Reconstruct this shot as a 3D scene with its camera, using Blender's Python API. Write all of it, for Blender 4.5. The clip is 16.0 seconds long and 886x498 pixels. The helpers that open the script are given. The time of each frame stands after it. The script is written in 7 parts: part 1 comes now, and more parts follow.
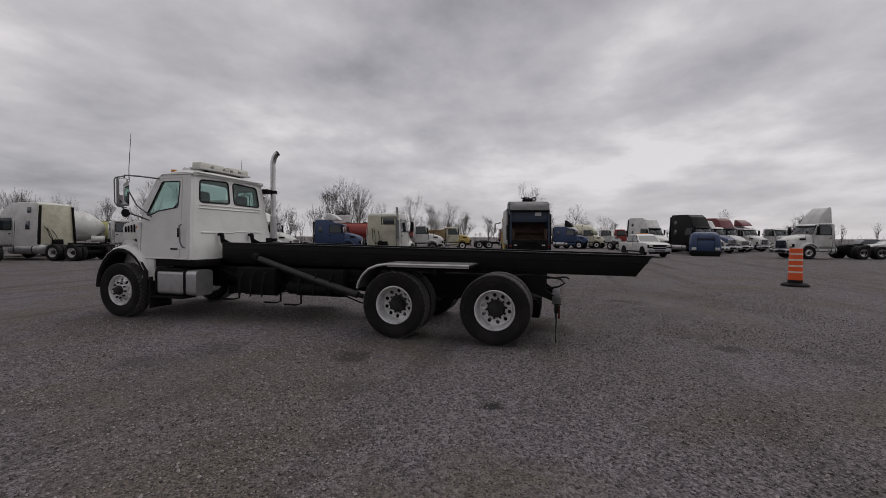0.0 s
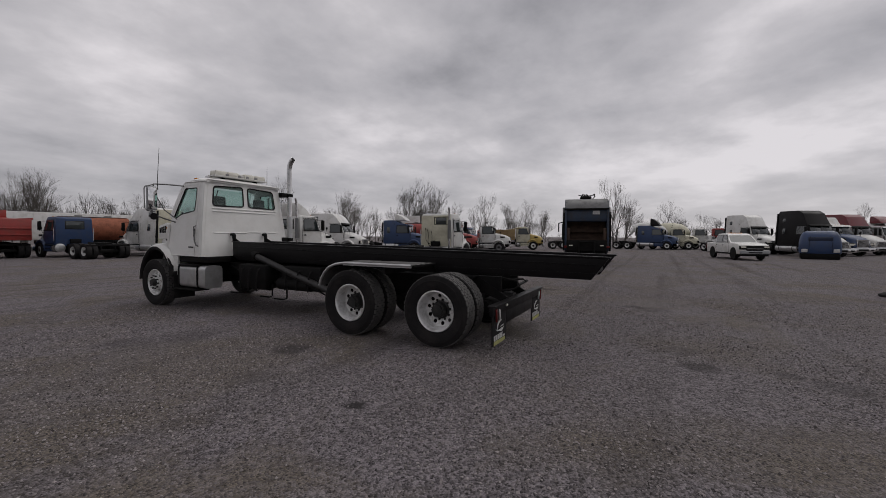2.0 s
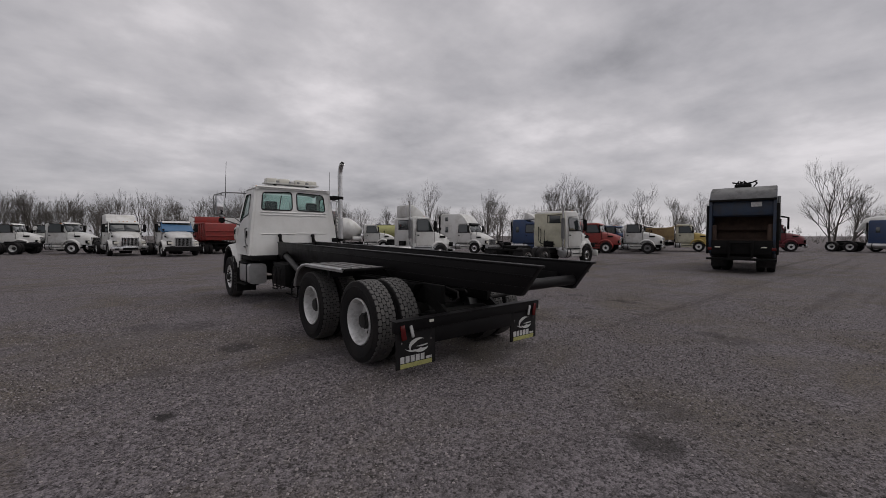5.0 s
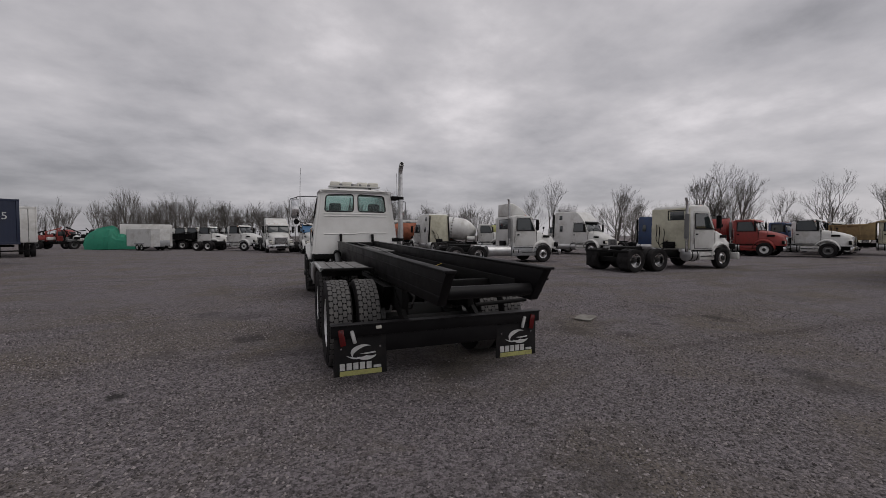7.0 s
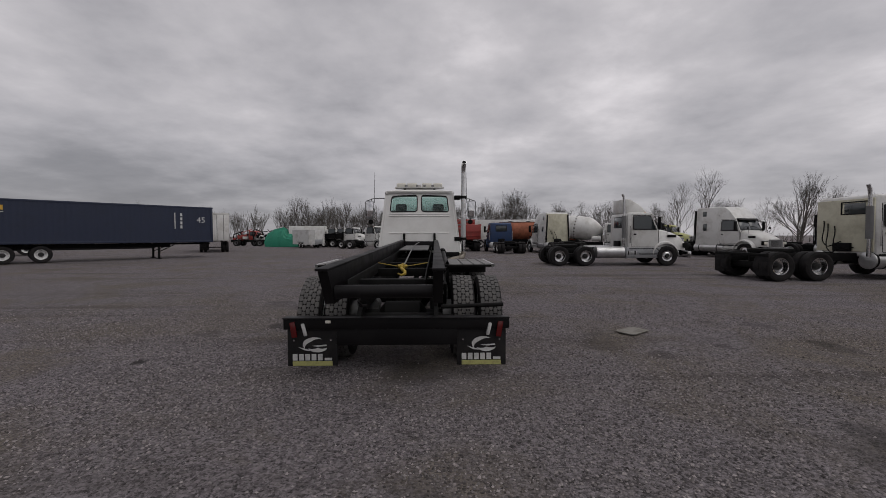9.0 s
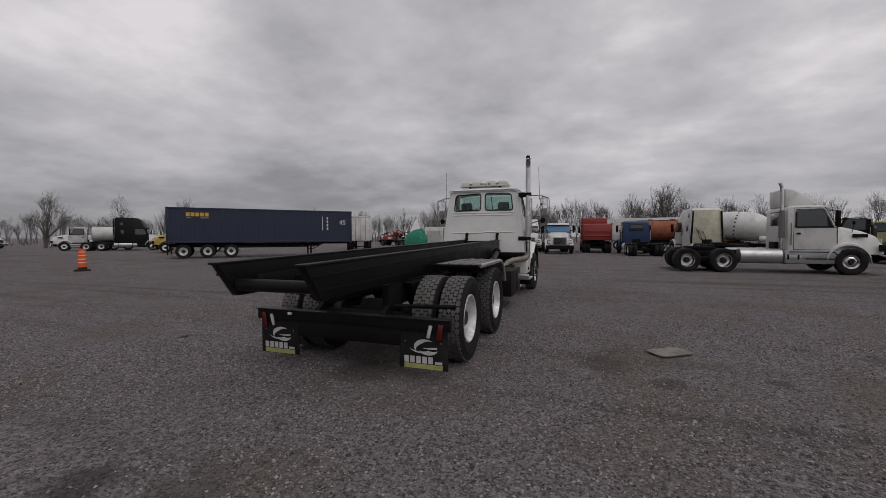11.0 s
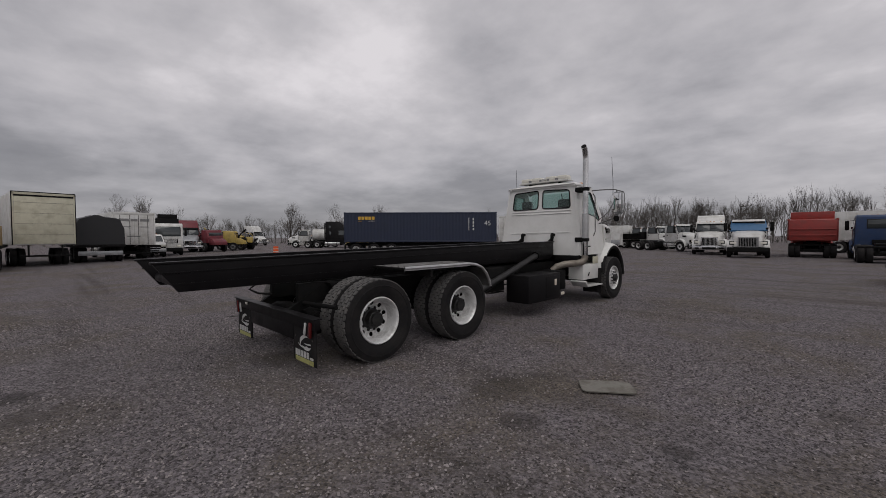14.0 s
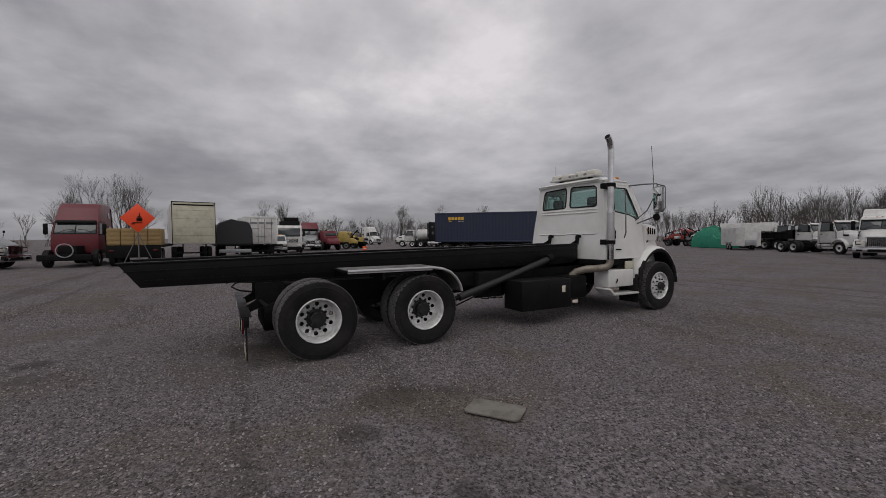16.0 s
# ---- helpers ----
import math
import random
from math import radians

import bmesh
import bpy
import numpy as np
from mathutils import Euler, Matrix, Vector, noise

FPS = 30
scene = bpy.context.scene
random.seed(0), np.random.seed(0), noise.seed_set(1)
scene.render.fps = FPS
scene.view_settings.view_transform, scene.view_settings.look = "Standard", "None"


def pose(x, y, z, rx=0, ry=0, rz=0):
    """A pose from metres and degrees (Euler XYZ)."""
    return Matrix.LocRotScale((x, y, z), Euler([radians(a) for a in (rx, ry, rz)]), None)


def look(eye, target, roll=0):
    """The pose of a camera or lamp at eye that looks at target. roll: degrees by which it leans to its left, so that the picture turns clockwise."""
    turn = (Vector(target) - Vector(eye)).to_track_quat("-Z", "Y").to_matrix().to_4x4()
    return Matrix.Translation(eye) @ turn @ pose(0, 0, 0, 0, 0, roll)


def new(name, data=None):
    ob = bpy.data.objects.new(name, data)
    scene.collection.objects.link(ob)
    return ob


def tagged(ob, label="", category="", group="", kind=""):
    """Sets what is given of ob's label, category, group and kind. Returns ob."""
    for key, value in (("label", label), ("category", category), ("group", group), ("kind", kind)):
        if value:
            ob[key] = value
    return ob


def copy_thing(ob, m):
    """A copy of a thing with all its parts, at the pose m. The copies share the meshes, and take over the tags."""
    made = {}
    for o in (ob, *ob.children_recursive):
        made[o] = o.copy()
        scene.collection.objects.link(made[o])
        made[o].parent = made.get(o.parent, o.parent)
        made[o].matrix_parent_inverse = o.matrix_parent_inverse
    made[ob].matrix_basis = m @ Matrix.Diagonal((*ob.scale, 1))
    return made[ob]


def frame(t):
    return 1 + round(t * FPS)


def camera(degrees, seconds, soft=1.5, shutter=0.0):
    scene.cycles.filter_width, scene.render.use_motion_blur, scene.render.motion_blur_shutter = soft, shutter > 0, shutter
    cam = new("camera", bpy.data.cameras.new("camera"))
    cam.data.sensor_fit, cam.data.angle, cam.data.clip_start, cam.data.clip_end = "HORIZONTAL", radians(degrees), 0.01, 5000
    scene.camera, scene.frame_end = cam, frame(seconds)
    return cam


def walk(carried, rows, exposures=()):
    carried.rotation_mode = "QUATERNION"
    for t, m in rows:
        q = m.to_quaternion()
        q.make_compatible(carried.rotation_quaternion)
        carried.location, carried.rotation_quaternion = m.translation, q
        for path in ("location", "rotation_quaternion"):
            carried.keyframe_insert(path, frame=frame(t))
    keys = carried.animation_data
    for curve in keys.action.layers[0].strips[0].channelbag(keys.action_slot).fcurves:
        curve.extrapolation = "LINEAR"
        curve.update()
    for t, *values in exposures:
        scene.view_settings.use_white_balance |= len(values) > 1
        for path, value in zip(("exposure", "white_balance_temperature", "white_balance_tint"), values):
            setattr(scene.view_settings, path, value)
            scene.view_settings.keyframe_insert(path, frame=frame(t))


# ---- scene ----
cam = camera(95.43, 16.0, soft=0.85)
PATH = [
    (0, (-6.812, -1.735, 1.543), (-4.887, -1.198, 1.482), 0.29),
    (0.5, (-6.642, -2.225, 1.544), (-4.741, -1.608, 1.483), 0.27),
    (1, (-6.510, -2.702, 1.548), (-4.644, -1.985, 1.488), 0.27),
    (1.5, (-6.273, -3.150, 1.547), (-4.465, -2.297, 1.485), 0.21),
    (2, (-6.033, -3.600, 1.545), (-4.265, -2.666, 1.482), 0.25),
    (2.5, (-5.730, -4.006, 1.573), (-4.014, -2.980, 1.508), 0.25),
    (3, (-5.309, -4.340, 1.582), (-3.647, -3.231, 1.517), 0.21),
    (3.5, (-4.916, -4.673, 1.593), (-3.317, -3.475, 1.528), 0.19),
    (4, (-4.437, -4.892, 1.569), (-2.941, -3.566, 1.503), 0.13),
    (6.5, (-2.105, -5.905, 1.562), (-1.226, -4.110, 1.495), -0.07),
    (7, (-1.580, -5.927, 1.555), (-0.875, -4.056, 1.488), -0.11),
    (7.5, (-1.078, -6.008, 1.547), (-0.585, -4.071, 1.482), -0.17),
    (8, (-0.557, -6.028, 1.522), (-0.241, -4.054, 1.458), -0.16),
    (8.5, (-0.052, -6.105, 1.508), (0.143, -4.115, 1.444), -0.14),
    (9, (0.417, -6.140, 1.533), (0.456, -4.142, 1.467), -0.12),
    (9.5, (0.946, -6.005, 1.539), (0.804, -4.011, 1.473), -0.12),
    (10, (1.471, -5.933, 1.522), (1.151, -3.960, 1.459), -0.12),
    (12.5, (3.890, -4.840, 1.487), (2.797, -3.166, 1.425), -0.24),
    (13, (4.306, -4.553, 1.481), (3.097, -2.961, 1.420), -0.23),
    (13.5, (4.741, -4.169, 1.519), (3.429, -2.661, 1.457), -0.25),
    (14, (5.191, -3.835, 1.524), (3.778, -2.420, 1.464), -0.25),
    (14.5, (5.512, -3.423, 1.520), (3.996, -2.120, 1.458), -0.31),
    (15, (5.869, -2.956, 1.545), (4.269, -1.757, 1.483), -0.33),
    (15.5, (6.191, -2.527, 1.592), (4.519, -1.431, 1.528), -0.34),
    (16, (6.434, -1.994, 1.573), (4.682, -1.032, 1.512), -0.36),
]
walk(cam, [(t, look(eye, target, roll)) for t, eye, target, roll in PATH])

# ---- world and light: a thick overcast with a low bright belt ----
world = bpy.data.worlds.new("overcast")
scene.world = world
world.use_nodes = True
WN, WL = world.node_tree.nodes, world.node_tree.links
WN.clear()


def wnode(kind, **props):
    n = WN.new(kind)
    for key, value in props.items():
        if key == "op":
            n.operation = value
        elif key == "blend":
            n.blend_type, n.data_type = value, "RGBA"
    return n


def wmath(op, a, b):
    n = wnode("ShaderNodeMath", op=op)
    for i, v in enumerate((a, b)):
        if isinstance(v, (int, float)):
            n.inputs[i].default_value = v
        else:
            WL.new(v, n.inputs[i])
    return n.outputs[0]


def wnoise(vec, scale, detail, rough, distort=0.0):
    n = WN.new("ShaderNodeTexNoise")
    n.inputs["Scale"].default_value, n.inputs["Detail"].default_value = scale, detail
    n.inputs["Roughness"].default_value, n.inputs["Distortion"].default_value = rough, distort
    WL.new(vec, n.inputs["Vector"])
    return n.outputs["Fac"]


coord = WN.new("ShaderNodeTexCoord")
sep = WN.new("ShaderNodeSeparateXYZ")
WL.new(coord.outputs["Generated"], sep.inputs[0])
up = wmath("MAXIMUM", sep.outputs["Z"], 0.0)
den = wmath("ADD", up, 0.2)
comb = WN.new("ShaderNodeCombineXYZ")
WL.new(wmath("DIVIDE", sep.outputs["X"], den), comb.inputs[0])
WL.new(wmath("DIVIDE", sep.outputs["Y"], den), comb.inputs[1])
big = wnoise(comb.outputs[0], 0.55, 3.0, 0.45, 0.1)
small = wnoise(comb.outputs[0], 1.9, 7.0, 0.55, 0.0)
cloud = wmath("ADD", wmath("MULTIPLY", big, 0.58), wmath("MULTIPLY", small, 0.42))
# thinner cloud to the north, and low down towards the hidden sun
toward = wmath("ADD", wmath("MULTIPLY", sep.outputs["X"], 0.8), wmath("MULTIPLY", sep.outputs["Y"], -0.45))
cloud = wmath("ADD", wmath("ADD", cloud, -0.004), wmath("MULTIPLY", sep.outputs["Y"], 0.045))
low = wmath("POWER", wmath("SUBTRACT", 1.0, up), 4.0)
cloud = wmath("ADD", cloud, wmath("MULTIPLY", wmath("MULTIPLY", toward, low), 0.09))
veil = wmath("MULTIPLY", wmath("POWER", wmath("SUBTRACT", 1.0, up), 8.0), 0.7)
cloud = wmath("ADD", wmath("MULTIPLY", cloud, wmath("SUBTRACT", 1.0, veil)), wmath("MULTIPLY", wmath("ADD", 0.447, wmath("MULTIPLY", toward, 0.158)), veil))
ramp = WN.new("ShaderNodeValToRGB")
WL.new(cloud, ramp.inputs[0])
ramp.color_ramp.elements[0].position, ramp.color_ramp.elements[0].color = 0.27, (0.175, 0.173, 0.188, 1)
mid = ramp.color_ramp.elements.new(0.385)
mid.color = (0.265, 0.259, 0.277, 1)
ramp.color_ramp.elements[-1].position, ramp.color_ramp.elements[-1].color = 0.63, (0.70, 0.668, 0.69, 1)
mid = ramp.color_ramp.elements.new(0.47)
mid.color = (0.398, 0.386, 0.408, 1)
mid = ramp.color_ramp.elements.new(0.55)
mid.color = (0.515, 0.495, 0.516, 1)
sky = WN.new("ShaderNodeTexSky")
sky.sky_type, sky.sun_disc = "NISHITA", False
sky.sun_elevation, sky.sun_rotation = radians(58), radians(125)
add = wnode("ShaderNodeMix", blend="ADD")
add.inputs["Factor"].default_value = 0.004
WL.new(ramp.outputs[0], add.inputs["A"])
WL.new(sky.outputs[0], add.inputs["B"])
backg = WN.new("ShaderNodeBackground")
backg.inputs["Strength"].default_value = 1.0
WL.new(add.outputs["Result"], backg.inputs["Color"])
wout = WN.new("ShaderNodeOutputWorld")
WL.new(backg.outputs[0], wout.inputs["Surface"])

sun = new("sun", bpy.data.lights.new("sun", "SUN"))
sun.data.energy, sun.data.angle, sun.data.color = 0.9, radians(60), (1.0, 0.97, 0.94)
sun.matrix_world = look((40, -28, 78), (0, 0, 0))


# ---- materials ----
def srgb(r, g, b):
    return tuple(((v / 255 + 0.055) / 1.055) ** 2.4 if v > 10 else v / 3294 for v in (r, g, b))


def material(name, base, rough=0.5, metal=0.0, vary=0.12, scale=6.0, grain=0.05, grain_scale=90.0, bump=0.0, dirt=None, dirt_amount=0.0, dirt_scale=2.5, coat=0.0, per_object=0.0, spec=0.5):
    """A paint, rubber or metal: base colour with broad fading, fine grain, patches of dirt and a little relief."""
    m = bpy.data.materials.new(name)
    m.use_nodes = True
    n, l = m.node_tree.nodes, m.node_tree.links
    b = n["Principled BSDF"]
    b.inputs["Metallic"].default_value = metal
    b.inputs["Coat Weight"].default_value = coat
    b.inputs["Specular IOR Level"].default_value = spec
    tc = n.new("ShaderNodeTexCoord")

    def tex(s, detail=4.0, r=0.6):
        t = n.new("ShaderNodeTexNoise")
        t.inputs["Scale"].default_value, t.inputs["Detail"].default_value, t.inputs["Roughness"].default_value = s, detail, r
        l.new(tc.outputs["Object"], t.inputs["Vector"])
        return t.outputs["Fac"]

    def mth(op, a, c, clamp=False):
        q = n.new("ShaderNodeMath")
        q.operation, q.use_clamp = op, clamp
        for i, v in enumerate((a, c)):
            if isinstance(v, (int, float)):
                q.inputs[i].default_value = v
            else:
                l.new(v, q.inputs[i])
        return q.outputs[0]

    broad, fine = tex(scale), tex(grain_scale, 2.0)
    gain = mth("ADD", mth("MULTIPLY", mth("SUBTRACT", broad, 0.5), vary * 2), mth("MULTIPLY", mth("SUBTRACT", fine, 0.5), grain * 2))
    if per_object:
        info = n.new("ShaderNodeObjectInfo")
        gain = mth("ADD", gain, mth("MULTIPLY", mth("SUBTRACT", info.outputs["Random"], 0.5), per_object * 2))
    hsv = n.new("ShaderNodeHueSaturation")
    hsv.inputs["Color"].default_value = (*base, 1)
    l.new(mth("ADD", gain, 1.0), hsv.inputs["Value"])
    colour = hsv.outputs[0]
    if dirt:
        mix = n.new("ShaderNodeMix")
        mix.data_type = "RGBA"
        patch = mth("MULTIPLY", mth("SUBTRACT", tex(dirt_scale, 7.0, 0.68), 0.46), 5.0, True)
        l.new(mth("MULTIPLY", patch, dirt_amount), mix.inputs["Factor"])
        l.new(colour, mix.inputs["A"])
        mix.inputs["B"].default_value = (*dirt, 1)
        colour = mix.outputs["Result"]
        l.new(mth("ADD", mth("MULTIPLY", patch, 0.3 * dirt_amount), rough, True), b.inputs["Roughness"])
    else:
        l.new(mth("ADD", mth("MULTIPLY", mth("SUBTRACT", broad, 0.5), 0.25), rough, True), b.inputs["Roughness"])
    l.new(colour, b.inputs["Base Color"])
    if bump:
        bp = n.new("ShaderNodeBump")
        bp.inputs["Strength"].default_value, bp.inputs["Distance"].default_value = bump, 0.004
        l.new(fine, bp.inputs["Height"])
        l.new(bp.outputs[0], b.inputs["Normal"])
    return m


GRIME = (0.055, 0.05, 0.045)
WHITE = material("white_paint", (0.74, 0.735, 0.71), 0.32, vary=0.05, grain=0.02, dirt=(0.38, 0.36, 0.32), dirt_amount=0.2, dirt_scale=1.6, coat=0.25)
WHITE_OLD = material("weathered_white_paint", (0.6, 0.6, 0.585), 0.45, vary=0.1, grain=0.04, dirt=(0.25, 0.22, 0.17), dirt_amount=0.4, dirt_scale=1.4)
CREAM = material("cream_paint", (0.56, 0.54, 0.42), 0.5, vary=0.1, dirt=(0.25, 0.22, 0.15), dirt_amount=0.45, dirt_scale=1.8)
BLACK = material("black_paint", (0.0062, 0.0055, 0.0062), 0.45, vary=0.3, grain=0.12, dirt=(0.012, 0.0115, 0.0115), dirt_amount=0.5, dirt_scale=3.0, bump=0.08, spec=0.18)
BLACK_DULL = material("dull_black_steel", (0.006, 0.006, 0.006), 0.62, vary=0.3, grain=0.2, dirt=(0.018, 0.016, 0.015), dirt_amount=0.5, dirt_scale=5.0, bump=0.25, spec=0.12)
RUBBER = material("tyre_rubber", (0.016, 0.0152, 0.0158), 0.72, vary=0.2, grain=0.15, dirt=(0.048, 0.043, 0.04), dirt_amount=0.4, dirt_scale=4.0, bump=0.12, spec=0.12)
TREAD = material("worn_tread_rubber", (0.085, 0.082, 0.08), 0.85, vary=0.2, grain=0.2, dirt=(0.17, 0.16, 0.15), dirt_amount=0.6, dirt_scale=8.0, bump=0.3)
RIM = material("painted_steel_rim", (0.8, 0.8, 0.79), 0.32, metal=0.3, vary=0.12, dirt=(0.16, 0.145, 0.13), dirt_amount=0.5, dirt_scale=7.0)
HUB = material("greasy_hub", (0.018, 0.018, 0.018), 0.5, metal=0.3, vary=0.3, dirt=(0.06, 0.055, 0.05), dirt_amount=0.4, dirt_scale=20.0)
CHROME = material("polished_metal", (0.62, 0.62, 0.62), 0.16, metal=1.0, vary=0.1, dirt=(0.2, 0.18, 0.16), dirt_amount=0.3)
ALU = material("brushed_aluminium", (0.56, 0.56, 0.56), 0.38, metal=0.85, vary=0.1, dirt=(0.24, 0.23, 0.21), dirt_amount=0.4, bump=0.06)
STEEL = material("grey_steel", (0.17, 0.17, 0.17), 0.5, metal=0.5, vary=0.2, dirt=GRIME, dirt_amount=0.5, bump=0.1)
LINER = material("grey_liner_plastic", (0.22, 0.22, 0.22), 0.7, vary=0.1)
SEAT = material("grey_seat_cloth", (0.06, 0.06, 0.062), 0.9, vary=0.2, bump=0.2)
RED = material("red_paint", (0.27, 0.032, 0.026), 0.45, vary=0.15, dirt=(0.1, 0.05, 0.04), dirt_amount=0.4)
DARK_RED = material("maroon_paint", (0.14, 0.014, 0.022), 0.4, vary=0.15, dirt=GRIME, dirt_amount=0.3)
BLUE = material("blue_paint", (0.02, 0.046, 0.12), 0.42, vary=0.15, dirt=(0.05, 0.055, 0.07), dirt_amount=0.4)
NAVY = material("navy_container_paint", (0.009, 0.016, 0.042), 0.5, vary=0.15, dirt=(0.016, 0.022, 0.04), dirt_amount=0.5, dirt_scale=0.8)
TEAL_BLUE = material("faded_blue_paint", (0.02, 0.036, 0.066), 0.5, vary=0.25, dirt=(0.045, 0.038, 0.032), dirt_amount=0.65)
TARP_BLUE = material("blue_tarp", (0.04, 0.13, 0.26), 0.5, vary=0.15, bump=0.2)
GREEN = material("green_tarp", (0.012, 0.19, 0.115), 0.6, vary=0.25, bump=0.3)
YELLOW = material("yellow_paint", (0.4, 0.29, 0.07), 0.5, vary=0.15, dirt=(0.2, 0.14, 0.06), dirt_amount=0.5)
PALE_GREEN = material("pale_yellow_green_paint", (0.4, 0.4, 0.16), 0.5, vary=0.12, dirt=(0.2, 0.19, 0.1), dirt_amount=0.4)
TAN = material("tan_paint", (0.28, 0.2, 0.09), 0.6, vary=0.2, dirt=(0.12, 0.08, 0.05), dirt_amount=0.6)
ORANGE = material("safety_orange_plastic", (0.75, 0.1, 0.018), 0.5, vary=0.08, dirt=(0.3, 0.1, 0.05), dirt_amount=0.3)
SIGN_ORANGE = material("sign_orange", (0.85, 0.075, 0.015), 0.45, vary=0.05)
RUST_DARK = material("dark_rust", (0.062, 0.036, 0.024), 0.8, vary=0.4, dirt=(0.02, 0.015, 0.013), dirt_amount=0.6, dirt_scale=2.0)
RUST = material("rusty_orange_paint", (0.28, 0.085, 0.04), 0.7, vary=0.3, dirt=(0.1, 0.04, 0.025), dirt_amount=0.6)
TARP_BLACK = material("black_tarp", (0.018, 0.018, 0.02), 0.55, vary=0.3, bump=0.4)
SILVER = material("silver_paint", (0.34, 0.35, 0.36), 0.35, metal=0.4, vary=0.1, dirt=(0.15, 0.14, 0.13), dirt_amount=0.4)
LIGHT_STRIPE = material("pale_reflective_stripe", (0.7, 0.62, 0.52), 0.4, vary=0.1)
LENS_RED = material("red_lens", (0.1, 0.008, 0.008), 0.2, vary=0.05)
LENS_AMBER = material("amber_lens", (0.55, 0.2, 0.02), 0.2, vary=0.05)
LENS_CLEAR = material("clear_lamp_lens", (0.72, 0.7, 0.62), 0.18, vary=0.05)
PRINT_WHITE = material("white_print", (0.55, 0.55, 0.54), 0.5, vary=0.08, dirt=(0.2, 0.2, 0.2), dirt_amount=0.4, dirt_scale=14.0)
PRINT_YELLOW = material("yellow_print", (0.4, 0.39, 0.14), 0.55, vary=0.15, dirt=(0.14, 0.13, 0.08), dirt_amount=0.5, dirt_scale=18.0)
PRINT_GOLD = material("golden_print", (0.6, 0.36, 0.04), 0.5, vary=0.08)
HOOK_YELLOW = material("yellow_hook_paint", (0.42, 0.29, 0.035), 0.6, vary=0.25, dirt=(0.06, 0.05, 0.03), dirt_amount=0.65, dirt_scale=20)
EXHAUST = material("scorched_steel_pipe", (0.25, 0.225, 0.19), 0.5, metal=0.4, vary=0.2, dirt=(0.09, 0.06, 0.04), dirt_amount=0.5, dirt_scale=6.0)
SCRAP = material("dull_scrap_sheet", (0.2, 0.19, 0.165), 0.6, metal=0.2, vary=0.25, dirt=(0.09, 0.075, 0.06), dirt_amount=0.7, dirt_scale=5.0, bump=0.2)
DARK_STEEL = material("dark_oily_steel", (0.035, 0.034, 0.034), 0.42, metal=0.4, vary=0.25, dirt=(0.02, 0.018, 0.016), dirt_amount=0.5, dirt_scale=6.0)
DUSTY_ALU = material("dusty_aluminium_top", (0.2, 0.195, 0.19), 0.55, metal=0.5, vary=0.2, dirt=(0.09, 0.08, 0.07), dirt_amount=0.6, dirt_scale=4.0)
WOOD = material("weathered_boards", (0.3, 0.21, 0.09), 0.8, vary=0.25, bump=0.3)


def glass(name, tint, rough=0.03, clear=0.75):
    m = bpy.data.materials.new(name)
    m.use_nodes = True
    n, l = m.node_tree.nodes, m.node_tree.links
    n.clear()
    out, mix = n.new("ShaderNodeOutputMaterial"), n.new("ShaderNodeMixShader")
    tr, gl, fr = n.new("ShaderNodeBsdfTransparent"), n.new("ShaderNodeBsdfGlossy"), n.new("ShaderNodeLayerWeight")
    tr.inputs["Color"].default_value = (*tint, 1)
    gl.inputs["Roughness"].default_value = rough
    fr.inputs["Blend"].default_value = 0.5
    power, lift = n.new("ShaderNodeMath"), n.new("ShaderNodeMath")
    power.operation, lift.operation = "POWER", "MULTIPLY_ADD"
    l.new(fr.outputs["Facing"], power.inputs[0])
    power.inputs[1].default_value = 4.0
    l.new(power.outputs[0], lift.inputs[0])
    lift.inputs[1].default_value, lift.inputs[2].default_value = 0.6, 0.045
    l.new(lift.outputs[0], mix.inputs[0])
    l.new(tr.outputs[0], mix.inputs[1])
    l.new(gl.outputs[0], mix.inputs[2])
    l.new(mix.outputs[0], out.inputs["Surface"])
    return m


GLASS = glass("tinted_cab_glass", (0.70, 0.81, 0.78))
DARK_GLASS = material("dark_window_glass", (0.03, 0.037, 0.038), 0.07, vary=0.25, scale=1.5, coat=0.8)
MIRROR = material("mirror_glass", (0.8, 0.8, 0.8), 0.03, metal=1.0, vary=0.02, grain=0.0)


# ---- shaping helpers ----
def box(bm, x0, x1, y0, y1, z0, z1, bev=0.0, m=None):
    tmp = bmesh.new()
    bmesh.ops.create_cube(tmp, size=1.0, matrix=Matrix.Translation(((x0 + x1) / 2, (y0 + y1) / 2, (z0 + z1) / 2)) @ Matrix.Diagonal((abs(x1 - x0), abs(y1 - y0), abs(z1 - z0), 1)))
    if bev:
        bmesh.ops.bevel(tmp, geom=tmp.edges[:], offset=bev, segments=2, profile=0.5, affect="EDGES")
    if m:
        tmp.transform(m)
    join(bm, tmp)
    return bm


def join(bm, tmp):
    key = [bm.verts.new(v.co) for v in tmp.verts]
    tmp.verts.index_update()
    for f in tmp.faces:
        try:
            bm.faces.new([key[v.index] for v in f.verts])
        except ValueError:
            pass
    tmp.free()


def loft(bm, loops, close=True, cap=True):
    rows = [[bm.verts.new(p) for p in loop] for loop in loops]
    n = len(rows[0])
    for a, b in zip(rows, rows[1:]):
        for i in range(n if close else n - 1):
            j = (i + 1) % n
            try:
                bm.faces.new((a[i], a[j], b[j], b[i]))
            except ValueError:
                pass
    if cap and close:
        bm.faces.new(rows[0][::-1])
        bm.faces.new(rows[-1])
    return bm


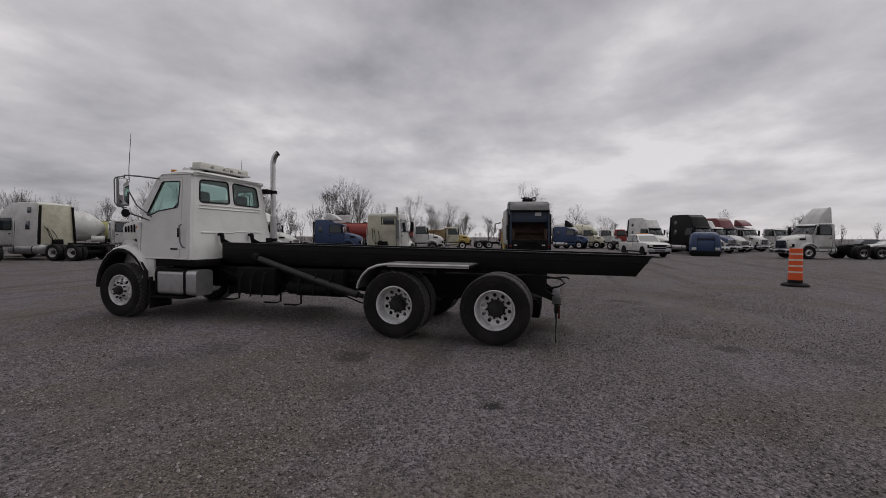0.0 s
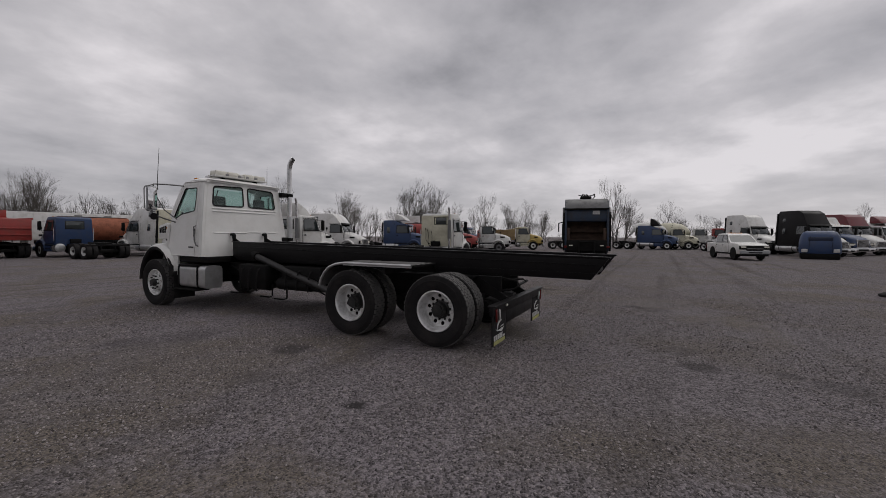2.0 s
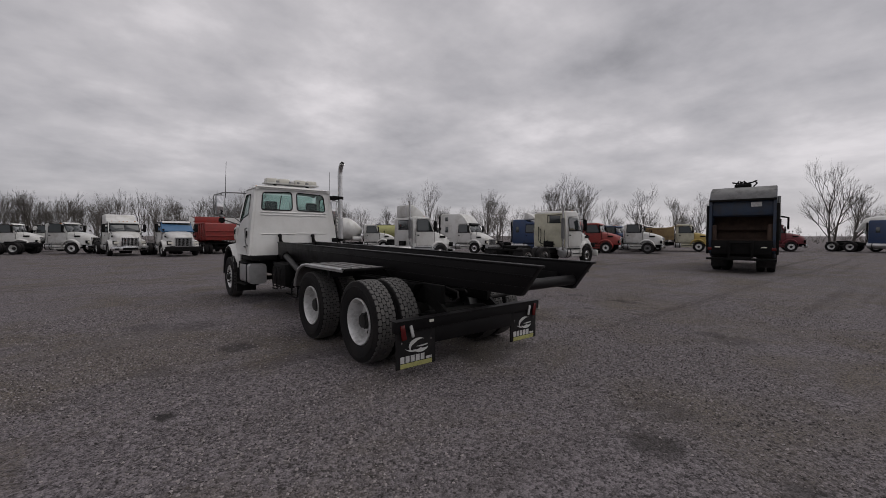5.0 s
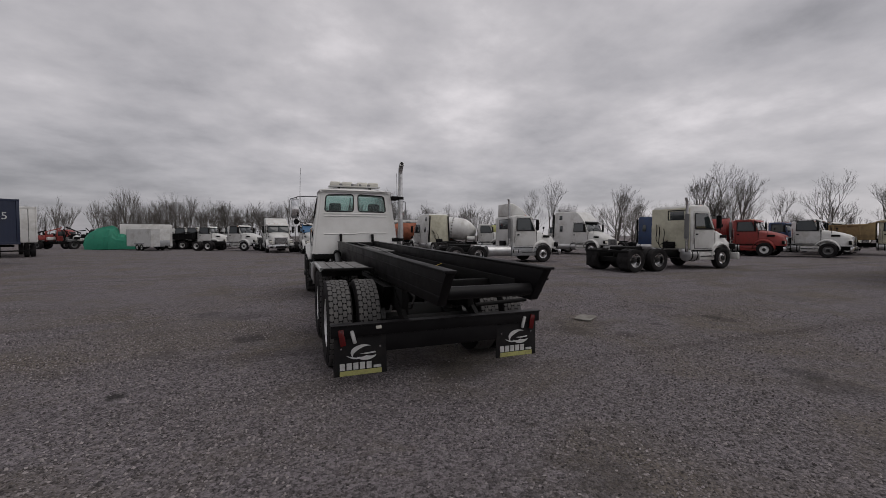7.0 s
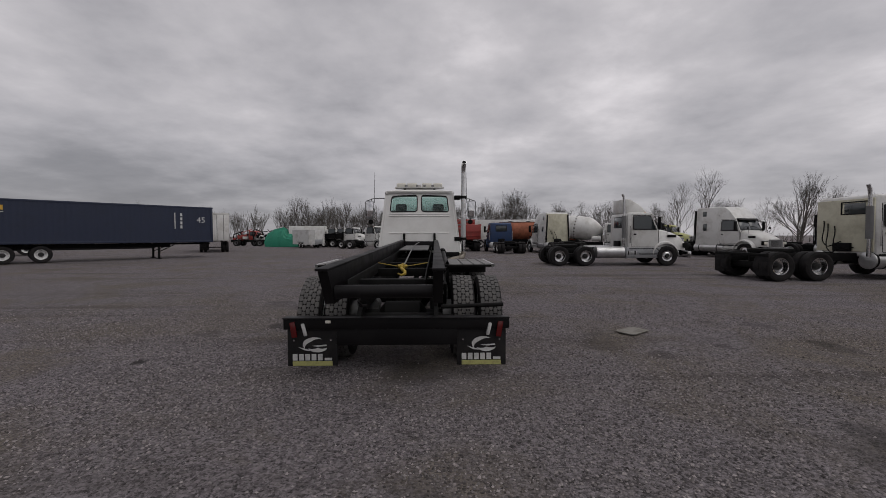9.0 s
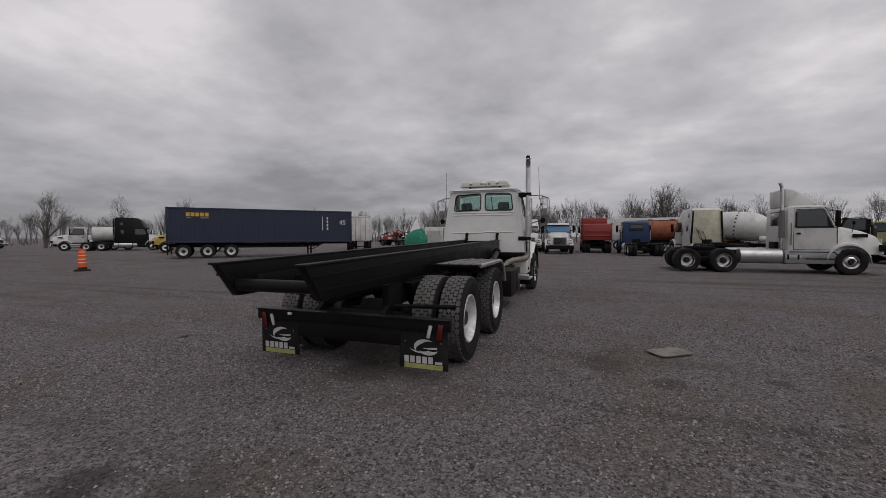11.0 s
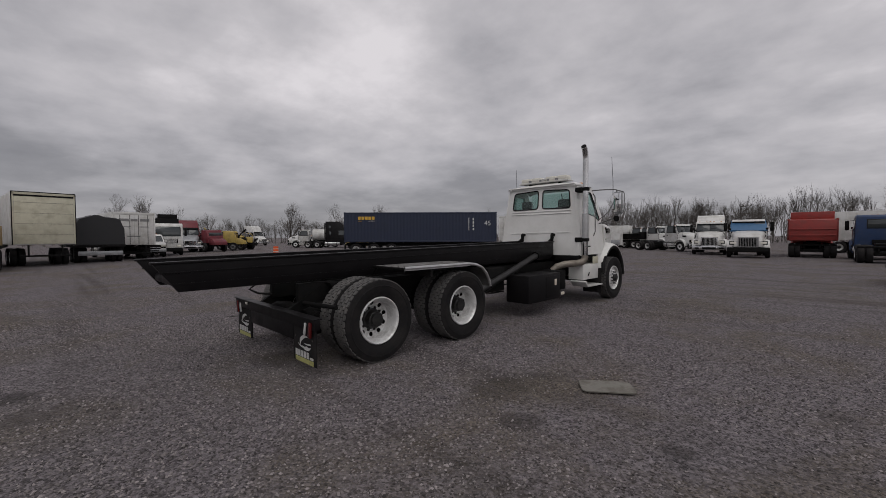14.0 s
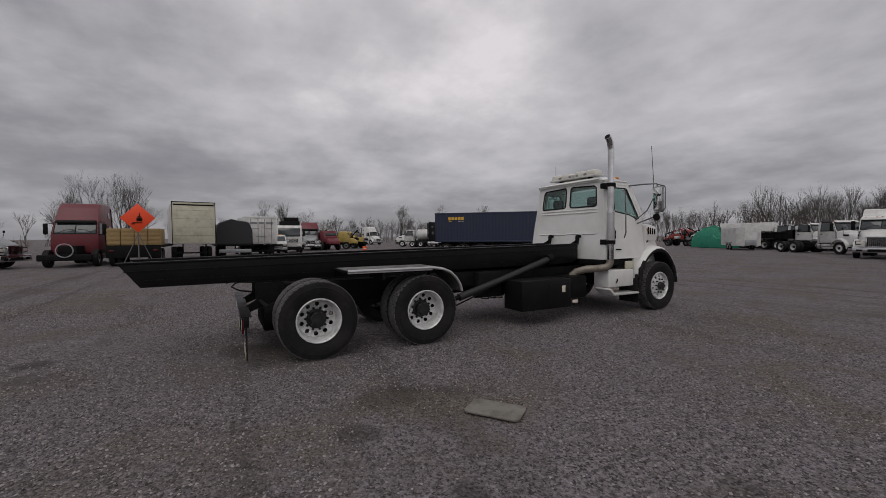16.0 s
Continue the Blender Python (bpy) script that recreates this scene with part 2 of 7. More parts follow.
def tube(bm, pts, r, seg=10, cap=True):
    pts = [Vector(p) for p in pts]
    rs = r if isinstance(r, (list, tuple)) else [r] * len(pts)
    loops, side = [], None
    for i, p in enumerate(pts):
        d = (pts[min(i + 1, len(pts) - 1)] - pts[max(i - 1, 0)]).normalized()
        if side is None:
            side = d.orthogonal().normalized()
        side = (side - d * side.dot(d)).normalized()
        other = d.cross(side)
        loops.append([p + rs[i] * (math.cos(2 * math.pi * k / seg) * side + math.sin(2 * math.pi * k / seg) * other) for k in range(seg)])
    return loft(bm, loops, True, cap)


def lathe(bm, profile, seg=32, x=0.0, y=0.0, z=0.0, sign=1, closed=False):
    """Turns (across, radius) pairs round the x axis through (x, y, z)."""
    loops = [[(x + sign * a, y + r * math.cos(2 * math.pi * k / seg), z + r * math.sin(2 * math.pi * k / seg)) for k in range(seg)] for a, r in profile]
    return loft(bm, loops, True, not closed)


def prism(bm, outline, x0, x1, bev=0.0):
    """A (y, z) outline pushed from x0 to x1."""
    tmp = bmesh.new()
    a = [tmp.verts.new((x0, y, z)) for y, z in outline]
    b = [tmp.verts.new((x1, y, z)) for y, z in outline]
    tmp.faces.new(a)
    tmp.faces.new(b[::-1])
    for i in range(len(a)):
        j = (i + 1) % len(a)
        tmp.faces.new((a[j], a[i], b[i], b[j]))
    bmesh.ops.recalc_face_normals(tmp, faces=tmp.faces[:])
    if bev:
        bmesh.ops.bevel(tmp, geom=tmp.edges[:], offset=bev, segments=2, profile=0.5, affect="EDGES")
    join(bm, tmp)
    return bm


def rounded(corners, r, n=5):
    """A closed outline with its corners rounded."""
    out, k = [], len(corners)
    for i in range(k):
        p, a, b = (Vector(corners[j % k]).to_2d() for j in (i, i - 1, i + 1))
        ra = min(r, 0.45 * (a - p).length, 0.45 * (b - p).length)
        s, e = p + ra * (a - p).normalized(), p + ra * (b - p).normalized()
        for t in range(n + 1):
            u = t / n
            out.append(tuple((1 - u) ** 2 * s + 2 * u * (1 - u) * p + u * u * e))
    return out


def plate(bm, outer, holes, put, thick):
    """A sheet with openings: (u, v) outlines, put(u, v, w) gives the place, w runs over the thickness."""
    from mathutils.geometry import tessellate_polygon
    loops = [outer, *holes]
    flat = [p for loop in loops for p in loop]
    tris = tessellate_polygon([[Vector((u, v, 0)) for u, v in loop] for loop in loops])
    front = [bm.verts.new(put(u, v, 0)) for u, v in flat]
    back = [bm.verts.new(put(u, v, thick)) for u, v in flat]
    for t in tris:
        try:
            bm.faces.new([front[i] for i in t])
            bm.faces.new([back[i] for i in reversed(t)])
        except ValueError:
            pass
    s = 0
    for loop in loops:
        k = len(loop)
        for i in range(k):
            j = (i + 1) % k
            bm.faces.new((front[s + i], front[s + j], back[s + j], back[s + i]))
        s += k
    bmesh.ops.recalc_face_normals(bm, faces=bm.faces[:])
    return bm


def circle(u, v, r, n=14):
    return [(u + r * math.cos(2 * math.pi * k / n), v + r * math.sin(2 * math.pi * k / n)) for k in range(n)]


def mesh_of(name, bm, mat, smooth=32):
    bmesh.ops.recalc_face_normals(bm, faces=bm.faces[:])
    me = bpy.data.meshes.new(name)
    bm.to_mesh(me)
    bm.free()
    me.materials.append(mat)
    me.shade_smooth()
    me.set_sharp_from_angle(angle=radians(smooth))
    return me


def part(name, bm, mat, parent, label="", smooth=32):
    """One mesh under a thing or under a part; bm may be a finished mesh to share."""
    me = mesh_of(name, bm, mat, smooth) if isinstance(bm, bmesh.types.BMesh) else bm
    ob = new(name, me)
    ob.parent = parent
    return tagged(ob, label)


def thing(name, label, category, m=None, group="", kind=""):
    ob = tagged(new(name), label, category, group, kind)
    if m:
        ob.matrix_world = m
    return ob


def B():
    return bmesh.new()


# ---- ground: one sheet of packed gravel out to the horizon ----
def gravel():
    m = bpy.data.materials.new("packed_gravel")
    m.use_nodes = True
    n, l = m.node_tree.nodes, m.node_tree.links
    b = n["Principled BSDF"]
    geo = n.new("ShaderNodeNewGeometry")
    pos = geo.outputs["Position"]

    def noise_tex(scale, detail=5.0, rough=0.6, distort=0.0):
        t = n.new("ShaderNodeTexNoise")
        t.inputs["Scale"].default_value, t.inputs["Detail"].default_value = scale, detail
        t.inputs["Roughness"].default_value, t.inputs["Distortion"].default_value = rough, distort
        l.new(pos, t.inputs["Vector"])
        return t.outputs["Fac"]

    def mth(op, a, c, clamp=False):
        q = n.new("ShaderNodeMath")
        q.operation, q.use_clamp = op, clamp
        for i, v in enumerate((a, c)):
            if isinstance(v, (int, float)):
                q.inputs[i].default_value = v
            else:
                l.new(v, q.inputs[i])
        return q.outputs[0]

    def blend(f, a, c):
        q = n.new("ShaderNodeMix")
        q.data_type = "RGBA"
        l.new(f, q.inputs["Factor"])
        for key, v in (("A", a), ("B", c)):
            if isinstance(v, tuple):
                q.inputs[key].default_value = (*v, 1)
            else:
                l.new(v, q.inputs[key])
        return q.outputs["Result"]

    def stones(scale):
        v = n.new("ShaderNodeTexVoronoi")
        v.inputs["Scale"].default_value = scale
        l.new(pos, v.inputs["Vector"])
        return v
    small, large = stones(70.0), stones(36.0)
    tone = n.new("ShaderNodeSeparateColor")
    l.new(small.outputs["Color"], tone.inputs[0])
    tone2 = n.new("ShaderNodeSeparateColor")
    l.new(large.outputs["Color"], tone2.inputs[0])
    sizes = mth("MULTIPLY", mth("SUBTRACT", noise_tex(1.3, 4.0), 0.42), 5.0, True)
    speck = mth("ADD", mth("MULTIPLY", tone.outputs[0], 0.75), mth("MULTIPLY", mth("POWER", tone2.outputs[1], 2.0), 0.55))
    base = blend(speck, (0.02, 0.0165, 0.0178), (0.345, 0.308, 0.325))
    # broad zones: bluish crushed stone and browner packed fines
    zone = mth("MULTIPLY", mth("SUBTRACT", noise_tex(0.5, 7.0, 0.66, 0.5), 0.46), 6.0, True)
    fines = blend(tone.outputs[2], (0.03, 0.024, 0.018), (0.30, 0.252, 0.2))
    colour = blend(mth("MULTIPLY", zone, 0.75), base, fines)
    # damp dark patches and scuffs
    damp = mth("MULTIPLY", mth("SUBTRACT", noise_tex(0.55, 7.0, 0.7, 0.8), 0.60), 7.0, True)
    colour = blend(mth("MULTIPLY", damp, 0.65), colour, (0.038, 0.034, 0.034))
    # dark damp spots that lie round the truck, and shade painted under its tail
    edge = mth("MULTIPLY", mth("SUBTRACT", noise_tex(5.5, 5.0, 0.65), 0.5), 1.3)
    flat_pos = n.new("ShaderNodeVectorMath")
    flat_pos.operation = "MULTIPLY"
    flat_pos.inputs[1].default_value = (1, 1, 0)
    l.new(pos, flat_pos.inputs[0])
    for x, y, r, k in SPOTS:
        far = n.new("ShaderNodeVectorMath")
        far.operation = "DISTANCE"
        far.inputs[1].default_value = (x, y, 0)
        l.new(flat_pos.outputs[0], far.inputs[0])
        inside = mth("MULTIPLY", mth("SUBTRACT", mth("ADD", 1.0, edge), mth("DIVIDE", far.outputs["Value"], r)), 2.2, True)
        colour = blend(mth("MULTIPLY", inside, k), colour, (0.02, 0.017, 0.016))
    wide = mth("MULTIPLY", mth("SUBTRACT", noise_tex(0.09, 5.0, 0.6), 0.45), 3.0, True)
    colour = blend(mth("MULTIPLY", wide, 0.3), colour, (0.15, 0.14, 0.13))
    # scraped wheel lines across the yard
    mp = n.new("ShaderNodeMapping")
    mp.inputs["Rotation"].default_value, mp.inputs["Scale"].default_value = (0, 0, radians(17)), (0.05, 1.5, 1.0)
    l.new(pos, mp.inputs["Vector"])
    lines = n.new("ShaderNodeTexNoise")
    lines.inputs["Scale"].default_value, lines.inputs["Detail"].default_value = 1.0, 6.0
    l.new(mp.outputs[0], lines.inputs["Vector"])
    scrape = mth("MULTIPLY", mth("SUBTRACT", lines.outputs["Fac"], 0.54), 7.0, True)
    colour = blend(mth("MULTIPLY", scrape, 0.46), colour, (0.05, 0.042, 0.034))
    tone_down = n.new("ShaderNodeHueSaturation")
    tone_down.inputs["Value"].default_value = 0.755
    l.new(colour, tone_down.inputs["Color"])
    l.new(tone_down.outputs[0], b.inputs["Base Color"])
    b.inputs["Specular IOR Level"].default_value = 0.25
    l.new(mth("SUBTRACT", 0.92, mth("MULTIPLY", damp, 0.25)), b.inputs["Roughness"])
    height = mth("ADD", mth("MULTIPLY", small.outputs["Distance"], -0.55), mth("ADD", mth("MULTIPLY", mth("MULTIPLY", large.outputs["Distance"], -0.55), sizes), mth("MULTIPLY", noise_tex(11.0, 6.0), 0.35)))
    bp = n.new("ShaderNodeBump")
    bp.inputs["Strength"].default_value, bp.inputs["Distance"].default_value = 0.95, 0.028
    l.new(height, bp.inputs["Height"])
    l.new(bp.outputs[0], b.inputs["Normal"])
    return m


# damp spots, and last two painted shade under the tail: x, y, radius, strength
SPOTS = ((-3.19, -1.19, 0.12, 0.85), (-2.18, 0.78, 0.32, 0.6), (-2.42, 2.7, 0.57, 0.3), (-3.12, 3.09, 0.4, 0.35), (-0.39, -4.08, 0.26, 0.65), (-0.54, -5.34, 0.33, 0.4), (-3.17, 0.25, 0.29, 0.3), (3.61, -3.55, 0.39, 0.4), (0.3, -3.93, 0.29, 0.35),
         (5.82, -0.89, 0.3, 0.45), (-0.29, -4.96, 0.17, 0.5), (5.87, -0.59, 0.22, 0.6), (5.89, 0.53, 0.3, 0.4), (2.71, -0.61, 0.37, 0.35), (3.32, -1.07, 0.21, 0.5), (3.78, -3.18, 0.28, 0.5), (4.39, -0.68, 0.15, 0.5), (5.2, 0.79, 0.17, 0.35), (0.2, -1.7, 0.45, 0.45), (-0.3, -0.9, 0.5, 0.35))

GRAVEL = gravel()


def build_ground():
    bm = B()
    rings = [0.0, 3, 6, 9, 13, 18, 25, 35, 50, 75, 120, 220, 500, 1500]
    seg, rows = 96, []
    for r in rings:
        if r == 0:
            rows.append([bm.verts.new((0, 0, 0))])
            continue
        row = []
        for k in range(seg):
            a = 2 * math.pi * k / seg
            x, y = r * math.cos(a), r * math.sin(a)
            row.append(bm.verts.new((x, y, 0.0)))
        rows.append(row)
    for k in range(seg):
        bm.faces.new((rows[0][0], rows[1][k], rows[1][(k + 1) % seg]))
    for a, b in zip(rows[1:], rows[2:]):
        for k in range(seg):
            j = (k + 1) % seg
            bm.faces.new((a[k], b[k], b[j], a[j]))
    ob = new("ground", mesh_of("ground", bm, GRAVEL))
    tagged(ob, "grey packed gravel yard with dark damp patches and painted shade under the truck", "ground", kind="structure")


build_ground()


def loose_stones():
    """Loose crushed stone lying over the packed ground round the truck, in drifts."""
    m = material("crushed_stone", (0.138, 0.124, 0.122), 0.85, vary=0.1, grain=0.2, grain_scale=220.0, spec=0.25)
    n, l = m.node_tree.nodes, m.node_tree.links
    hsv = n["Hue/Saturation/Value"]
    gn, mr = n.new("ShaderNodeNewGeometry"), n.new("ShaderNodeMapRange")
    mr.inputs["To Min"].default_value, mr.inputs["To Max"].default_value = 0.35, 2.6
    l.new(gn.outputs["Random Per Island"], mr.inputs["Value"])
    l.new(mr.outputs[0], hsv.inputs["Value"])
    rs = np.random.RandomState(7)
    count = 300000
    r, a = 10.5 * rs.rand(count) ** 0.55, rs.rand(count) * 2 * np.pi
    x, y = 1.05 * r * np.cos(a), -1.2 + r * np.sin(a)
    fade = rs.rand(count) < np.clip((10.0 - r) / 5.5, 0, 1)
    drift = np.sin(x * 1.3 + 1.7 * np.sin(y * 0.8)) + np.sin(y * 1.7 + 1.1 * np.sin(x * 1.1)) + rs.normal(0, 0.9, count)
    keep = fade & (drift > -0.5) & ~((np.abs(x) < 1.3) & (y > -1.3) & (y < 7.1) & (rs.rand(count) < 0.6))
    for sx, sy, sr, _ in SPOTS:
        keep &= ((x - sx) ** 2 + (y - sy) ** 2 > (sr * 0.8) ** 2) | (rs.rand(count) < 0.25)
    x, y = x[keep], y[keep]
    k = len(x)
    size = 0.005 + 0.0095 * rs.rand(k) ** 1.8
    base = np.array([(1, 0, 0), (0, 1, 0), (-1, 0, 0), (0, -1, 0), (0, 0, 1), (0, 0, -1)], float)
    co = base[None] * (size[:, None, None] * (0.65 + 0.7 * rs.rand(k, 6, 1)))
    spin = rs.rand(k) * 2 * np.pi
    c, s = np.cos(spin)[:, None], np.sin(spin)[:, None]
    xx, yy = co[..., 0] * c - co[..., 1] * s, co[..., 0] * s + co[..., 1] * c
    zz = co[..., 2] * 0.75 + rs.normal(0, 0.15, (k, 6)) * size[:, None]
    verts = np.stack([xx + x[:, None], yy + y[:, None], zz + size[:, None] * 0.35], -1).reshape(-1, 3)
    tri = np.array([(0, 1, 4), (1, 2, 4), (2, 3, 4), (3, 0, 4), (1, 0, 5), (2, 1, 5), (3, 2, 5), (0, 3, 5)])
    faces = (tri[None] + 6 * np.arange(k)[:, None, None]).reshape(-1, 3)
    me = bpy.data.meshes.new("loose_gravel")
    me.from_pydata(verts.tolist(), [], faces.tolist())
    me.materials.append(m)
    tagged(new("loose_gravel", me), "loose grey crushed stone scattered over the yard", "gravel", kind="stuff")


loose_stones()


# ---- wheels ----
def tyre_bm(w=0.28, r=0.51, inner=0.29, seg=48, side=1):
    bm = B()
    h = w / 2
    prof = [(-h * 0.72, inner), (-h * 0.93, inner + 0.05), (-h, inner + 0.13), (-h * 0.97, r - 0.055), (-h * 0.9, r - 0.02), (-h * 0.78, r - 0.012),
            (h * 0.78, r - 0.012), (h * 0.9, r - 0.02), (h * 0.97, r - 0.055), (h, inner + 0.13), (h * 0.93, inner + 0.05), (h * 0.72, inner)]
    lathe(bm, prof, seg, closed=True)
    # raised ring on the sidewall
    for s in (-1, 1):
        lathe(bm, [(s * h * 0.985, r - 0.09), (s * (h + 0.004), r - 0.085), (s * (h + 0.004), r - 0.078), (s * h * 0.975, r - 0.073)], seg, closed=True)
    return bm


def tread_bm(w=0.28, r=0.51, count=40):
    """Rows of staggered six-sided blocks round the tyre."""
    bm = B()
    cols = 5
    cw = w * 0.86 / cols
    for c in range(cols):
        x = -w * 0.43 + cw * (c + 0.5)
        for k in range(count):
            a = 2 * math.pi * (k + 0.5 * (c % 2)) / count
            da = 2 * math.pi / count * 0.47
            r0, r1 = r - 0.016, r - (0.004 if c in (0, 4) else 0.0)
            ring = []
            for rr in (r0, r1):
                for dx, s in ((-0.46, -0.68), (0.0, -1.0), (0.46, -0.68), (0.46, 0.68), (0.0, 1.0), (-0.46, 0.68)):
                    aa = a + s * da
                    ring.append(bm.verts.new((x + dx * cw, rr * math.cos(aa), rr * math.sin(aa))))
            bm.faces.new(ring[6:])
            for q in range(6):
                j = (q + 1) % 6
                bm.faces.new([ring[i] for i in (q, j, j + 6, q + 6)])
    return bm


def barrel_bm(deep, seg=40):
    """Rim flange and barrel, open towards +x; the disc stands `deep` behind the flange."""
    bm = B()
    lathe(bm, [(0.105, 0.292), (0.118, 0.288), (0.121, 0.278), (0.112, 0.268), (0.095, 0.262), (0.06, 0.25), (0.1 - deep, 0.238), (0.09 - deep, 0.238), (-0.1, 0.26), (-0.1, 0.285)], seg, closed=True)
    return bm


def disc_bm(deep, convex=0.0):
    bm = B()
    holes = [circle(0.196 * math.cos(a), 0.196 * math.sin(a), 0.029, 12) for a in (2 * math.pi * k / 10 for k in range(10))]

    def put(u, v, w):
        r = math.hypot(u, v)
        x = 0.1 - deep + convex * max(0.0, min(1.0, (0.22 - r) / 0.08))
        return (x - w, u, v)
    plate(bm, circle(0, 0, 0.243, 40), holes + [circle(0, 0, 0.085, 20)], put, 0.012)
    return bm


WHEEL = {}


def wheel_meshes():
    WHEEL["tyre"] = mesh_of("tyre", tyre_bm(), RUBBER, 40)
    WHEEL["tread"] = mesh_of("tread", tread_bm(), TREAD, 20)
    for key, deep, convex in (("dual", 0.165, -0.02), ("steer", 0.03, 0.045)):
        WHEEL[key + "_rim"] = mesh_of("rim", barrel_bm(deep), RIM, 30)
        WHEEL[key + "_disc"] = mesh_of("disc", disc_bm(deep, convex), RIM, 25)
        bm = B()
        base = 0.1 - deep + convex
        if key == "dual":
            lathe(bm, [(base - 0.01, 0.13), (base + 0.02, 0.13), (base + 0.03, 0.105), (base + 0.11, 0.1), (base + 0.12, 0.085), (base + 0.15, 0.08), (base + 0.155, 0.0001)], 24)
            for k in range(8):
                a = 2 * math.pi * (k + 0.5) / 8
                tube(bm, [(base + 0.118, 0.088 * math.cos(a), 0.088 * math.sin(a)), (base + 0.135, 0.088 * math.cos(a), 0.088 * math.sin(a))], 0.012, 6)
        else:
            lathe(bm, [(base - 0.01, 0.085), (base + 0.03, 0.085), (base + 0.045, 0.07), (base + 0.07, 0.065), (base + 0.075, 0.0001)], 24)
        WHEEL[key + "_hub"] = mesh_of("hub", bm, HUB, 30)
        bm = B()
        tube(bm, [(base - 0.005, 0, 0), (base + 0.024, 0, 0), (base + 0.03, 0, 0)], [0.018, 0.018, 0.012], 6)
        WHEEL[key + "_nut"] = mesh_of("wheel_nut", bm, HUB, 30)


wheel_meshes()


def wheel(parent, x, y, side, kind, turn=0.0, r=0.51, spin=0.0, tread=True, name="wheel"):
    """side -1: the outer face looks to -x."""
    t = part(name, WHEEL["tyre"], None, parent)
    t.matrix_basis = pose(x, y, r * 0.995, spin, 0, (180 if side < 0 else 0) + turn) @ Matrix.Scale(r / 0.51, 4)
    if tread:
        part("tread", WHEEL["tread"], None, t)
    if kind:
        part("rim", WHEEL[kind + "_rim"], None, t, "white painted steel rim")
        part("disc", WHEEL[kind + "_disc"], None, t)
        part("hub", WHEEL[kind + "_hub"], None, t, "black greasy hub")
        for k in range(10):
            a = 2 * math.pi * (k + 0.5) / 10
            nut = part("wheel_nut", WHEEL[kind + "_nut"], None, t)
            nut.matrix_basis = Matrix.Translation((0, 0.142 * math.cos(a), 0.142 * math.sin(a)))
    return t


# ---- the white roll-off truck; it stands along y and looks to +y ----
REAR, MID, AXLE_1 = -0.92, 0.60, 6.14
ARCH = 6.42
truck = thing("roll_off_truck", "white day-cab roll-off truck with bare black hoist rails", "truck")
for side in (-1, 1):
    for y in (REAR, MID):
        wheel(truck, side * 1.08, y, side, "dual", spin=31 * side + 17 * y)
        wheel(truck, side * 0.755, y, side, "", spin=11 * side + 40 * y, name="inner_wheel")
    wheel(truck, side * 1.06, AXLE_1, side, "steer", spin=12)


def rail_z(y):
    """Top of the hoist rails, which rise a little towards the cab."""
    return 1.235 + (y + 2.7) * 0.0175


def rails():
    for s in (-1, 1):
        # deep side channel with a slanted tail, a flange along its top and a long welded seam
        bm = B()
        tail = [(-2.80, rail_z(-2.7)), (-2.59, 0.95), (4.55, 0.99), (4.72, 1.08), (4.72, rail_z(4.7))]
        prism(bm, tail, s * 0.48, s * 0.40, 0.006)
        part("hoist_rail", bm, BLACK, truck, "glossy black steel hoist rail")
        bm = B()
        prism(bm, [(-2.82, rail_z(-2.7)), (-2.82, rail_z(-2.7) + 0.022), (4.74, rail_z(4.7) + 0.022), (4.74, rail_z(4.7))], s * 0.495, s * 0.395, 0.005)
        prism(bm, [(-2.75, 1.155), (-2.74, 1.138), (4.7, 1.138 + 0.128), (4.7, 1.155 + 0.128)], s * 0.487, s * 0.478, 0.002)
        prism(bm, [(-2.66, 1.04), (-2.65, 1.03), (4.62, 1.06), (4.62, 1.07)], s * 0.484, s * 0.478)
        part("rail_flange", bm, BLACK, truck)
        # inner lip
        bm = B()
        prism(bm, [(-2.45, 1.13), (-2.45, 1.0), (4.6, 1.1), (4.6, 1.22)], s * 0.335, s * 0.32, 0.004)
        part("inner_rail", bm, BLACK_DULL, truck)
        # stake hook at the cab end
        bm = B()
        prism(bm, [(4.76, 1.36), (4.80, 1.36), (4.83, 1.52), (4.90, 1.50), (4.90, 1.555), (4.80, 1.57), (4.765, 1.53)], s * 0.43, s * 0.37, 0.006)
        prism(bm, [(4.55, 1.36), (4.77, 1.36), (4.77, 1.46)], s * 0.41, s * 0.39)
        part("container_stop", bm, BLACK_DULL, truck, "black upright hook stop")
    # tail roller, cross members
    bm = B()
    tube(bm, [(-0.395, -2.59, 1.05), (0.395, -2.59, 1.05)], 0.055, 20)
    part("tail_roller", bm, BLACK, truck, "worn dark steel roller")
    for y in (-1.9, -0.6, 0.6, 1.8, 3.0, 4.2):
        bm = B()
        box(bm, -0.4, 0.4, y - 0.05, y + 0.05, 0.98, 1.08, 0.01)
        part("cross_member", bm, BLACK_DULL, truck)
    bm = B()
    prism(bm, [(1.9, 1.235), (3.9, 1.27), (3.9, 1.255), (1.9, 1.22)], -0.28, 0.28)
    part("deck_plate", bm, STEEL, truck, "grey scuffed steel deck plate")
    # bed front cross beam
    bm = B()
    box(bm, -0.46, 0.46, 4.60, 4.74, 1.12, 1.36, 0.015)
    part("front_beam", bm, BLACK, truck)


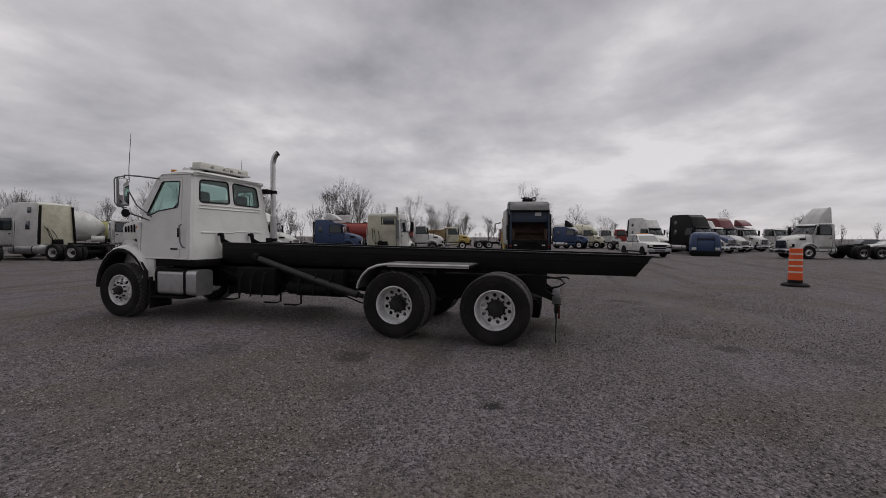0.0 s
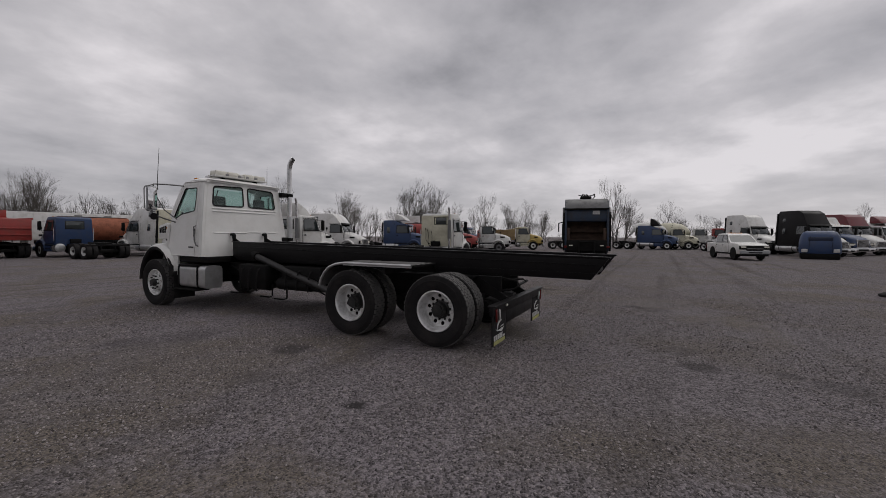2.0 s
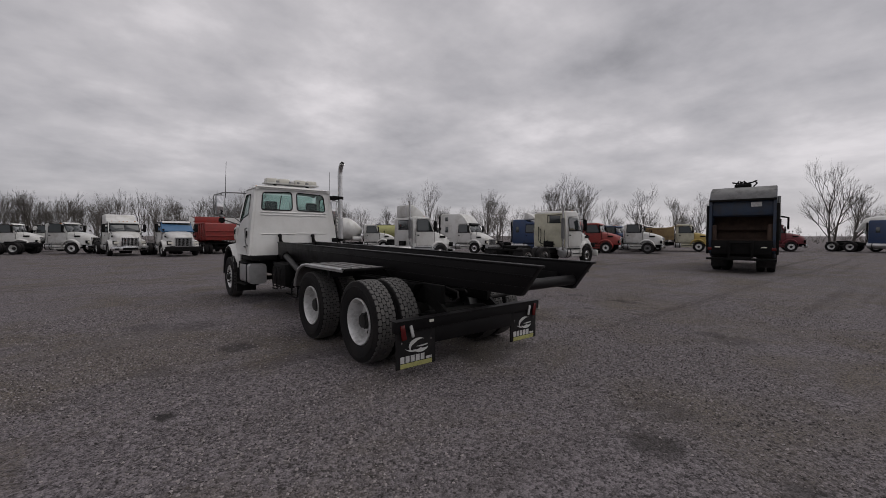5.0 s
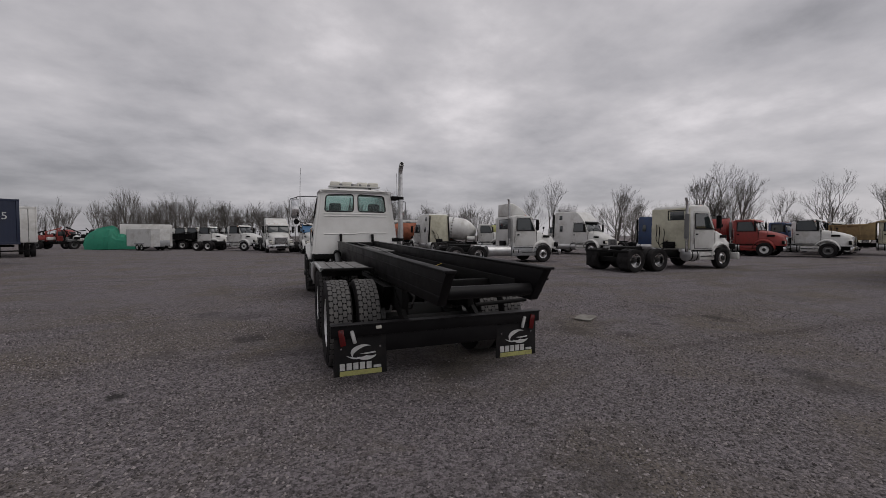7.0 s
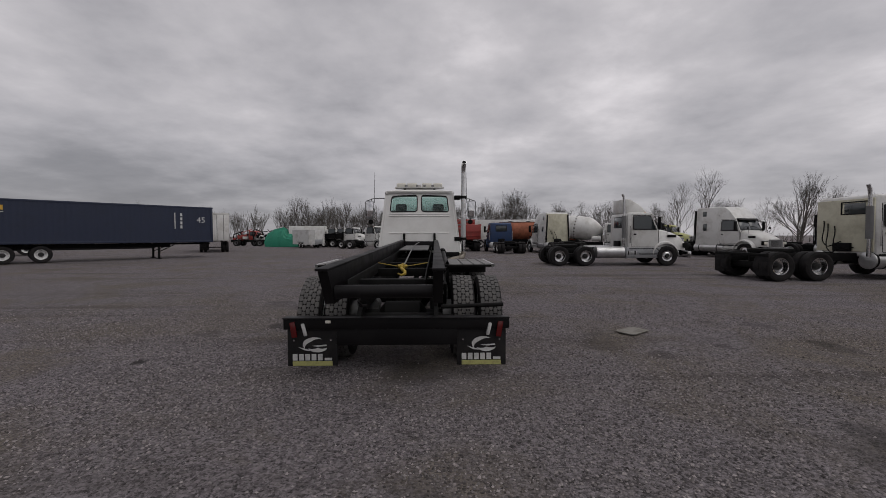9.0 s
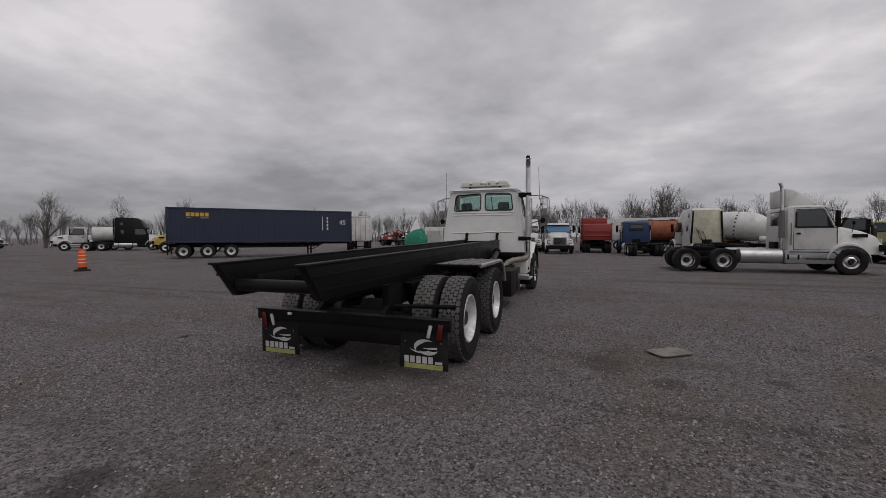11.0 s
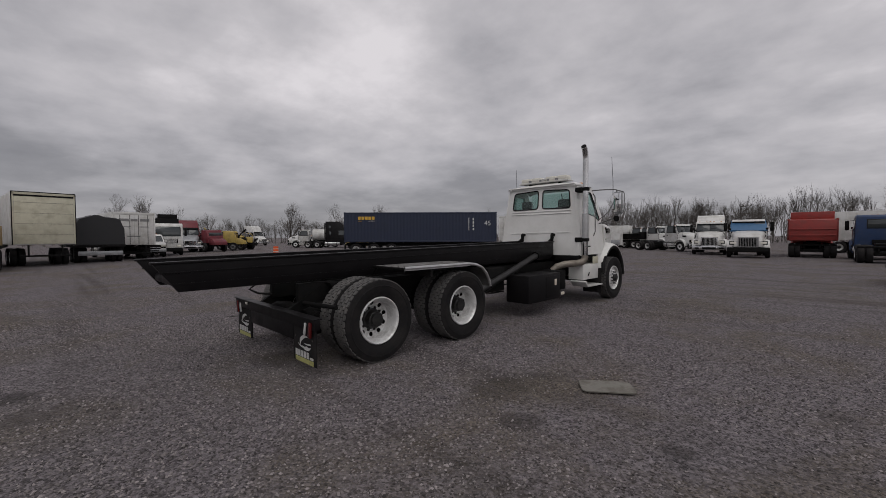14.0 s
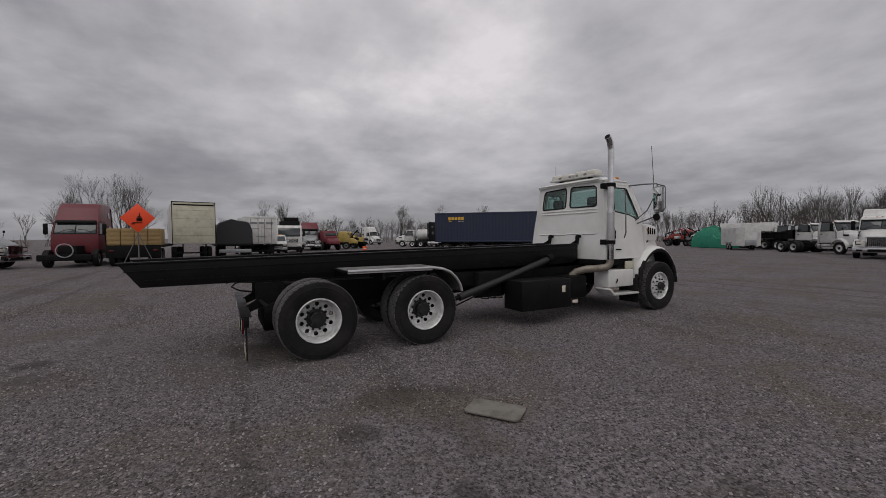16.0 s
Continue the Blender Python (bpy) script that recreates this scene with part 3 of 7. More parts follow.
def cable_and_hook():
    bm = B()
    tube(bm, [(0.0, 4.6, 1.33), (-0.02, 3.2, 1.31), (-0.02, 1.9, 1.27), (0.0, 0.6, 1.2), (0.02, -0.7, 1.13)], 0.011, 8)
    part("winch_cable", bm, STEEL, truck, "steel winch cable")
    bm = B()
    tube(bm, [(-0.33, -0.6, 1.15), (-0.1, -0.82, 1.13), (0.0, -0.88, 1.12), (0.12, -0.8, 1.13), (0.33, -0.56, 1.15)], 0.006, 8)
    part("safety_strap", bm, HOOK_YELLOW, truck)
    bm = B()
    box(bm, -0.055, 0.055, 0.38, 0.62, 1.13, 1.25, 0.025)
    tube(bm, [(0, 0.42, 1.2), (0.0, 0.2, 1.17), (0.08, 0.06, 1.12), (0.09, -0.02, 1.08), (0.02, -0.06, 1.05), (-0.06, 0.0, 1.08)], [0.03, 0.034, 0.036, 0.034, 0.028, 0.015], 10)
    tube(bm, [(-0.1, 0.5, 1.19), (0.1, 0.5, 1.19)], 0.045, 12)
    bm.transform(pose(0, -1.0, 0.42) @ Matrix.Scale(0.58, 4))
    part("winch_hook", bm, HOOK_YELLOW, truck, "yellow painted winch hook")
    bm = B()
    box(bm, -0.28, 0.28, 3.9, 4.4, 1.06, 1.24, 0.02)
    part("winch_housing", bm, BLACK_DULL, truck)


def chassis():
    for s in (-1, 1):
        bm = B()
        box(bm, s * 0.36, s * 0.44, -1.6, 7.0, 0.70, 0.955, 0.01)
        part("chassis_rail", bm, BLACK_DULL, truck)
        bm = B()
        prism(bm, [(-1.25, 0.95), (-1.0, 0.62), (1.2, 0.62), (1.45, 0.95)], s * 0.44, s * 0.56, 0.01)
        part("suspension_frame", bm, BLACK_DULL, truck)
        # spring packs and torque beams
        bm = B()
        for k in range(5):
            z = 0.62 - 0.02 * k
            d = 0.75 - 0.11 * k
            prism(bm, [(-0.1 - d, z + 0.05), (-0.1 - d, z + 0.065), (-0.1, z + 0.0), (-0.1 + d, z + 0.065), (-0.1 + d, z + 0.05), (-0.1, z - 0.015)], s * 0.46, s * 0.55)
        part("leaf_spring", bm, BLACK_DULL, truck)
        # hoist cylinder, low at the rear and high towards the cab
        bm = B()
        tube(bm, [(s * 0.70, 1.45, 0.56), (s * 0.66, 2.3, 0.78), (s * 0.60, 3.55, 1.13)], 0.062, 16)
        part("hoist_cylinder", bm, DARK_STEEL, truck, "dark hydraulic hoist cylinder")
        bm = B()
        tube(bm, [(s * 0.71, 1.15, 0.5), (s * 0.70, 1.5, 0.57)], 0.038, 12)
        box(bm, s * 0.45, s * 0.78, 1.06, 1.26, 0.42, 0.62, 0.02)
        part("cylinder_mount", bm, BLACK_DULL, truck)
        bm = B()
        tube(bm, [(s * 0.60, 3.5, 1.12), (s * 0.59, 3.62, 1.15)], 0.085, 14)
        part("cylinder_eye", bm, BLACK_DULL, truck)
        bm = B()
        tube(bm, [(s * 0.74, 1.12, 0.40), (s * 0.72, 1.4, 0.44), (s * 0.70, 1.95, 0.62), (s * 0.6, 2.4, 0.72)], 0.014, 8)
        part("cylinder_hose", bm, BLACK_DULL, truck)
    # axles and differentials
    for y in (REAR, MID):
        bm = B()
        tube(bm, [(-0.95, y, 0.5), (-0.3, y, 0.5), (-0.22, y, 0.5), (0.22, y, 0.5), (0.3, y, 0.5), (0.95, y, 0.5)], [0.075, 0.085, 0.19, 0.19, 0.085, 0.075], 16)
        part("rear_axle", bm, BLACK_DULL, truck)
        for s in (-1, 1):
            bm = B()
            lathe(bm, [(-0.09, 0.205), (0.09, 0.215), (0.09, 0.05)], 24, s * 0.6, y, 0.5, s)
            tube(bm, [(s * 0.42, y + 0.2, 0.6), (s * 0.42, y + 0.42, 0.6)], 0.085, 14)
            part("brake_drum", bm, STEEL, truck)
    bm = B()
    tube(bm, [(-0.95, AXLE_1, 0.47), (-0.7, AXLE_1, 0.42), (0.7, AXLE_1, 0.42), (0.95, AXLE_1, 0.47)], 0.06, 10)
    part("front_axle", bm, BLACK_DULL, truck)
    bm = B()
    tube(bm, [(0, 1.0, 0.55), (0, 5.2, 0.72)], 0.055, 12)
    part("drive_shaft", bm, BLACK_DULL, truck)
    bm = B()
    box(bm, -0.3, 0.3, 4.9, 6.9, 0.55, 1.25, 0.05)
    box(bm, -0.2, 0.2, 4.2, 5.0, 0.52, 0.9, 0.04)
    part("engine_and_gearbox", bm, BLACK_DULL, truck)
    # pump, valve block and reservoir that fill the space below the hoist rails
    for name, x0, x1, y0, y1, z0, z1 in (("oil_reservoir", -0.78, -0.46, 3.05, 3.85, 0.50, 0.97), ("valve_block", -0.66, -0.46, 1.75, 2.75, 0.55, 0.96), ("pump_case", 0.46, 0.62, 1.9, 2.4, 0.5, 0.95)):
        bm = B()
        box(bm, x0, x1, y0, y1, z0, z1, 0.03)
        g = part(name, bm, BLACK_DULL, truck)
        for k in range(3):
            bm = B()
            y = y0 + (y1 - y0) * (0.2 + 0.3 * k)
            tube(bm, [(x0 + 0.05, y, z1 - 0.06), (x0 - 0.035, y, z1 - 0.09), (x0 - 0.05, y + 0.03, (z0 + z1) / 2), (x0 - 0.02, y + 0.08, z0 - 0.04), (x0 + 0.1, y + 0.16, z0 - 0.03)], 0.014, 6)
            part("hydraulic_hose", bm, RUBBER, g)
    # air tanks and loose lines between the frame rails
    for y0, y1, x, z in ((2.0, 2.9, -0.58, 0.62), (2.05, 2.75, 0.2, 0.55), (3.05, 3.8, -0.62, 0.58)):
        bm = B()
        tube(bm, [(x, y0, z), (x, y0 + 0.05, z), (x, y1 - 0.05, z), (x, y1, z)], [0.06, 0.12, 0.12, 0.06], 16)
        part("air_tank", bm, BLACK_DULL, truck)
    for x, y, z, d in ((-0.66, 3.9, 0.36, 0.12), (-0.7, 2.55, 0.33, 0.1), (-0.66, 3.0, 0.34, 0.09)):
        bm = B()
        tube(bm, [(x, y, 0.6), (x, y, z + 0.03), (x, y + d, z), (x, y + d + 0.25, z)], 0.016, 8)
        part("line_bracket", bm, BLACK_DULL, truck)
    bm = B()
    for k in range(4):
        tube(bm, [(-0.5 + 0.04 * k, 4.5, 0.9), (-0.6, 3.6 - 0.2 * k, 0.62 - 0.03 * k), (-0.5, 2.2, 0.7), (-0.45, 1.4 + 0.1 * k, 0.78)], 0.013, 6)
        tube(bm, [(0.5, 4.3, 0.85), (0.62, 3.7, 0.72 - 0.03 * k), (0.55, 3.2, 0.8)], 0.013, 6)
    part("hose_bundle", bm, BLACK_DULL, truck)


def fenders():
    for s in (-1, 1):
        line = [(1.19, 0.76), (1.16, 0.86), (1.09, 0.97), (0.99, 1.06), (0.86, 1.11), (0.69, 1.135), (-0.56, 1.135)]
        bm = B()
        up_side = [(y, z) for y, z in line]
        low = [(y - 0.012 if i < 4 else y, z - 0.014) for i, (y, z) in enumerate(line)]
        loft(bm, [[(x, y, z) for y, z in up_side + low[::-1]] for x in (s * 0.62, s * 1.23)])
        # rolled outer edge and stiffening beads
        for x in (0.8, 0.95, 1.1):
            tube(bm, [(s * x, y, z + 0.002) for y, z in line[4:]], 0.012, 6)
        fender = part("wheel_fender", bm, DUSTY_ALU, truck, "dusty aluminium quarter fender")
        bm = B()
        tube(bm, [(s * 1.228, y, z - 0.012) for y, z in line], 0.021, 8)
        prism(bm, [(y, z) for y, z in ((-0.56, 1.135), (0.69, 1.135), (0.69, 1.09), (-0.56, 1.09))], s * 1.225, s * 1.237)
        part("fender_edge", bm, ALU, fender, "bright rolled fender edge")
        bm = B()
        box(bm, s * 0.55, s * 1.2, -0.58, -0.5, 1.10, 1.13, 0.006)
        tube(bm, [(s * 0.5, -0.55, 1.0), (s * 0.62, -0.55, 1.11), (s * 1.1, -0.55, 1.115)], 0.02, 8)
        part("fender_bracket", bm, BLACK_DULL, truck)
        bm = B()
        tube(bm, [(s * 0.5, 0.95, 0.85), (s * 0.62, 0.95, 1.06), (s * 1.15, 0.95, 1.07)], 0.02, 8)
        part("fender_bracket", bm, BLACK_DULL, truck)
        # a black mud guard piece stands up behind the fender
        bm = B()
        prism(bm, [(-0.06, 1.13), (-0.06, 0.98), (-0.02, 0.98), (-0.02, 1.13)], s * 0.62, s * 1.18)
        part("fender_flap", bm, RUBBER, truck)


def tail():
    bm = B()
    box(bm, -1.225, 1.225, -1.69, -1.63, 0.52, 0.645, 0.008)
    box(bm, -0.66, 0.66, -1.67, -1.64, 0.34, 0.53, 0.006)
    part("rear_bar", bm, BLACK, truck, "black steel rear light bar")
    bm = B()
    box(bm, -1.225, 1.225, -1.72, -1.60, 0.64, 0.652, 0.004)
    part("rear_bar_flange", bm, BLACK, truck)
    for s in (-1, 1):
        bm = B()
        prism(bm, [(-1.65, 0.64), (-1.65, 0.55), (-1.2, 0.72), (-1.2, 0.92)], s * 0.40, s * 0.45)
        part("rear_bar_bracket", bm, BLACK_DULL, truck)
    # black block and tube added to deepen the shade behind the rear bar
    bm = B()
    box(bm, -0.5, 0.5, -1.42, -1.22, 0.3, 0.62, 0.03)
    tube(bm, [(-0.62, -1.32, 0.52), (0.62, -1.32, 0.52)], 0.09, 16)
    part("hinge_beam", bm, BLACK_DULL, truck, "black beam added to deepen the shade under the tail")
    bm = B()
    tube(bm, [(0.48, -1.45, 0.72), (1.2, -1.42, 0.74)], 0.024, 10)
    part("spray_bar", bm, BLACK_DULL, truck)
    for s in (-1, 1):
        x = s * 0.92
        bm = B()
        box(bm, x - 0.27, x + 0.27, -1.665, -1.650, 0.115, 0.53, 0.004)
        flap = part("mudflap", bm, RUBBER, truck, "black mudflap with white logo shape")
        # logo: two crescents, a row of plain blocks, and a yellow strip below
        bm = B()

        def sweep(cx, cz, rx, rz, a0, a1, thick, n=16):
            """A crescent: two arcs that meet in points."""
            ring = []
            for k in range(n + 1):
                t = k / n
                a = radians(a0 + (a1 - a0) * t)
                w = 1 - thick * math.sin(math.pi * t)
                ring.append(((cx + rx * math.cos(a), cz + rz * math.sin(a)), (cx + rx * w * math.cos(a), cz + rz * w * math.sin(a))))
            for (a_, b_), (c_, d_) in zip(ring, ring[1:]):
                bm.faces.new([bm.verts.new((p[0], -1.6675, p[1])) for p in (a_, b_, d_, c_)])
        sweep(x + 0.02, 0.352, 0.125, 0.08, 48, 215, 0.5)
        sweep(x + 0.055, 0.325, 0.105, 0.058, 195, 352, 0.85)
        sweep(x - 0.04, 0.42, 0.15, 0.135, 222, 288, 0.12)
        bm.faces.new([bm.verts.new((p, -1.6675, q)) for p, q in ((x - 0.01, 0.338), (x + 0.15, 0.352), (x + 0.155, 0.336), (x + 0.06, 0.328))])
        part("logo_shape", bm, PRINT_WHITE, flap)
        for x0, x1, z1 in [(x - 0.215 + 0.068 * k, x - 0.164 + 0.068 * k, 0.248) for k in range(5)] + [(x + 0.13, x + 0.21, 0.205)]:
            bm = B()
            box(bm, x0, x1, -1.668, -1.664, 0.178, z1)
            part("logo_block", bm, PRINT_WHITE, flap)
        bm = B()
        box(bm, x - 0.215, x + 0.215, -1.668, -1.664, 0.12, 0.17)
        part("logo_strip", bm, PRINT_YELLOW, flap)
        m = pose(s * 1.115, -1.694, 0.52, 0, 9 * s, 0)
        bm = B()
        box(bm, -0.03, 0.03, -0.012, 0.01, -0.085, 0.085, 0.008, m)
        part("tail_lamp", bm, LENS_RED, truck, "red tail lamp")
        m = pose(s * 1.0, -1.694, 0.52, 0, 14 * s, 0)
        bm = B()
        box(bm, -0.02, 0.02, -0.012, 0.01, -0.07, 0.07, 0.012, m)
        part("reverse_lamp", bm, PRINT_WHITE, truck, "white oval lamp")
        for bx in (-0.2, 0.2):
            bm = B()
            tube(bm, [(x + bx, -1.672, 0.40), (x + bx, -1.66, 0.40)], 0.01, 8)
            part("flap_bolt", bm, CHROME, truck)
    bm = B()
    box(bm, -0.77, -0.71, -1.715, -1.69, 0.59, 0.625, 0.01)
    part("plate_lamp", bm, LENS_CLEAR, truck)
    # hose loop and marker box under the tail
    bm = B()
    tube(bm, [(-0.35, -1.5, 0.93), (-0.36, -1.72, 0.9), (-0.4, -1.78, 0.84), (-0.38, -1.68, 0.78), (-0.36, -1.5, 0.75)], 0.014, 8)
    tube(bm, [(-0.3, -1.5, 0.9), (-0.32, -1.8, 0.93), (-0.33, -1.85, 0.9)], 0.012, 8)
    part("tail_hose", bm, RUBBER, truck)


before = set(truck.children)
rails()
cable_and_hook()
for o in set(truck.children) - before:
    o.location.y -= 0.27
    o.location.z += 0.03
chassis()
fenders()
before = set(truck.children)
tail()
for o in set(truck.children) - before:
    o.location.y -= 0.10


# ---- cab of the roll-off truck ----
def lean(z):
    """Half width of the cab at a height."""
    return 1.095 - 0.135 * max(0.0, z - 1.25)


def back_y(z):
    return 4.74 + 0.14 * (z - 1.1) / 1.5


def cab_shell():
    cab = part("cab", cab_back(), WHITE, truck, "white painted steel cab")
    for s in (-1, 1):
        # rear quarter behind the door
        bm = B()
        out = [(4.74, 1.10), (4.98, 1.10), (4.98, 1.5), (5.03, 2.0), (5.08, 2.56), (5.12, 2.64), (4.89, 2.64), (4.87, 2.5)]
        plate(bm, out, [], lambda u, v, w: (s * (lean(v) - w), u, v), 0.03)
        part("cab_quarter", bm, WHITE, truck)
        # roof rail over the door and A pillar
        bm = B()
        out = [(5.08, 2.565), (5.12, 2.64), (5.60, 2.64), (5.74, 2.58), (6.10, 1.93), (6.02, 1.90), (5.68, 2.50), (5.62, 2.565)]
        plate(bm, out, [], lambda u, v, w: (s * (lean(v) - w), u, v), 0.04)
        part("a_pillar", bm, WHITE, truck)
        # door with its window opening
        bm = B()
        out = [(4.985, 1.13), (5.90, 1.13), (5.97, 1.30), (6.0, 1.895), (5.68, 2.495), (5.615, 2.56), (5.085, 2.56), (5.035, 2.0), (4.985, 1.5)]
        hole = rounded([(5.12, 2.03), (5.13, 2.50), (5.58, 2.50), (5.90, 1.90), (5.82, 1.885), (5.60, 1.97)], 0.05, 4)
        plate(bm, out, [hole], lambda u, v, w: (s * (lean(v) + 0.006 - w), u, v), 0.045)
        door = part("door", bm, WHITE, truck, "white cab door")
        bm = B()
        plate(bm, hole, [], lambda u, v, w: (s * (lean(v) - 0.012 - w), u, v), 0.006)
        g = part("door_glass", bm, GLASS, door, "greenish tinted side glass")
        g.visible_shadow = False
        bm = B()
        tube(bm, [(s * (lean(v) + 0.004), u, v) for u, v in hole + hole[:1]], 0.012, 6)
        part("window_seal", bm, RUBBER, door)
        bm = B()
        box(bm, s * (lean(1.58) + 0.004), s * (lean(1.58) + 0.03), 5.02, 5.055, 1.50, 1.66, 0.008)
        part("door_handle", bm, BLACK_DULL, door, "black pull handle")
        bm = B()
        box(bm, s * (lean(1.28) + 0.004), s * (lean(1.28) + 0.012), 5.03, 5.20, 1.28, 1.305, 0.002)
        part("model_badge", bm, BLACK_DULL, door)
        # pressed line low on the door
        bm = B()
        tube(bm, [(s * (lean(1.14) + 0.004), 4.76, 1.115), (s * (lean(1.14) + 0.004), 5.9, 1.125)], 0.012, 6)
        part("sill_trim", bm, WHITE, door)
        # grab tube behind the door
        bm = B()
        x = s * (lean(1.45) + 0.05)
        tube(bm, [(x - s * 0.05, 4.96, 1.72), (x, 4.95, 1.70), (x, 4.94, 1.42), (x - s * 0.01, 4.90, 1.33), (x - s * 0.05, 4.88, 1.31)], 0.013, 8)
        part("grab_handle", bm, STEEL, truck)
        bm = B()
        loops = []
        for z in (1.12, 1.5, 1.9, 2.3, 2.58):
            loops.append([(s * (lean(z) - 0.07 + 0.074 * math.sin(t)), back_y(z) + 0.07 - 0.074 * math.cos(t), z) for t in (0.0, 0.4, 0.8, 1.2, 1.57)])
        loft(bm, loops, close=False)
        part("cab_corner", bm, WHITE, truck, "", 60)
    roof()
    windscreen()
    interior()


def cab_back():
    bm = B()
    corner = rounded([(-lean(1.1), 1.10), (lean(1.1), 1.10), (lean(1.8), 1.8), (lean(2.64) - 0.02, 2.68), (-lean(2.64) + 0.02, 2.68), (-lean(1.8), 1.8)], 0.09, 4)
    holes = [rounded([(s * 0.06, 2.15), (s * 0.78, 2.14), (s * 0.735, 2.545), (s * 0.06, 2.575)], 0.075, 5) for s in (-1, 1)]
    plate(bm, corner, holes, lambda u, v, w: (u, back_y(v) + w, v), 0.035)
    for s, hole in zip((-1, 1), holes):
        b2 = B()
        plate(b2, hole, [], lambda u, v, w: (u, back_y(v) + 0.012 + w, v), 0.006)
        g = part("rear_glass", b2, GLASS, truck, "greenish rear window glass")
        g.visible_shadow = False
        b2 = B()
        tube(b2, [(u, back_y(v) - 0.004, v) for u, v in hole + hole[:1]], 0.014, 8)
        part("rear_window_seal", b2, RUBBER, truck, "black rubber window seal")
    # pressed ribs: one long under the windows, two pairs low down
    for x0, x1, z in ((-0.80, 0.80, 2.03), (-0.80, -0.44, 1.585), (-0.36, -0.02, 1.585), (0.05, 0.36, 1.60), (0.44, 0.78, 1.60), (-0.8, 0.8, 2.09)):
        tube(bm, [(x0, back_y(z) + 0.004, z), (x0 + 0.03, back_y(z) - 0.004, z), (x1 - 0.03, back_y(z) - 0.004, z), (x1, back_y(z) + 0.004, z)], 0.014, 8)
    return bm


def roof():
    bm = B()
    rows = []
    for y, w, z, edge in ((4.84, 0.90, 2.66, 0.0), (4.90, 0.905, 2.68, 0.03), (5.1, 0.905, 2.70, 0.05), (5.4, 0.89, 2.70, 0.06), (5.62, 0.86, 2.675, 0.05), (5.76, 0.82, 2.61, 0.03)):
        row = []
        for k in range(17):
            u = -1 + 2 * k / 16
            row.append((w * u, y, z + edge * (1 - abs(u) ** 3) - (0.03 if abs(u) > 0.99 else 0)))
        low = [(x, yy, zz - 0.035) for x, yy, zz in row][::-1]
        rows.append(row + low)
    loft(bm, rows)
    roof_part = part("roof", bm, WHITE, truck, "white cab roof", 50)
    # rolled rain lip at the back edge
    bm = B()
    tube(bm, [(-0.92, 4.85, 2.625), (-0.88, 4.825, 2.665), (0.88, 4.825, 2.665), (0.92, 4.85, 2.625)], 0.014, 8)
    for s in (-1, 1):
        tube(bm, [(s * 0.915, 4.86, 2.63), (s * 0.915, 5.6, 2.635), (s * 0.88, 5.78, 2.56)], 0.012, 8)
    part("rain_gutter", bm, WHITE, roof_part)
    # marker lamps and horn on the front of the roof
    for x in (-0.7, -0.2, 0.0, 0.2, 0.7):
        bm = B()
        box(bm, x - 0.035, x + 0.035, 5.52, 5.62, 2.715, 2.755, 0.012)
        part("marker_lamp", bm, LENS_AMBER, roof_part, "amber marker lamp")
    bm = B()
    tube(bm, [(-0.45, 5.15, 2.79), (-0.45, 5.45, 2.785), (-0.45, 5.58, 2.78)], [0.02, 0.025, 0.06], 12)
    part("air_horn", bm, CHROME, roof_part)
    # light bar
    bar = part("light_bar", light_bar_base(), WHITE_OLD, truck, "pale strobe light bar on the cab roof")
    for x0, x1 in ((-0.62, -0.36), (-0.33, -0.06), (0.06, 0.33), (0.36, 0.62)):
        bm = B()
        box(bm, x0, x1, 4.97, 5.21, 2.785, 2.90, 0.028)
        part("lamp_dome", bm, LENS_CLEAR, bar, "milky clear lens")
    for x0, x1 in ((-0.40, -0.32), (0.32, 0.40), (-0.10, -0.03), (0.1, 0.17)):
        bm = B()
        box(bm, x0, x1, 4.966, 5.0, 2.795, 2.85, 0.008)
        part("lamp_insert", bm, LINER, bar)
    for s in (-1, 1):
        bm = B()
        box(bm, s * 0.4 - 0.03, s * 0.4 + 0.03, 5.03, 5.15, 2.70, 2.77, 0.006)
        part("bar_foot", bm, BLACK_DULL, bar)


def light_bar_base():
    bm = B()
    box(bm, -0.66, 0.66, 4.95, 5.23, 2.765, 2.80, 0.012)
    box(bm, -0.04, 0.04, 4.96, 5.22, 2.79, 2.86, 0.015)
    return bm


def windscreen():
    bm = B()
    rows = []
    for y, w, z in ((5.76, 0.78, 2.58), (6.12, 0.93, 1.90)):
        rows.append([(w * u, y + 0.16 * (1 - u * u), z) for u in [-1 + k / 8 for k in range(17)]])
    loft(bm, rows, close=False)
    g = part("windscreen", bm, GLASS, truck, "greenish windscreen")
    g.visible_shadow = False
    bm = B()
    tube(bm, [(0, 5.92, 2.58), (0, 6.28, 1.9)], 0.012, 6)
    part("screen_divider", bm, RUBBER, truck)


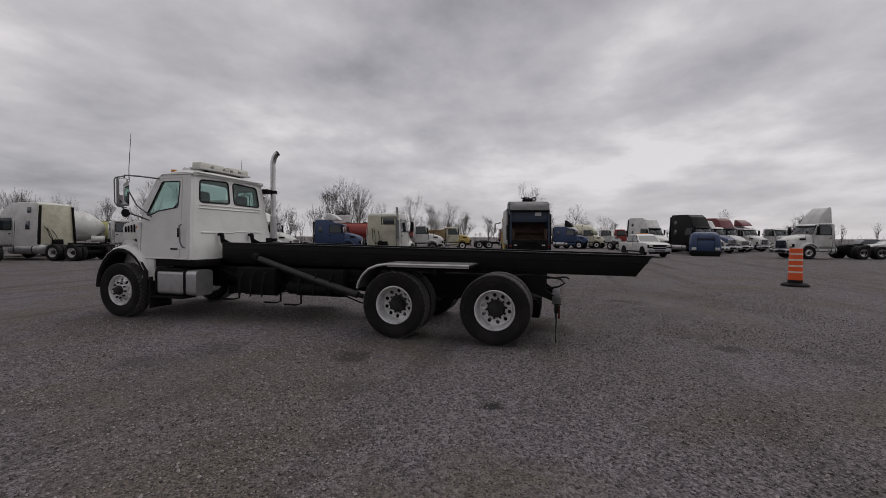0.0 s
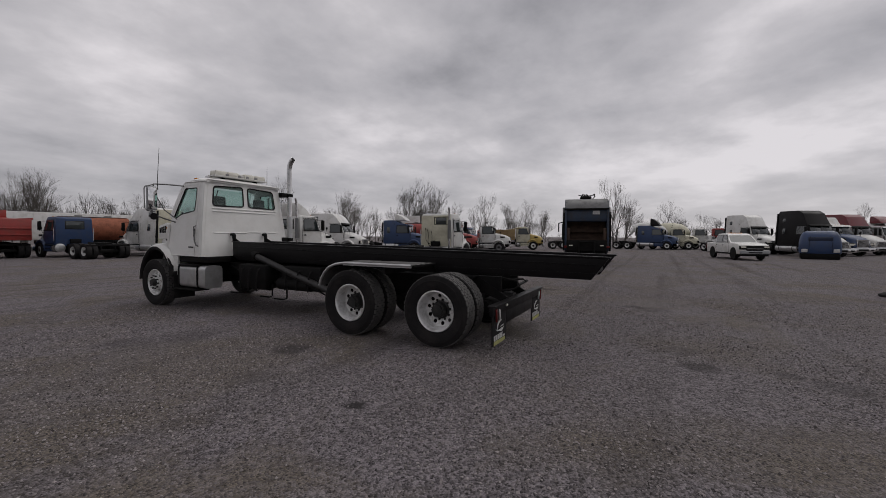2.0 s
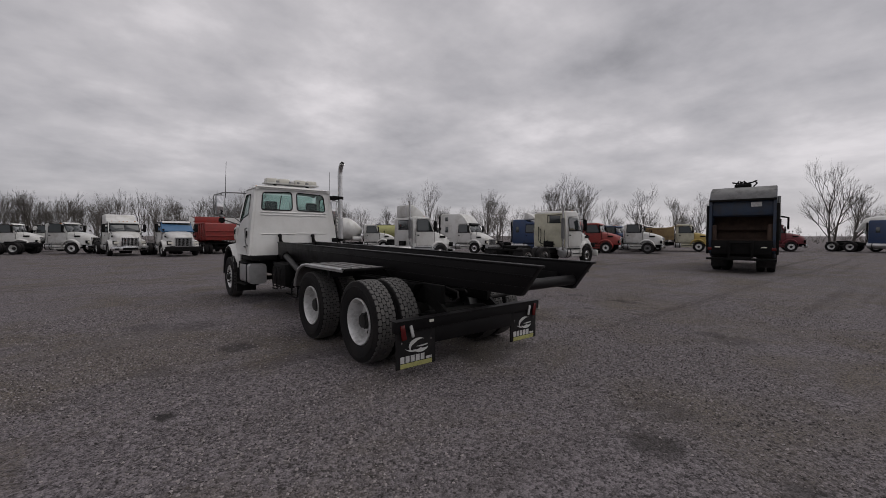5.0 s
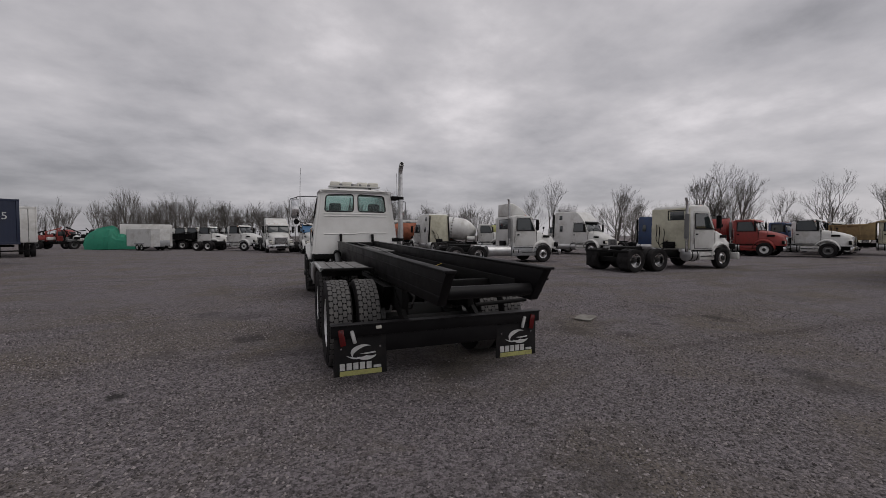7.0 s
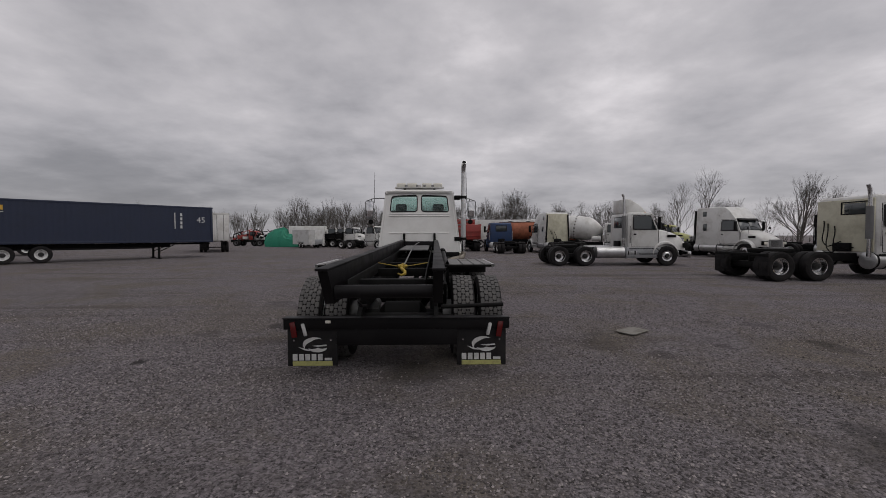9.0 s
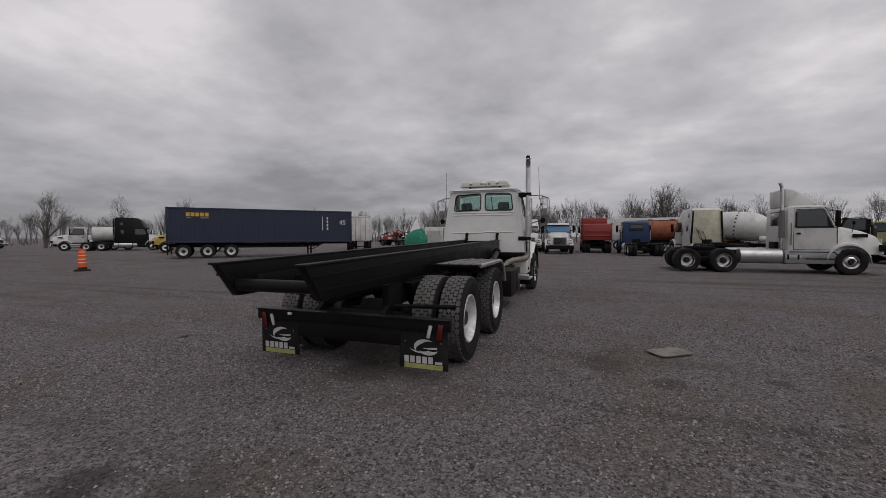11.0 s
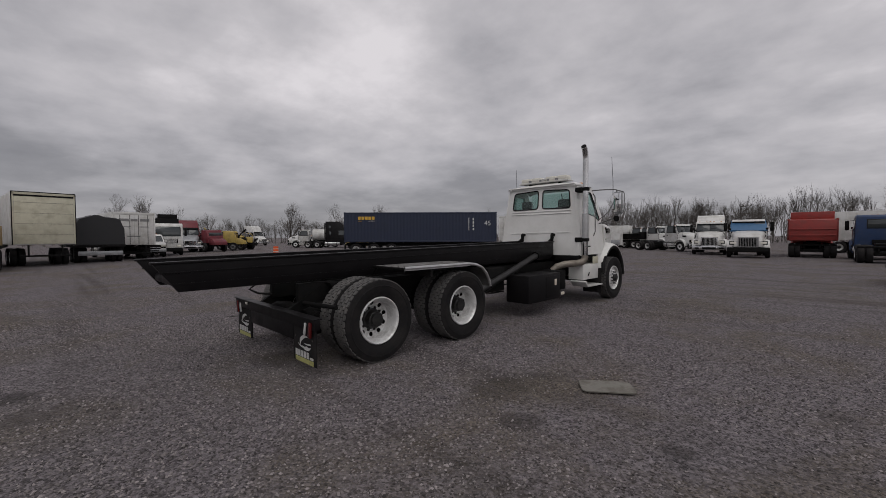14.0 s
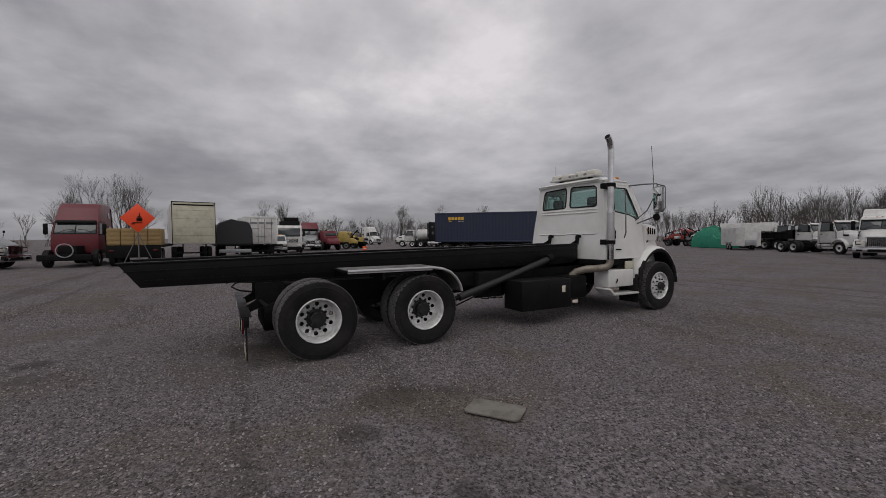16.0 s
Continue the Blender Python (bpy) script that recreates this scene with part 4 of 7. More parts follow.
def interior():
    for s in (-1, 1):
        bm = B()
        box(bm, s * 0.5 - 0.26, s * 0.5 + 0.26, 5.0, 5.12, 1.55, 2.18, 0.06)
        box(bm, s * 0.5 - 0.15, s * 0.5 + 0.15, 5.02, 5.12, 2.16, 2.36, 0.05)
        box(bm, s * 0.5 - 0.26, s * 0.5 + 0.26, 5.05, 5.5, 1.5, 1.64, 0.05)
        part("seat", bm, SEAT, truck, "dark cloth cab seat")
    bm = B()
    ring = [(-0.5 + 0.21 * math.cos(a), 5.62 - 0.08 * math.sin(a), 1.98 + 0.19 * math.sin(a)) for a in (2 * math.pi * k / 24 for k in range(25))]
    tube(bm, ring, 0.015, 8)
    tube(bm, [(-0.7, 5.62, 1.98), (-0.3, 5.62, 1.98)], 0.012, 6)
    tube(bm, [(-0.5, 5.62, 1.98), (-0.5, 5.9, 1.8)], 0.03, 8)
    part("steering_wheel", bm, BLACK_DULL, truck)
    bm = B()
    prism(bm, [(5.72, 1.5), (5.74, 1.9), (5.9, 1.96), (6.18, 1.88), (6.1, 1.3)], -0.92, 0.92, 0.02)
    part("dashboard", bm, LINER, truck)
    bm = B()
    box(bm, -0.95, 0.95, 4.86, 6.0, 1.12, 1.17)
    part("cab_floor", bm, LINER, truck)


def hood():
    # one-piece sloped hood with raised fender tops
    bm = B()
    rows = []
    for y, wtop, ztop, wside, zside in ((6.04, 0.86, 1.93, 1.0, 1.62), (6.3, 0.80, 1.88, 0.96, 1.6), (6.7, 0.68, 1.77, 0.86, 1.5), (6.98, 0.58, 1.62, 0.76, 1.35), (7.1, 0.5, 1.45, 0.68, 1.15)):
        half = [(0, ztop + 0.03), (wtop * 0.6, ztop + 0.02), (wtop * 0.9, ztop - 0.03), (wtop, ztop - 0.09), (wside, zside), (wside, 0.95)]
        row = [(x, y, z) for x, z in half] + [(-x, y, z) for x, z in half[::-1][:-1]]
        rows.append(row)
    loft(bm, rows)
    h = part("hood", bm, WHITE, truck, "white sloped hood", 40)
    for s in (-1, 1):
        # wheel arch fender: swept shell over the front wheel
        bm = B()
        arch = []
        for k in range(13):
            a = radians(-8 + 158 * k / 12)
            arch.append((ARCH - 0.08 + 0.69 * math.cos(a), 0.52 + 0.68 * math.sin(a) * 1.14))
        arch = [(7.05, 0.74)] + arch[1:] + [(5.74, 0.70)]
        outer = [(y + (0.02 if y > ARCH else -0.03), z + 0.1 * max(0, (z - 0.6))) for y, z in arch]
        loops = []
        for x, f in ((0.62, 1.0), (1.02, 1.0), (1.17, 0.6), (1.21, 0.12), (1.21, 0.0)):
            loops.append([(s * x, ay + f * (oy - ay), az + f * (oz - az)) for (ay, az), (oy, oz) in zip(arch, outer)])
        loops.append([(s * 1.13, y, z - 0.02) for y, z in arch])
        loft(bm, loops, close=False)
        part("front_fender", bm, WHITE, truck, "white front fender", 50)
        # panel from the fender back down to the step
        bm = B()
        out = rounded([(5.62, 0.70), (5.98, 0.70), (5.86, 1.0), (6.02, 1.28), (6.10, 1.62), (5.99, 1.75), (5.98, 1.12), (5.62, 1.12)], 0.03, 2)
        plate(bm, out, [], lambda u, v, w: (s * (1.09 - w), u, v), 0.03)
        part("cowl_side", bm, WHITE, truck)
        bm = B()
        tube(bm, [(s * 1.172, y, z - 0.03) for y, z in arch[1:]], 0.046, 8)
        part("fender_flare", bm, RUBBER, truck, "black rubber fender flare")
        bm = B()
        box(bm, s * 0.72, s * 1.16, 5.66, 5.68, 0.2, 0.78, 0.006)
        part("front_mudflap", bm, RUBBER, truck)
        # black arch liner
        bm = B()
        loft(bm, [[(s * x, y, z - 0.03) for y, z in arch] for x in (0.6, 1.145)], close=False)
        part("arch_liner", bm, RUBBER, truck)
        # louvred vent and rubber hood latch
        bm = B()
        prism(bm, [(6.08, 1.45), (6.1, 1.76), (6.16, 1.8), (6.46, 1.74), (6.52, 1.66), (6.5, 1.45)], s * 0.88, s * 1.045, 0.02)
        part("vent_panel", bm, WHITE, h)
        bm = B()
        box(bm, s * 1.04, s * 1.06, 6.105, 6.135, 1.6, 1.7, 0.006)
        part("side_marker", bm, LENS_AMBER, h)
        for k in range(4):
            bm = B()
            box(bm, s * 1.03, s * 1.058, 6.16 + 0.078 * k, 6.205 + 0.078 * k, 1.58, 1.73 - 0.012 * k, 0.01)
            part("hood_vent", bm, BLACK_DULL, h)
        bm = B()
        tube(bm, [(s * 1.06, 6.0, 1.47), (s * 1.06, 6.1, 1.43), (s * 1.04, 6.16, 1.44)], 0.022, 8)
        part("hood_latch", bm, RUBBER, h)
        # headlamp
        bm = B()
        box(bm, s * 0.55, s * 0.86, 7.0, 7.12, 0.95, 1.13, 0.03)
        part("headlamp", bm, LENS_CLEAR, h)
        # mirror: arm loop, head, convex glass, aerial
        mir = part("mirror_arm", mirror_arm(s), STEEL, truck, "tubular mirror bracket")
        bm = B()
        box(bm, s * 1.36, s * 1.56, 5.84, 5.91, 2.03, 2.51, 0.03)
        part("mirror_head", bm, SILVER, mir)
        bm = B()
        box(bm, s * 1.375, s * 1.545, 5.83, 5.838, 2.06, 2.48, 0.002)
        part("mirror_glass", bm, MIRROR, mir)
        bm = B()
        lathe(bm, [(0, 0.07), (0.02, 0.07), (0.04, 0.04), (0.05, 0.001)], 16)
        bm.transform(pose(s * 1.44, 5.83, 1.91, 0, 0, 90))
        part("convex_mirror", bm, BLACK_DULL, mir)
        bm = B()
        tube(bm, [(s * 1.34, 5.88, 2.45), (s * 1.34, 5.88, 2.7), (s * 1.32, 5.84, 3.3)], [0.008, 0.006, 0.004], 6)
        part("aerial", bm, BLACK_DULL, mir, "thin whip aerial")
    bm = B()
    box(bm, -0.42, 0.42, 7.08, 7.13, 0.92, 1.38, 0.02)
    part("grille", bm, CHROME, h)
    bm = B()
    box(bm, -0.98, 0.98, 7.0, 7.16, 0.5, 0.8, 0.04)
    part("front_bumper", bm, CHROME, truck)


def mirror_arm(s):
    bm = B()
    tube(bm, [(s * 0.86, 5.66, 2.56), (s * 1.2, 5.8, 2.57), (s * 1.42, 5.87, 2.56), (s * 1.46, 5.88, 2.4), (s * 1.46, 5.88, 2.0), (s * 1.4, 5.87, 1.93), (s * 1.04, 5.8, 1.80)], 0.014, 8)
    tube(bm, [(s * 1.42, 5.87, 2.4), (s * 1.25, 5.82, 2.05), (s * 1.03, 5.75, 1.86)], 0.011, 8)
    tube(bm, [(s * 1.58, 5.87, 2.5), (s * 1.6, 5.87, 2.46), (s * 1.6, 5.87, 2.08), (s * 1.55, 5.87, 2.02), (s * 1.4, 5.87, 2.0)], 0.011, 8)
    tube(bm, [(s * 1.58, 5.87, 2.5), (s * 1.42, 5.87, 2.55)], 0.011, 8)
    return bm


def stack():
    bm = B()
    x, y = 1.17, 4.78
    tube(bm, [(x, y, 1.02), (x, y, 1.4), (x, y, 2.45), (x, y, 3.12), (x, y - 0.01, 3.2), (x + 0.005, y - 0.03, 3.28), (x + 0.01, y - 0.07, 3.345), (x + 0.015, y - 0.125, 3.385)], [0.061] * 8, 20)
    p = part("exhaust_stack", bm, CHROME, truck, "tall chrome exhaust stack with curved tip")
    bm = B()
    tube(bm, [(x + 0.014, y - 0.118, 3.381), (x + 0.0155, y - 0.128, 3.388)], 0.052, 16)
    part("stack_mouth", bm, BLACK_DULL, p)
    bm = B()
    lathe(bm, [(0, 0.069), (0.55, 0.069)], 20, closed=True)
    bm.transform(pose(x, y, 1.42, 0, -90, 0))
    part("heat_shield", bm, ALU, p, "perforated heat shield")
    for z in (1.42, 2.5):
        bm = B()
        box(bm, 0.93, 1.1, y - 0.02, y + 0.24, z - 0.05, z + 0.05, 0.012)
        part("stack_bracket", bm, BLACK_DULL, p)
        tmp = B()
        tube(tmp, [(x, y, z - 0.035), (x, y, z + 0.035)], 0.084, 20)
        part("stack_clamp", tmp, BLACK_DULL, p)
    bm = B()
    tube(bm, [(x, y, 1.08), (x - 0.01, y - 0.01, 1.0), (x - 0.05, y - 0.06, 0.94), (x - 0.13, y - 0.16, 0.92), (x - 0.3, y - 0.34, 0.90), (x - 0.42, y - 0.46, 0.85), (x - 0.5, y - 0.52, 0.76)], 0.07, 16)
    part("exhaust_elbow", bm, EXHAUST, p, "dull steel exhaust elbow")
    bm = B()
    tube(bm, [(x + 0.04, y + 0.28, 2.42), (x + 0.05, y + 0.36, 2.36), (x + 0.05, y + 0.38, 1.6), (x + 0.0, y + 0.4, 1.5)], 0.013, 8)
    part("grab_bar", bm, CHROME, truck)


def side_gear():
    # left: rounded aluminium tank behind a boxed step, steps below
    bm = B()
    prof = rounded([(-0.76, 0.46), (-1.13, 0.46), (-1.13, 0.92), (-0.76, 0.92)], 0.09, 5)
    loft(bm, [[(x, y, z) for x, z in prof] for y in (4.55, 5.55)])
    tank = part("fuel_tank", bm, ALU, truck, "aluminium side tank with black straps", 40)
    for y in (4.80, 5.5):
        bm = B()
        prof2 = rounded([(-0.75, 0.45), (-1.14, 0.45), (-1.14, 0.93), (-0.75, 0.93)], 0.09, 5)
        loft(bm, [[(x, yy, z) for x, z in prof2] for yy in (y, y + 0.05)])
        part("tank_strap", bm, BLACK_DULL, tank)
    bm = B()
    box(bm, -1.15, -0.78, 4.85, 5.5, 0.90, 0.945, 0.012)
    part("tank_step", bm, BLACK_DULL, tank)
    bm = B()
    box(bm, -1.16, -0.86, 4.85, 5.72, 0.40, 0.44, 0.012)
    tube(bm, [(-1.1, 5.68, 0.44), (-1.05, 5.68, 0.75)], 0.018, 8)
    part("lower_step", bm, BLACK_DULL, truck)
    bm = B()
    box(bm, -1.06, -0.5, 4.62, 5.85, 0.98, 1.1, 0.02)
    part("cab_underframe", bm, BLACK_DULL, truck)
    bm = B()
    box(bm, 0.5, 1.06, 4.62, 5.85, 0.98, 1.1, 0.02)
    part("cab_underframe", bm, BLACK_DULL, truck)
    # right: white step box with a folded step, black tool box further back
    bm = B()
    box(bm, 0.78, 1.14, 4.75, 5.55, 0.56, 0.90, 0.02)
    stepbox = part("battery_box", bm, WHITE, truck, "white battery box below the cab")
    bm = B()
    tube(bm, [(1.145, 4.98, 0.64), (1.16, 4.99, 0.68), (1.16, 5.0, 0.72)], 0.012, 6)
    part("box_latch", bm, BLACK_DULL, stepbox)
    bm = B()
    box(bm, 1.10, 1.13, 5.3, 5.56, 0.9, 1.06, 0.01)
    part("step_riser", bm, CREAM, stepbox)
    bm = B()
    prism(bm, [(4.72, 0.52), (4.86, 0.40), (5.66, 0.40), (5.66, 0.43), (4.88, 0.44), (4.76, 0.55)], 0.84, 1.20, 0.006)
    part("step", bm, WHITE_OLD, truck, "grey-white folded cab step")
    bm = B()
    box(bm, 0.62, 1.12, 2.45, 3.6, 0.28, 0.80, 0.015)
    tool = part("tool_box", bm, BLACK, truck, "black side tool box")
    bm = B()
    box(bm, 1.118, 1.128, 3.05, 3.55, 0.33, 0.75, 0.004)
    part("tool_box_lid", bm, BLACK, tool)
    bm = B()
    box(bm, 1.126, 1.134, 3.36, 3.44, 0.56, 0.68, 0.003)
    part("warning_sticker", bm, LIGHT_STRIPE, tool)
    bm = B()
    box(bm, 1.126, 1.134, 3.62, 3.75, 0.34, 0.40, 0.003)
    part("side_reflector", bm, LIGHT_STRIPE, tool)
    bm = B()
    box(bm, 0.5, 0.9, 3.75, 4.4, 0.38, 0.8, 0.03)
    part("hydraulic_tank", bm, BLACK_DULL, truck)


before = set(truck.children)
cab_shell()
hood()
side_gear()
# the cab sits close behind the front axle and close to the hoist rails
for o in set(truck.children) - before:
    for q in (o, *o.children_recursive):
        for v in q.data.vertices:
            if v.co.y > 4.0:
                v.co.y = 4.57 + (v.co.y - 4.74) * 0.935 if v.co.y < ARCH else AXLE_1 + (v.co.y - ARCH) * 0.9
            if v.co.z > 1.1:
                v.co.z = 1.1 + (v.co.z - 1.1) * 1.03
before = set(truck.children)
stack()
for o in set(truck.children) - before:
    o.location.y -= 0.19
    o.scale.z = 1.02


# ---- parked vehicles: shared pieces ----
YARD_WHITE = material("yard_worn_white_paint", (0.64, 0.635, 0.615), 0.36, vary=0.1, scale=2.0, grain=0.04, dirt=(0.27, 0.245, 0.2), dirt_amount=0.42, dirt_scale=1.3, coat=0.15, per_object=0.05)


def far_wheels():
    bm = tyre_bm(0.28, 0.51, 0.29, 22)
    WHEEL["far_tyre"] = mesh_of("tyre", bm, RUBBER, 40)
    for key, mat in (("white", RIM), ("alu", CHROME), ("dark", STEEL)):
        bm = B()
        lathe(bm, [(0.1, 0.295), (0.12, 0.288), (0.115, 0.27), (0.03, 0.245), (-0.05, 0.24), (-0.07, 0.18), (-0.06, 0.13), (-0.06, 0.12)], 24, closed=True)
        WHEEL["far_rim_" + key] = mesh_of("rim", bm, mat, 30)
        bm = B()
        lathe(bm, [(0.02, 0.3), (0.08, 0.27), (0.06, 0.2), (0.1, 0.13), (0.1, 0.12)], 24, closed=True)
        WHEEL["steer_rim_" + key] = mesh_of("rim", bm, mat, 30)
    bm = B()
    lathe(bm, [(-0.08, 0.135), (0.02, 0.125), (0.06, 0.09), (0.1, 0.08), (0.105, 0.001)], 16)
    WHEEL["far_hub"] = mesh_of("hub", bm, HUB, 30)


far_wheels()


def far_wheel(parent, x, y, side, rim="white", steer=False, r=0.5):
    t = part("wheel", WHEEL["far_tyre"], None, parent)
    t.matrix_basis = pose(x, y, r * 0.995, 0, 0, 180 if side < 0 else 0) @ Matrix.Scale(r / 0.51, 4)
    part("rim", WHEEL[("steer_rim_" if steer else "far_rim_") + rim], None, t)
    part("hub", WHEEL["far_hub"], None, t)
    return t


def axle(parent, y, rim, dual=True, r=0.5, x=1.06):
    for s in (-1, 1):
        far_wheel(parent, s * x, y, s, rim, not dual, r)
        if dual:
            t = part("inner_wheel", WHEEL["far_tyre"], None, parent)
            t.matrix_basis = pose(s * (x - 0.33), y, r * 0.995) @ Matrix.Scale(r / 0.51, 4)


def simple(name, parent, mat, *boxes, bev=0.015, label=""):
    bm = B()
    for b in boxes:
        box(bm, *b, bev)
    return part(name, bm, mat, parent, label)


def rod(name, parent, mat, pts, r, seg=8, label=""):
    bm = B()
    tube(bm, pts, r, seg)
    return part(name, bm, mat, parent, label)


def lean_in(bm, rate=0.075):
    """Draws the upper part of a cab inwards, as real cabs narrow towards the roof."""
    for q in bm.verts:
        if q.co.z > 1.75:
            q.co.x *= 1 - rate * (q.co.z - 1.75)


def conventional(m, label, paint, name="semi_tractor", category="truck", wb=4.6, sleeper=0.0, roof=2.68, aero=False, fairing=0.0, fairing_paint=None, stacks=(), rim="white", hood=True, hood_paint=None,
                 tandem=True, tail_gap=1.0, bumper=CHROME, flaps=True, panel=None, tarp=None, cab_shift=0.0, group="parked trucks", centred=True, skirts=False, pipe_top=3.6):
    """A bonneted truck: the front axle at y = 0, the nose towards +y."""
    if centred:
        m = m @ Matrix.Translation((0, wb * 0.5 - 0.2, 0))
    v = thing(name, label, category, m, group)
    hp = hood_paint or paint
    rear = -wb
    axle(v, 0.0, rim, False)
    for y in ((rear - 0.66, rear + 0.66) if tandem else (rear,)):
        axle(v, y, rim)
    end = rear - tail_gap
    for s in (-1, 1):
        simple("chassis_rail", v, BLACK_DULL, (s * 0.36, s * 0.44, end, 1.0, 0.62, 0.9))
    simple("axle_gear", v, BLACK_DULL, (-0.75, 0.75, rear - 0.9, rear + 0.9, 0.4, 0.62), bev=0.05)
    simple("engine", v, BLACK_DULL, (-0.4, 0.4, -1.6, 0.9, 0.5, 1.2), bev=0.05)
    if flaps:
        for s in (-1, 1):
            simple("mudflap", v, RUBBER, (s * 0.72, s * 1.22, end - 0.02, end, 0.18, 0.9), bev=0.006)
        simple("rear_bar", v, BLACK_DULL, (-1.2, 1.2, end - 0.03, end + 0.03, 0.82, 0.92))
    c0, c1 = -1.95 + cab_shift, -0.40 + cab_shift
    back = c0 - sleeper
    if aero:
        prof = [(back, 0.78), (back, roof - 0.12), (back + 0.1, roof), (c0 + 0.35, roof - 0.03), (c0 + 0.75, roof - 0.28), (c1 - 0.36, 2.66), (c1 - 0.3, 2.58), (c1, 1.86), (c1 + 0.05, 0.78)]
    elif sleeper:
        prof = [(back, 0.78), (back, roof - 0.1), (back + 0.1, roof), (c0 - 0.05, roof), (c0 + 0.1, roof - 0.05), (c0 + 0.45, 2.75), (c1 - 0.36, 2.66), (c1 - 0.3, 2.58), (c1, 1.86), (c1 + 0.05, 0.78)]
    else:
        prof = [(c0, 0.78), (c0, roof - 0.1), (c0 + 0.1, roof), (c1 - 0.45, roof), (c1 - 0.3, roof - 0.1), (c1, 1.86), (c1 + 0.05, 0.78)]
    bm = B()
    prism(bm, prof, -1.06, 1.06, 0.055)
    lean_in(bm)
    cab = part("cab", bm, paint, v, "", 40)
    bm = B()
    box(bm, -0.99, 0.99, -0.004, 0.006, -0.385, 0.385, 0.004)
    bm.transform(pose(0, c1 - 0.139, 2.21, 22.6, 0, 0))
    lean_in(bm)
    part("windscreen_seal", bm, RUBBER, cab)
    for s in (-1, 1):
        bm = B()
        box(bm, s * 0.022, s * 0.94, -0.006, 0.006, -0.335, 0.335, 0.004)
        bm.transform(pose(0, c1 - 0.132, 2.21, 22.6, 0, 0))
        lean_in(bm)
        part("windscreen", bm, DARK_GLASS, cab, "dark windscreen glass")
        bm = B()
        tube(bm, [(s * 0.75, c1 - 0.0, 1.93), (s * 0.42, c1 - 0.07, 2.1), (s * 0.1, c1 - 0.075, 2.12)], 0.012, 4)
        part("wiper", bm, BLACK_DULL, cab)
    bm = B()
    prism(bm, [(c1 - 0.34, 2.6), (c1 - 0.12, 2.5), (c1 - 0.1, 2.525), (c1 - 0.3, 2.66)], -0.97, 0.97, 0.008)
    lean_in(bm)
    part("sun_visor", bm, BLACK_DULL if aero else paint, cab)
    for x in (-0.75, -0.25, 0.0, 0.25, 0.75):
        simple("marker_lamp", cab, LENS_AMBER, (x - 0.05, x + 0.05, c1 - 0.52, c1 - 0.44, 2.67, 2.71) if sleeper or aero else (x - 0.05, x + 0.05, c1 - 0.6, c1 - 0.52, roof - 0.01, roof + 0.035), bev=0.01)
    for s in (-1, 1):
        bm = B()
        plate(bm, rounded([(c0 + 0.24, 1.8), (c0 + 0.26, 2.55), (c1 - 0.38, 2.55), (c1 - 0.08, 1.8)], 0.06, 3), [], lambda u, w, k: (s * (1.054 + k), u, w), 0.006)
        lean_in(bm)
        part("window_seal", bm, RUBBER, cab)
        bm = B()
        plate(bm, rounded([(c0 + 0.3, 1.86), (c0 + 0.32, 2.5), (c1 - 0.42, 2.5), (c1 - 0.15, 1.86)], 0.05, 3), [], lambda u, w, k: (s * (1.061 + k), u, w), 0.006)
        lean_in(bm)
        part("side_window", bm, DARK_GLASS, cab)
        bm = B()
        out = [(c0 + 0.2, 0.95), (c1 - 0.0, 0.95), (c1 - 0.0, 1.82), (c1 - 0.36, 2.6), (c0 + 0.22, 2.6)]
        tube(bm, [(s * 1.058, u, w) for u, w in out + out[:1]], 0.012, 4)
        lean_in(bm)
        part("door_seam", bm, BLACK_DULL, cab)
        rod("cab_sill", v, BLACK_DULL, [(s * 1.1, c1 + 0.02, 0.72), (s * 1.1, c1 - 0.1, 0.86), (s * 1.1, c0 + 0.05, 0.86)], 0.03, 6)
        rod("step_edge", v, BLACK_DULL, [(s * 1.12, c1 - 1.0, 0.6), (s * 1.12, c1 - 0.1, 0.6)], 0.022, 6)
        bm = B()
        tube(bm, [(s * 1.09, back - 0.06 if sleeper else c0 + 0.1, 1.15), (s * 1.11, back - 0.06 if sleeper else c0 + 0.1, 2.0)], 0.022, 6)
        part("grab_bar", bm, CHROME, cab)
        if sleeper:
            bm = B()
            box(bm, s * 0.98, s * 1.075, back - 0.16, back - 0.01, 0.95, roof - 0.2, 0.02)
            lean_in(bm)
            part("side_extender", bm, BLACK_DULL, cab, "black gap seal at the sleeper end")
            bm = B()
            tube(bm, [(s * 1.056, c0 + 0.06, 0.9), (s * 1.056, c0 + 0.06, min(roof - 0.3, 2.9))], 0.012, 4)
            lean_in(bm)
            part("sleeper_seam", bm, BLACK_DULL, cab)
        simple("door_handle", cab, BLACK_DULL, (s * 1.058, s * 1.075, c0 + 0.28, c0 + 0.42, 1.55, 1.62), bev=0.004)
        if sleeper > 0.9:
            bm = B()
            box(bm, s * 1.052, s * 1.066, back + sleeper * 0.35, back + sleeper * 0.35 + 0.28, 1.85, 2.35, 0.005)
            lean_in(bm)
            part("sleeper_window", bm, DARK_GLASS, cab)
            if roof > 3.4:
                bm = B()
                box(bm, s * 1.052, s * 1.066, back + sleeper * 0.3, back + sleeper * 0.3 + 0.3, 2.85, 3.2, 0.005)
                lean_in(bm)
                part("roof_window", bm, DARK_GLASS, cab)
        bm = B()
        tube(bm, [(s * 1.0, c1 - 0.25, 2.45), (s * 1.3, c1 - 0.1, 2.45), (s * 1.3, c1 - 0.1, 1.8), (s * 1.04, c1 - 0.1, 1.8)], 0.015, 6)
        box(bm, s * 1.2, s * 1.4, c1 - 0.16, c1 - 0.05, 1.84, 2.44, 0.03)
